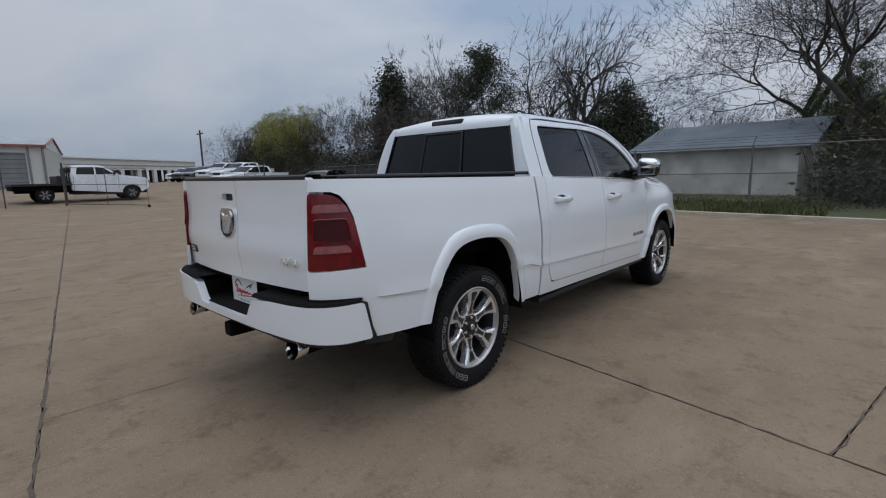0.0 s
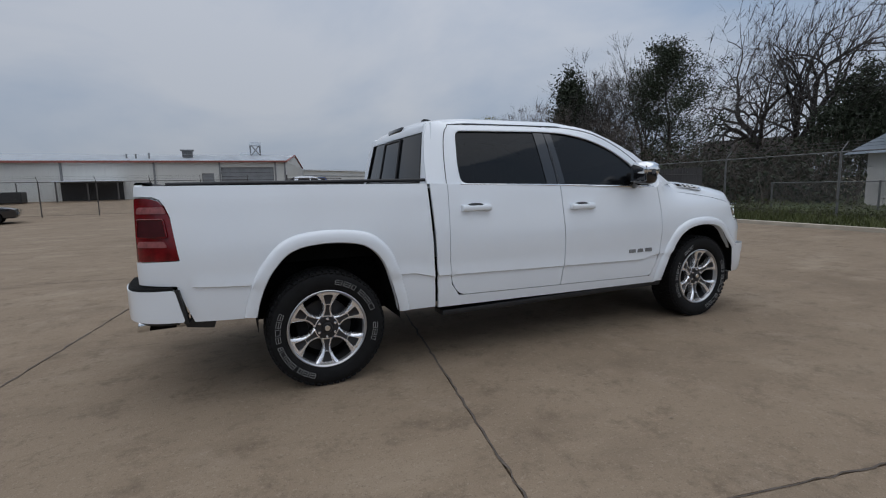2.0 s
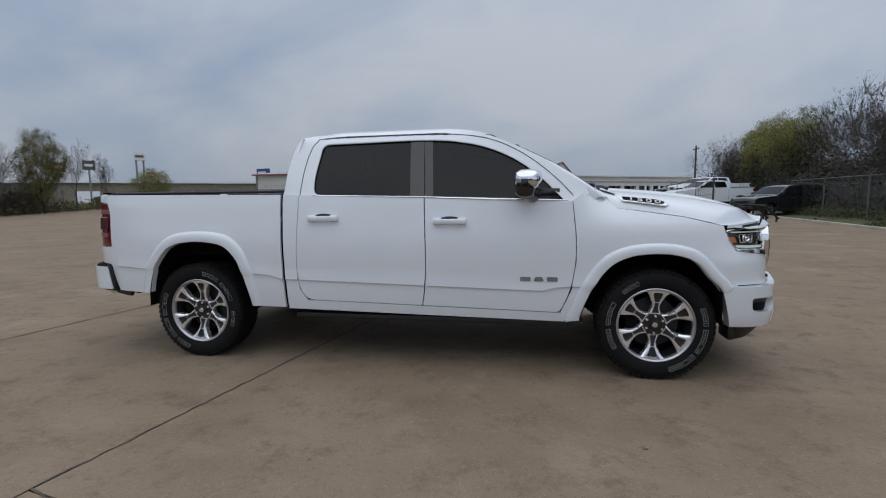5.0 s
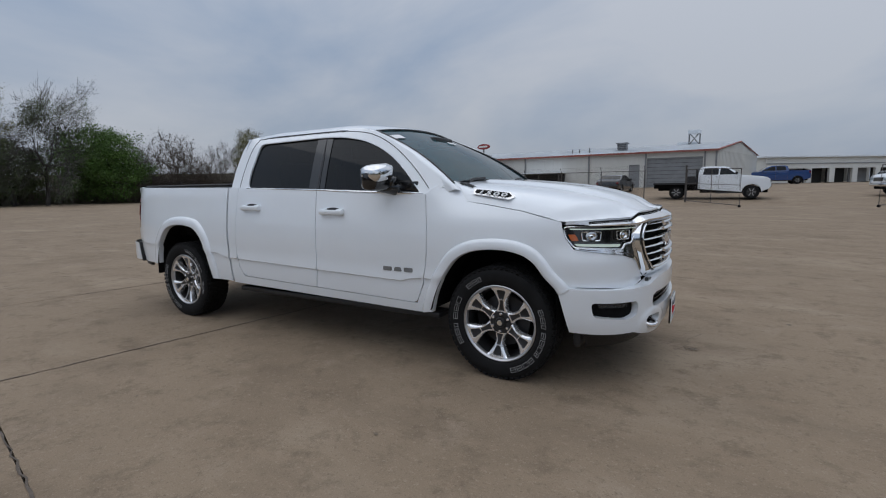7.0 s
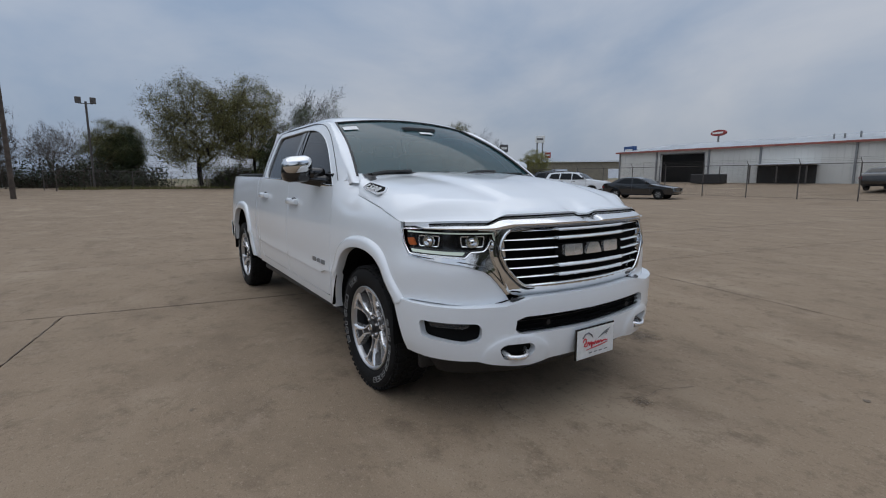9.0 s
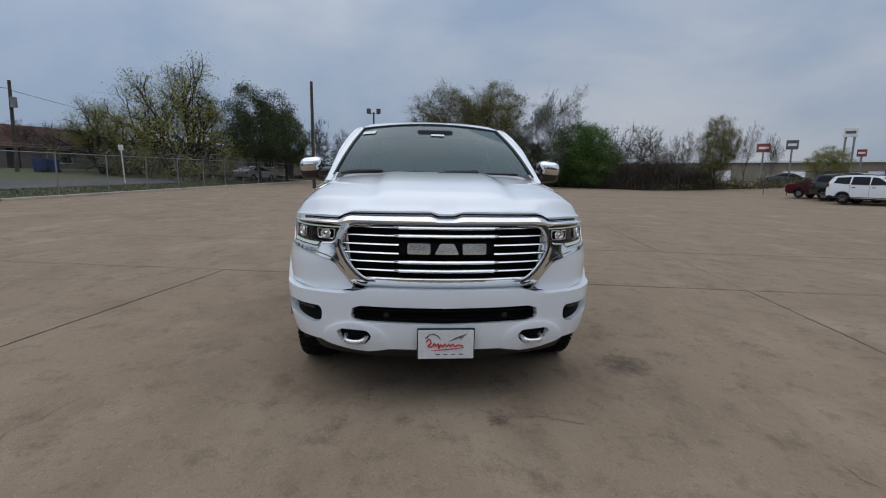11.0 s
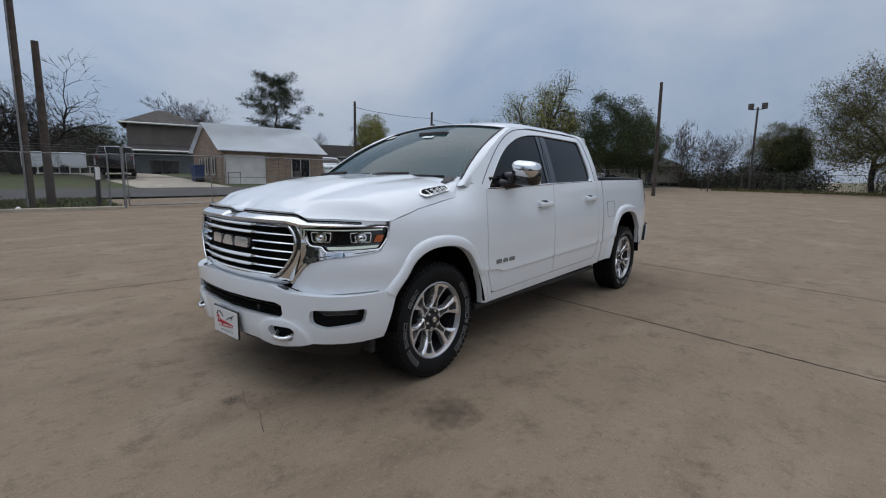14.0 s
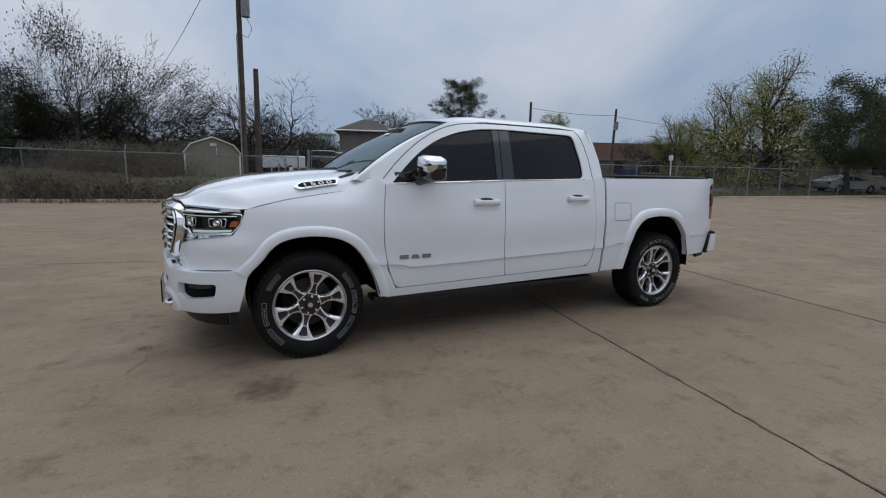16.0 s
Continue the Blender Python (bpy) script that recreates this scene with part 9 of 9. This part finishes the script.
brush("tangled weeds and vines along the east fence", [(14.4, -14), (15.6, -2.4)], 0.7, 3.0, ("twig", "leaf_dark"), 1, 1500)
brush("dark vines over the trunk beside the white shed", [(18.6, -2.2), (19.6, -4.5)], 0.6, 5.2, ("twig", "leaf_oak"), 31, 800)
brush("low weeds along the east fence", [(13.8, -2), (15.6, 16), (16.6, 27)], 0.45, 0.42, ("twig", "leaf_weed"), 2, 3600, 0.035)
brush("brown brush behind the board fence", [(19.5, 7.5), (21, 14), (22, 21)], 1.3, 4.6, ("twig", "leaf_dark"), 14, 1900)
brush("dark brush behind the east fence", [(17.5, 12), (19, 22), (20, 30)], 1.2, 3.6, ("twig", "leaf_dark"), 4, 2400)
brush("brown thicket under the trees", [(22, 22), (24.0, 38), (25, 58)], 1.8, 5.2, ("twig", "leaf_dark"), 5, 3200, 0.11)
brush("dry brush along the south fence", [(2.4, -18.3), (10, -19.2), (20, -20.0)], 0.55, 1.55, ("dry_brush", "dry_brush"), 6, 4200, 0.035)
brush("brown thicket at the lot's edge", [(-55.5, 7), (-55, 13), (-53.5, 24), (-48, 34)], 1.3, 4.6, ("twig", "leaf_oak"), 7, 3800, 0.09)
brush("tall brown thicket between the trees", [(-52, 22.5), (-48.5, 28), (-45.5, 33)], 1.0, 5.4, ("twig", "twig"), 33, 2600, 0.05)
brush("low thicket at the lot's edge", [(-46, 29), (-43.5, 38), (-40, 46)], 1.0, 1.6, ("twig", "leaf_olive"), 8, 700, 0.1)
brush("dark hedge behind the street", [(-62, -16), (-60, -6), (-58, 0)], 1.6, 4.6, ("twig", "leaf_dark"), 9, 1700, 0.13)
brush("brown brush beside the garden shed", [(9.5, -31.5), (6.0, -32.0), (4.2, -32.5)], 0.9, 2.6, ("dry_brush", "dry_brush"), 21, 1500, 0.05)
brush("brown scrub behind the gardens", [(16, -39), (4, -41.5), (-3, -44), (-8, -47)], 1.6, 6.2, ("twig", "leaf_dark"), 10, 2600, 0.14)


def grass(label, quad, count, seed, height=0.14, mat="leaf_weed"):
    rng = random.Random(seed)
    ms = Mesher()
    for _ in range(count):
        u, v = rng.random(), rng.random()
        a = Vector(quad[0]).lerp(Vector(quad[1]), u)
        b = Vector(quad[3]).lerp(Vector(quad[2]), u)
        p = a.lerp(b, v)
        z = gz(p.x, p.y) + 0.05
        h = height * rng.uniform(0.4, 1.3)
        t = rng.uniform(0, math.tau)
        w = Vector((math.cos(t), math.sin(t), 0)) * 0.03
        s = len(ms.v)
        base = Vector((p.x, p.y, z))
        ms.v += [base - w, base + w, base + Vector((rng.gauss(0, 0.05), rng.gauss(0, 0.05), h))]
        ms.f.append((s, s + 1, s + 2))
    o = new("grass", ms.mesh("grass", mat))
    return tagged(o, label, "grass", kind="stuff")


grass("rough green grass beside the kerb", [(11.8, -2), (13.4, 16), (15.6, 16), (14.6, -2)], 9000, 1, 0.16, "leaf_weed")
grass("grass on the street verge", [south(-14, 0.2), south(-50, 0.2), south(-50, 3.4), south(-14, 3.4)], 9000, 2, 0.09)
grass("grass on the street verge", [south(9, 0.2), south(-1.6, 0.2), south(-1.6, 3.4), south(9, 3.4)], 6000, 3, 0.12)
grass("dry grass along the lot's west edge", [(-49, -7), (-53, 12), (-54, 12), (-50.5, -7)], 2500, 4, 0.3, "leaf_olive")

# ---- marks on the concrete ----


def crack(name, label, pts, width, mat="joint", rough=0.03):
    rng = random.Random(int(abs(pts[0][0] * 1000)))
    line = []
    for a, b in zip(pts, pts[1:]):
        n = max(2, int(math.dist(a, b) / 0.08))
        for k in range(n):
            t = k / n
            line.append((a[0] + (b[0] - a[0]) * t + rng.gauss(0, rough), a[1] + (b[1] - a[1]) * t + rng.gauss(0, rough)))
    line.append(pts[-1])
    bm = bmesh.new()
    rows = []
    for i, (x, y) in enumerate(line):
        dx = line[min(i + 1, len(line) - 1)][0] - line[max(i - 1, 0)][0]
        dy = line[min(i + 1, len(line) - 1)][1] - line[max(i - 1, 0)][1]
        n = math.hypot(dx, dy) or 1
        w = width * rng.uniform(0.4, 1.3)
        rows.append([(x - dy / n * w, y + dx / n * w, gz(x, y) + 0.004), (x + dy / n * w, y - dx / n * w, gz(x, y) + 0.004)])
    add_grid(bm, rows)
    return tagged(part(name, bm, mat), label, "crack", kind="structure")


for pts in (((2.86, 0.21), (2.93, 0.42), (2.97, 0.60), (3.04, 0.78)), ((2.6, -2.2), (3.0, -2.32), (3.3, -2.2))):
    crack("hairline_crack", "fine crack in the concrete slab", pts, 0.0016, rough=0.014)
# crumbled edges along the worn joints, in the slabs' own directions
def lot_xy(u, v):
    t = math.atan(0.183)
    return -1.356 + u * math.cos(t) + v * math.sin(t), -2.82 - u * math.sin(t) + v * math.cos(t)


for (u0, v0), (u1, v1), w in (((0, -0.3), (0, 7.0), 0.0075), ((-3.11, 1.2), (-3.11, 22), 0.009), ((0, 0), (6.2, 0), 0.006), ((0, 7.0), (3.0, 7.0), 0.005), ((-7.2, 6.95), (-3.3, 6.95), 0.007),
                              ((-3.11, 3.03), (-2.3, 3.12), 0.003), ((0, 7.0), (-0.3, 13), 0.004), ((0, -0.9), (0.3, -7.6), 0.005)):
    crack("joint_wear", "crumbled dark edge along a slab joint", [lot_xy(u0, v0), lot_xy((u0 + u1) / 2, (v0 + v1) / 2), lot_xy(u1, v1)], w, rough=0.006)
for pts in (((2.52, -0.43), (2.64, -0.47), (2.78, -0.44)), ((2.95, 0.88), (2.88, 0.62), (2.79, 0.34)), ((3.5, 1.9), (4.0, 2.1), (4.3, 2.6))):
    crack("hairline_crack", "fine crack in the concrete slab", pts, 0.0014, rough=0.016)
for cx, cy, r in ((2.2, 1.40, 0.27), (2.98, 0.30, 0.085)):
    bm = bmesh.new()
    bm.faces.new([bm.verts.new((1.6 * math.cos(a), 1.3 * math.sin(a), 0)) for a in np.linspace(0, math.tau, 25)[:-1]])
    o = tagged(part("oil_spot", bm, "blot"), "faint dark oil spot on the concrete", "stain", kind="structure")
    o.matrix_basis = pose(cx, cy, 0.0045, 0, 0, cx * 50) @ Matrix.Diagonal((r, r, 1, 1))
rng = random.Random(77)
for k in range(24):
    x, y = rng.uniform(-6, 9), rng.uniform(-8, 9)
    if abs(x) < 3 and abs(y) < 1.1:
        continue
    bm = bmesh.new()
    n = rng.randint(6, 9)
    r = rng.uniform(0.008, 0.03)
    bm.faces.new([bm.verts.new((x + r * rng.uniform(0.5, 1.6) * math.cos(a), y + r * rng.uniform(0.5, 1.2) * math.sin(a), 0.004)) for a in np.linspace(0, math.tau, n + 1)[:-1]])
    tagged(part("debris", bm, "stain" if k % 8 else "card"), "fleck of debris on the concrete", "debris", group="flecks on the concrete")

# ---- the slabs of the lot, last ----
lot = empty("lot_pavement")
tagged(lot, "tan concrete slabs of the parking lot", "pavement", kind="structure")
TH = math.atan(0.183)
ca, sa = math.cos(TH), math.sin(TH)
# joints: offsets along the cross direction and along the lanes
offs = [-80, -71, -62, -53, -44, -36, -28, -21.7, -15.5, -9.3, -3.11, 0.0, 6.25, 12.4, 18.6]
runs = [-35, -28, -21, -14, -7, 0.0, 7.0, 14, 21, 28, 35, 44]
runs_west = [-35, -28, -21, -14, -7, 7.0, 14, 21, 28, 35, 44]
ORG = (-1.356, -2.82)
for a, b in zip(offs, offs[1:]):
    row = runs if a >= 0 else runs_west
    for c, d in zip(row, row[1:]):
        ga, gb = (0.006 if e in (0.0, -3.11) else 0.003 for e in (a, b))
        gc, gd = (0.006 if e == 0.0 else 0.003 for e in (c, d))
        quad = [(a + ga, c + gc), (b - gb, c + gc), (b - gb, d - gd), (a + ga, d - gd)]
        q = [(ORG[0] + u * ca + v * sa, ORG[1] - u * sa + v * ca) for u, v in quad]
        q = clip(q, LOT)
        if len(q) < 3 or abs(poly_area(q)) < 0.4:
            continue
        bm = bmesh.new()
        tops = [bm.verts.new((x, y, gz(x, y))) for x, y in q]
        lows = [bm.verts.new((x, y, gz(x, y) - 0.10)) for x, y in q]
        bm.faces.new(tops)
        for k in range(len(q)):
            bm.faces.new((lows[k], lows[(k + 1) % len(q)], tops[(k + 1) % len(q)], tops[k]))
        part("slab", bm, "concrete", lot)
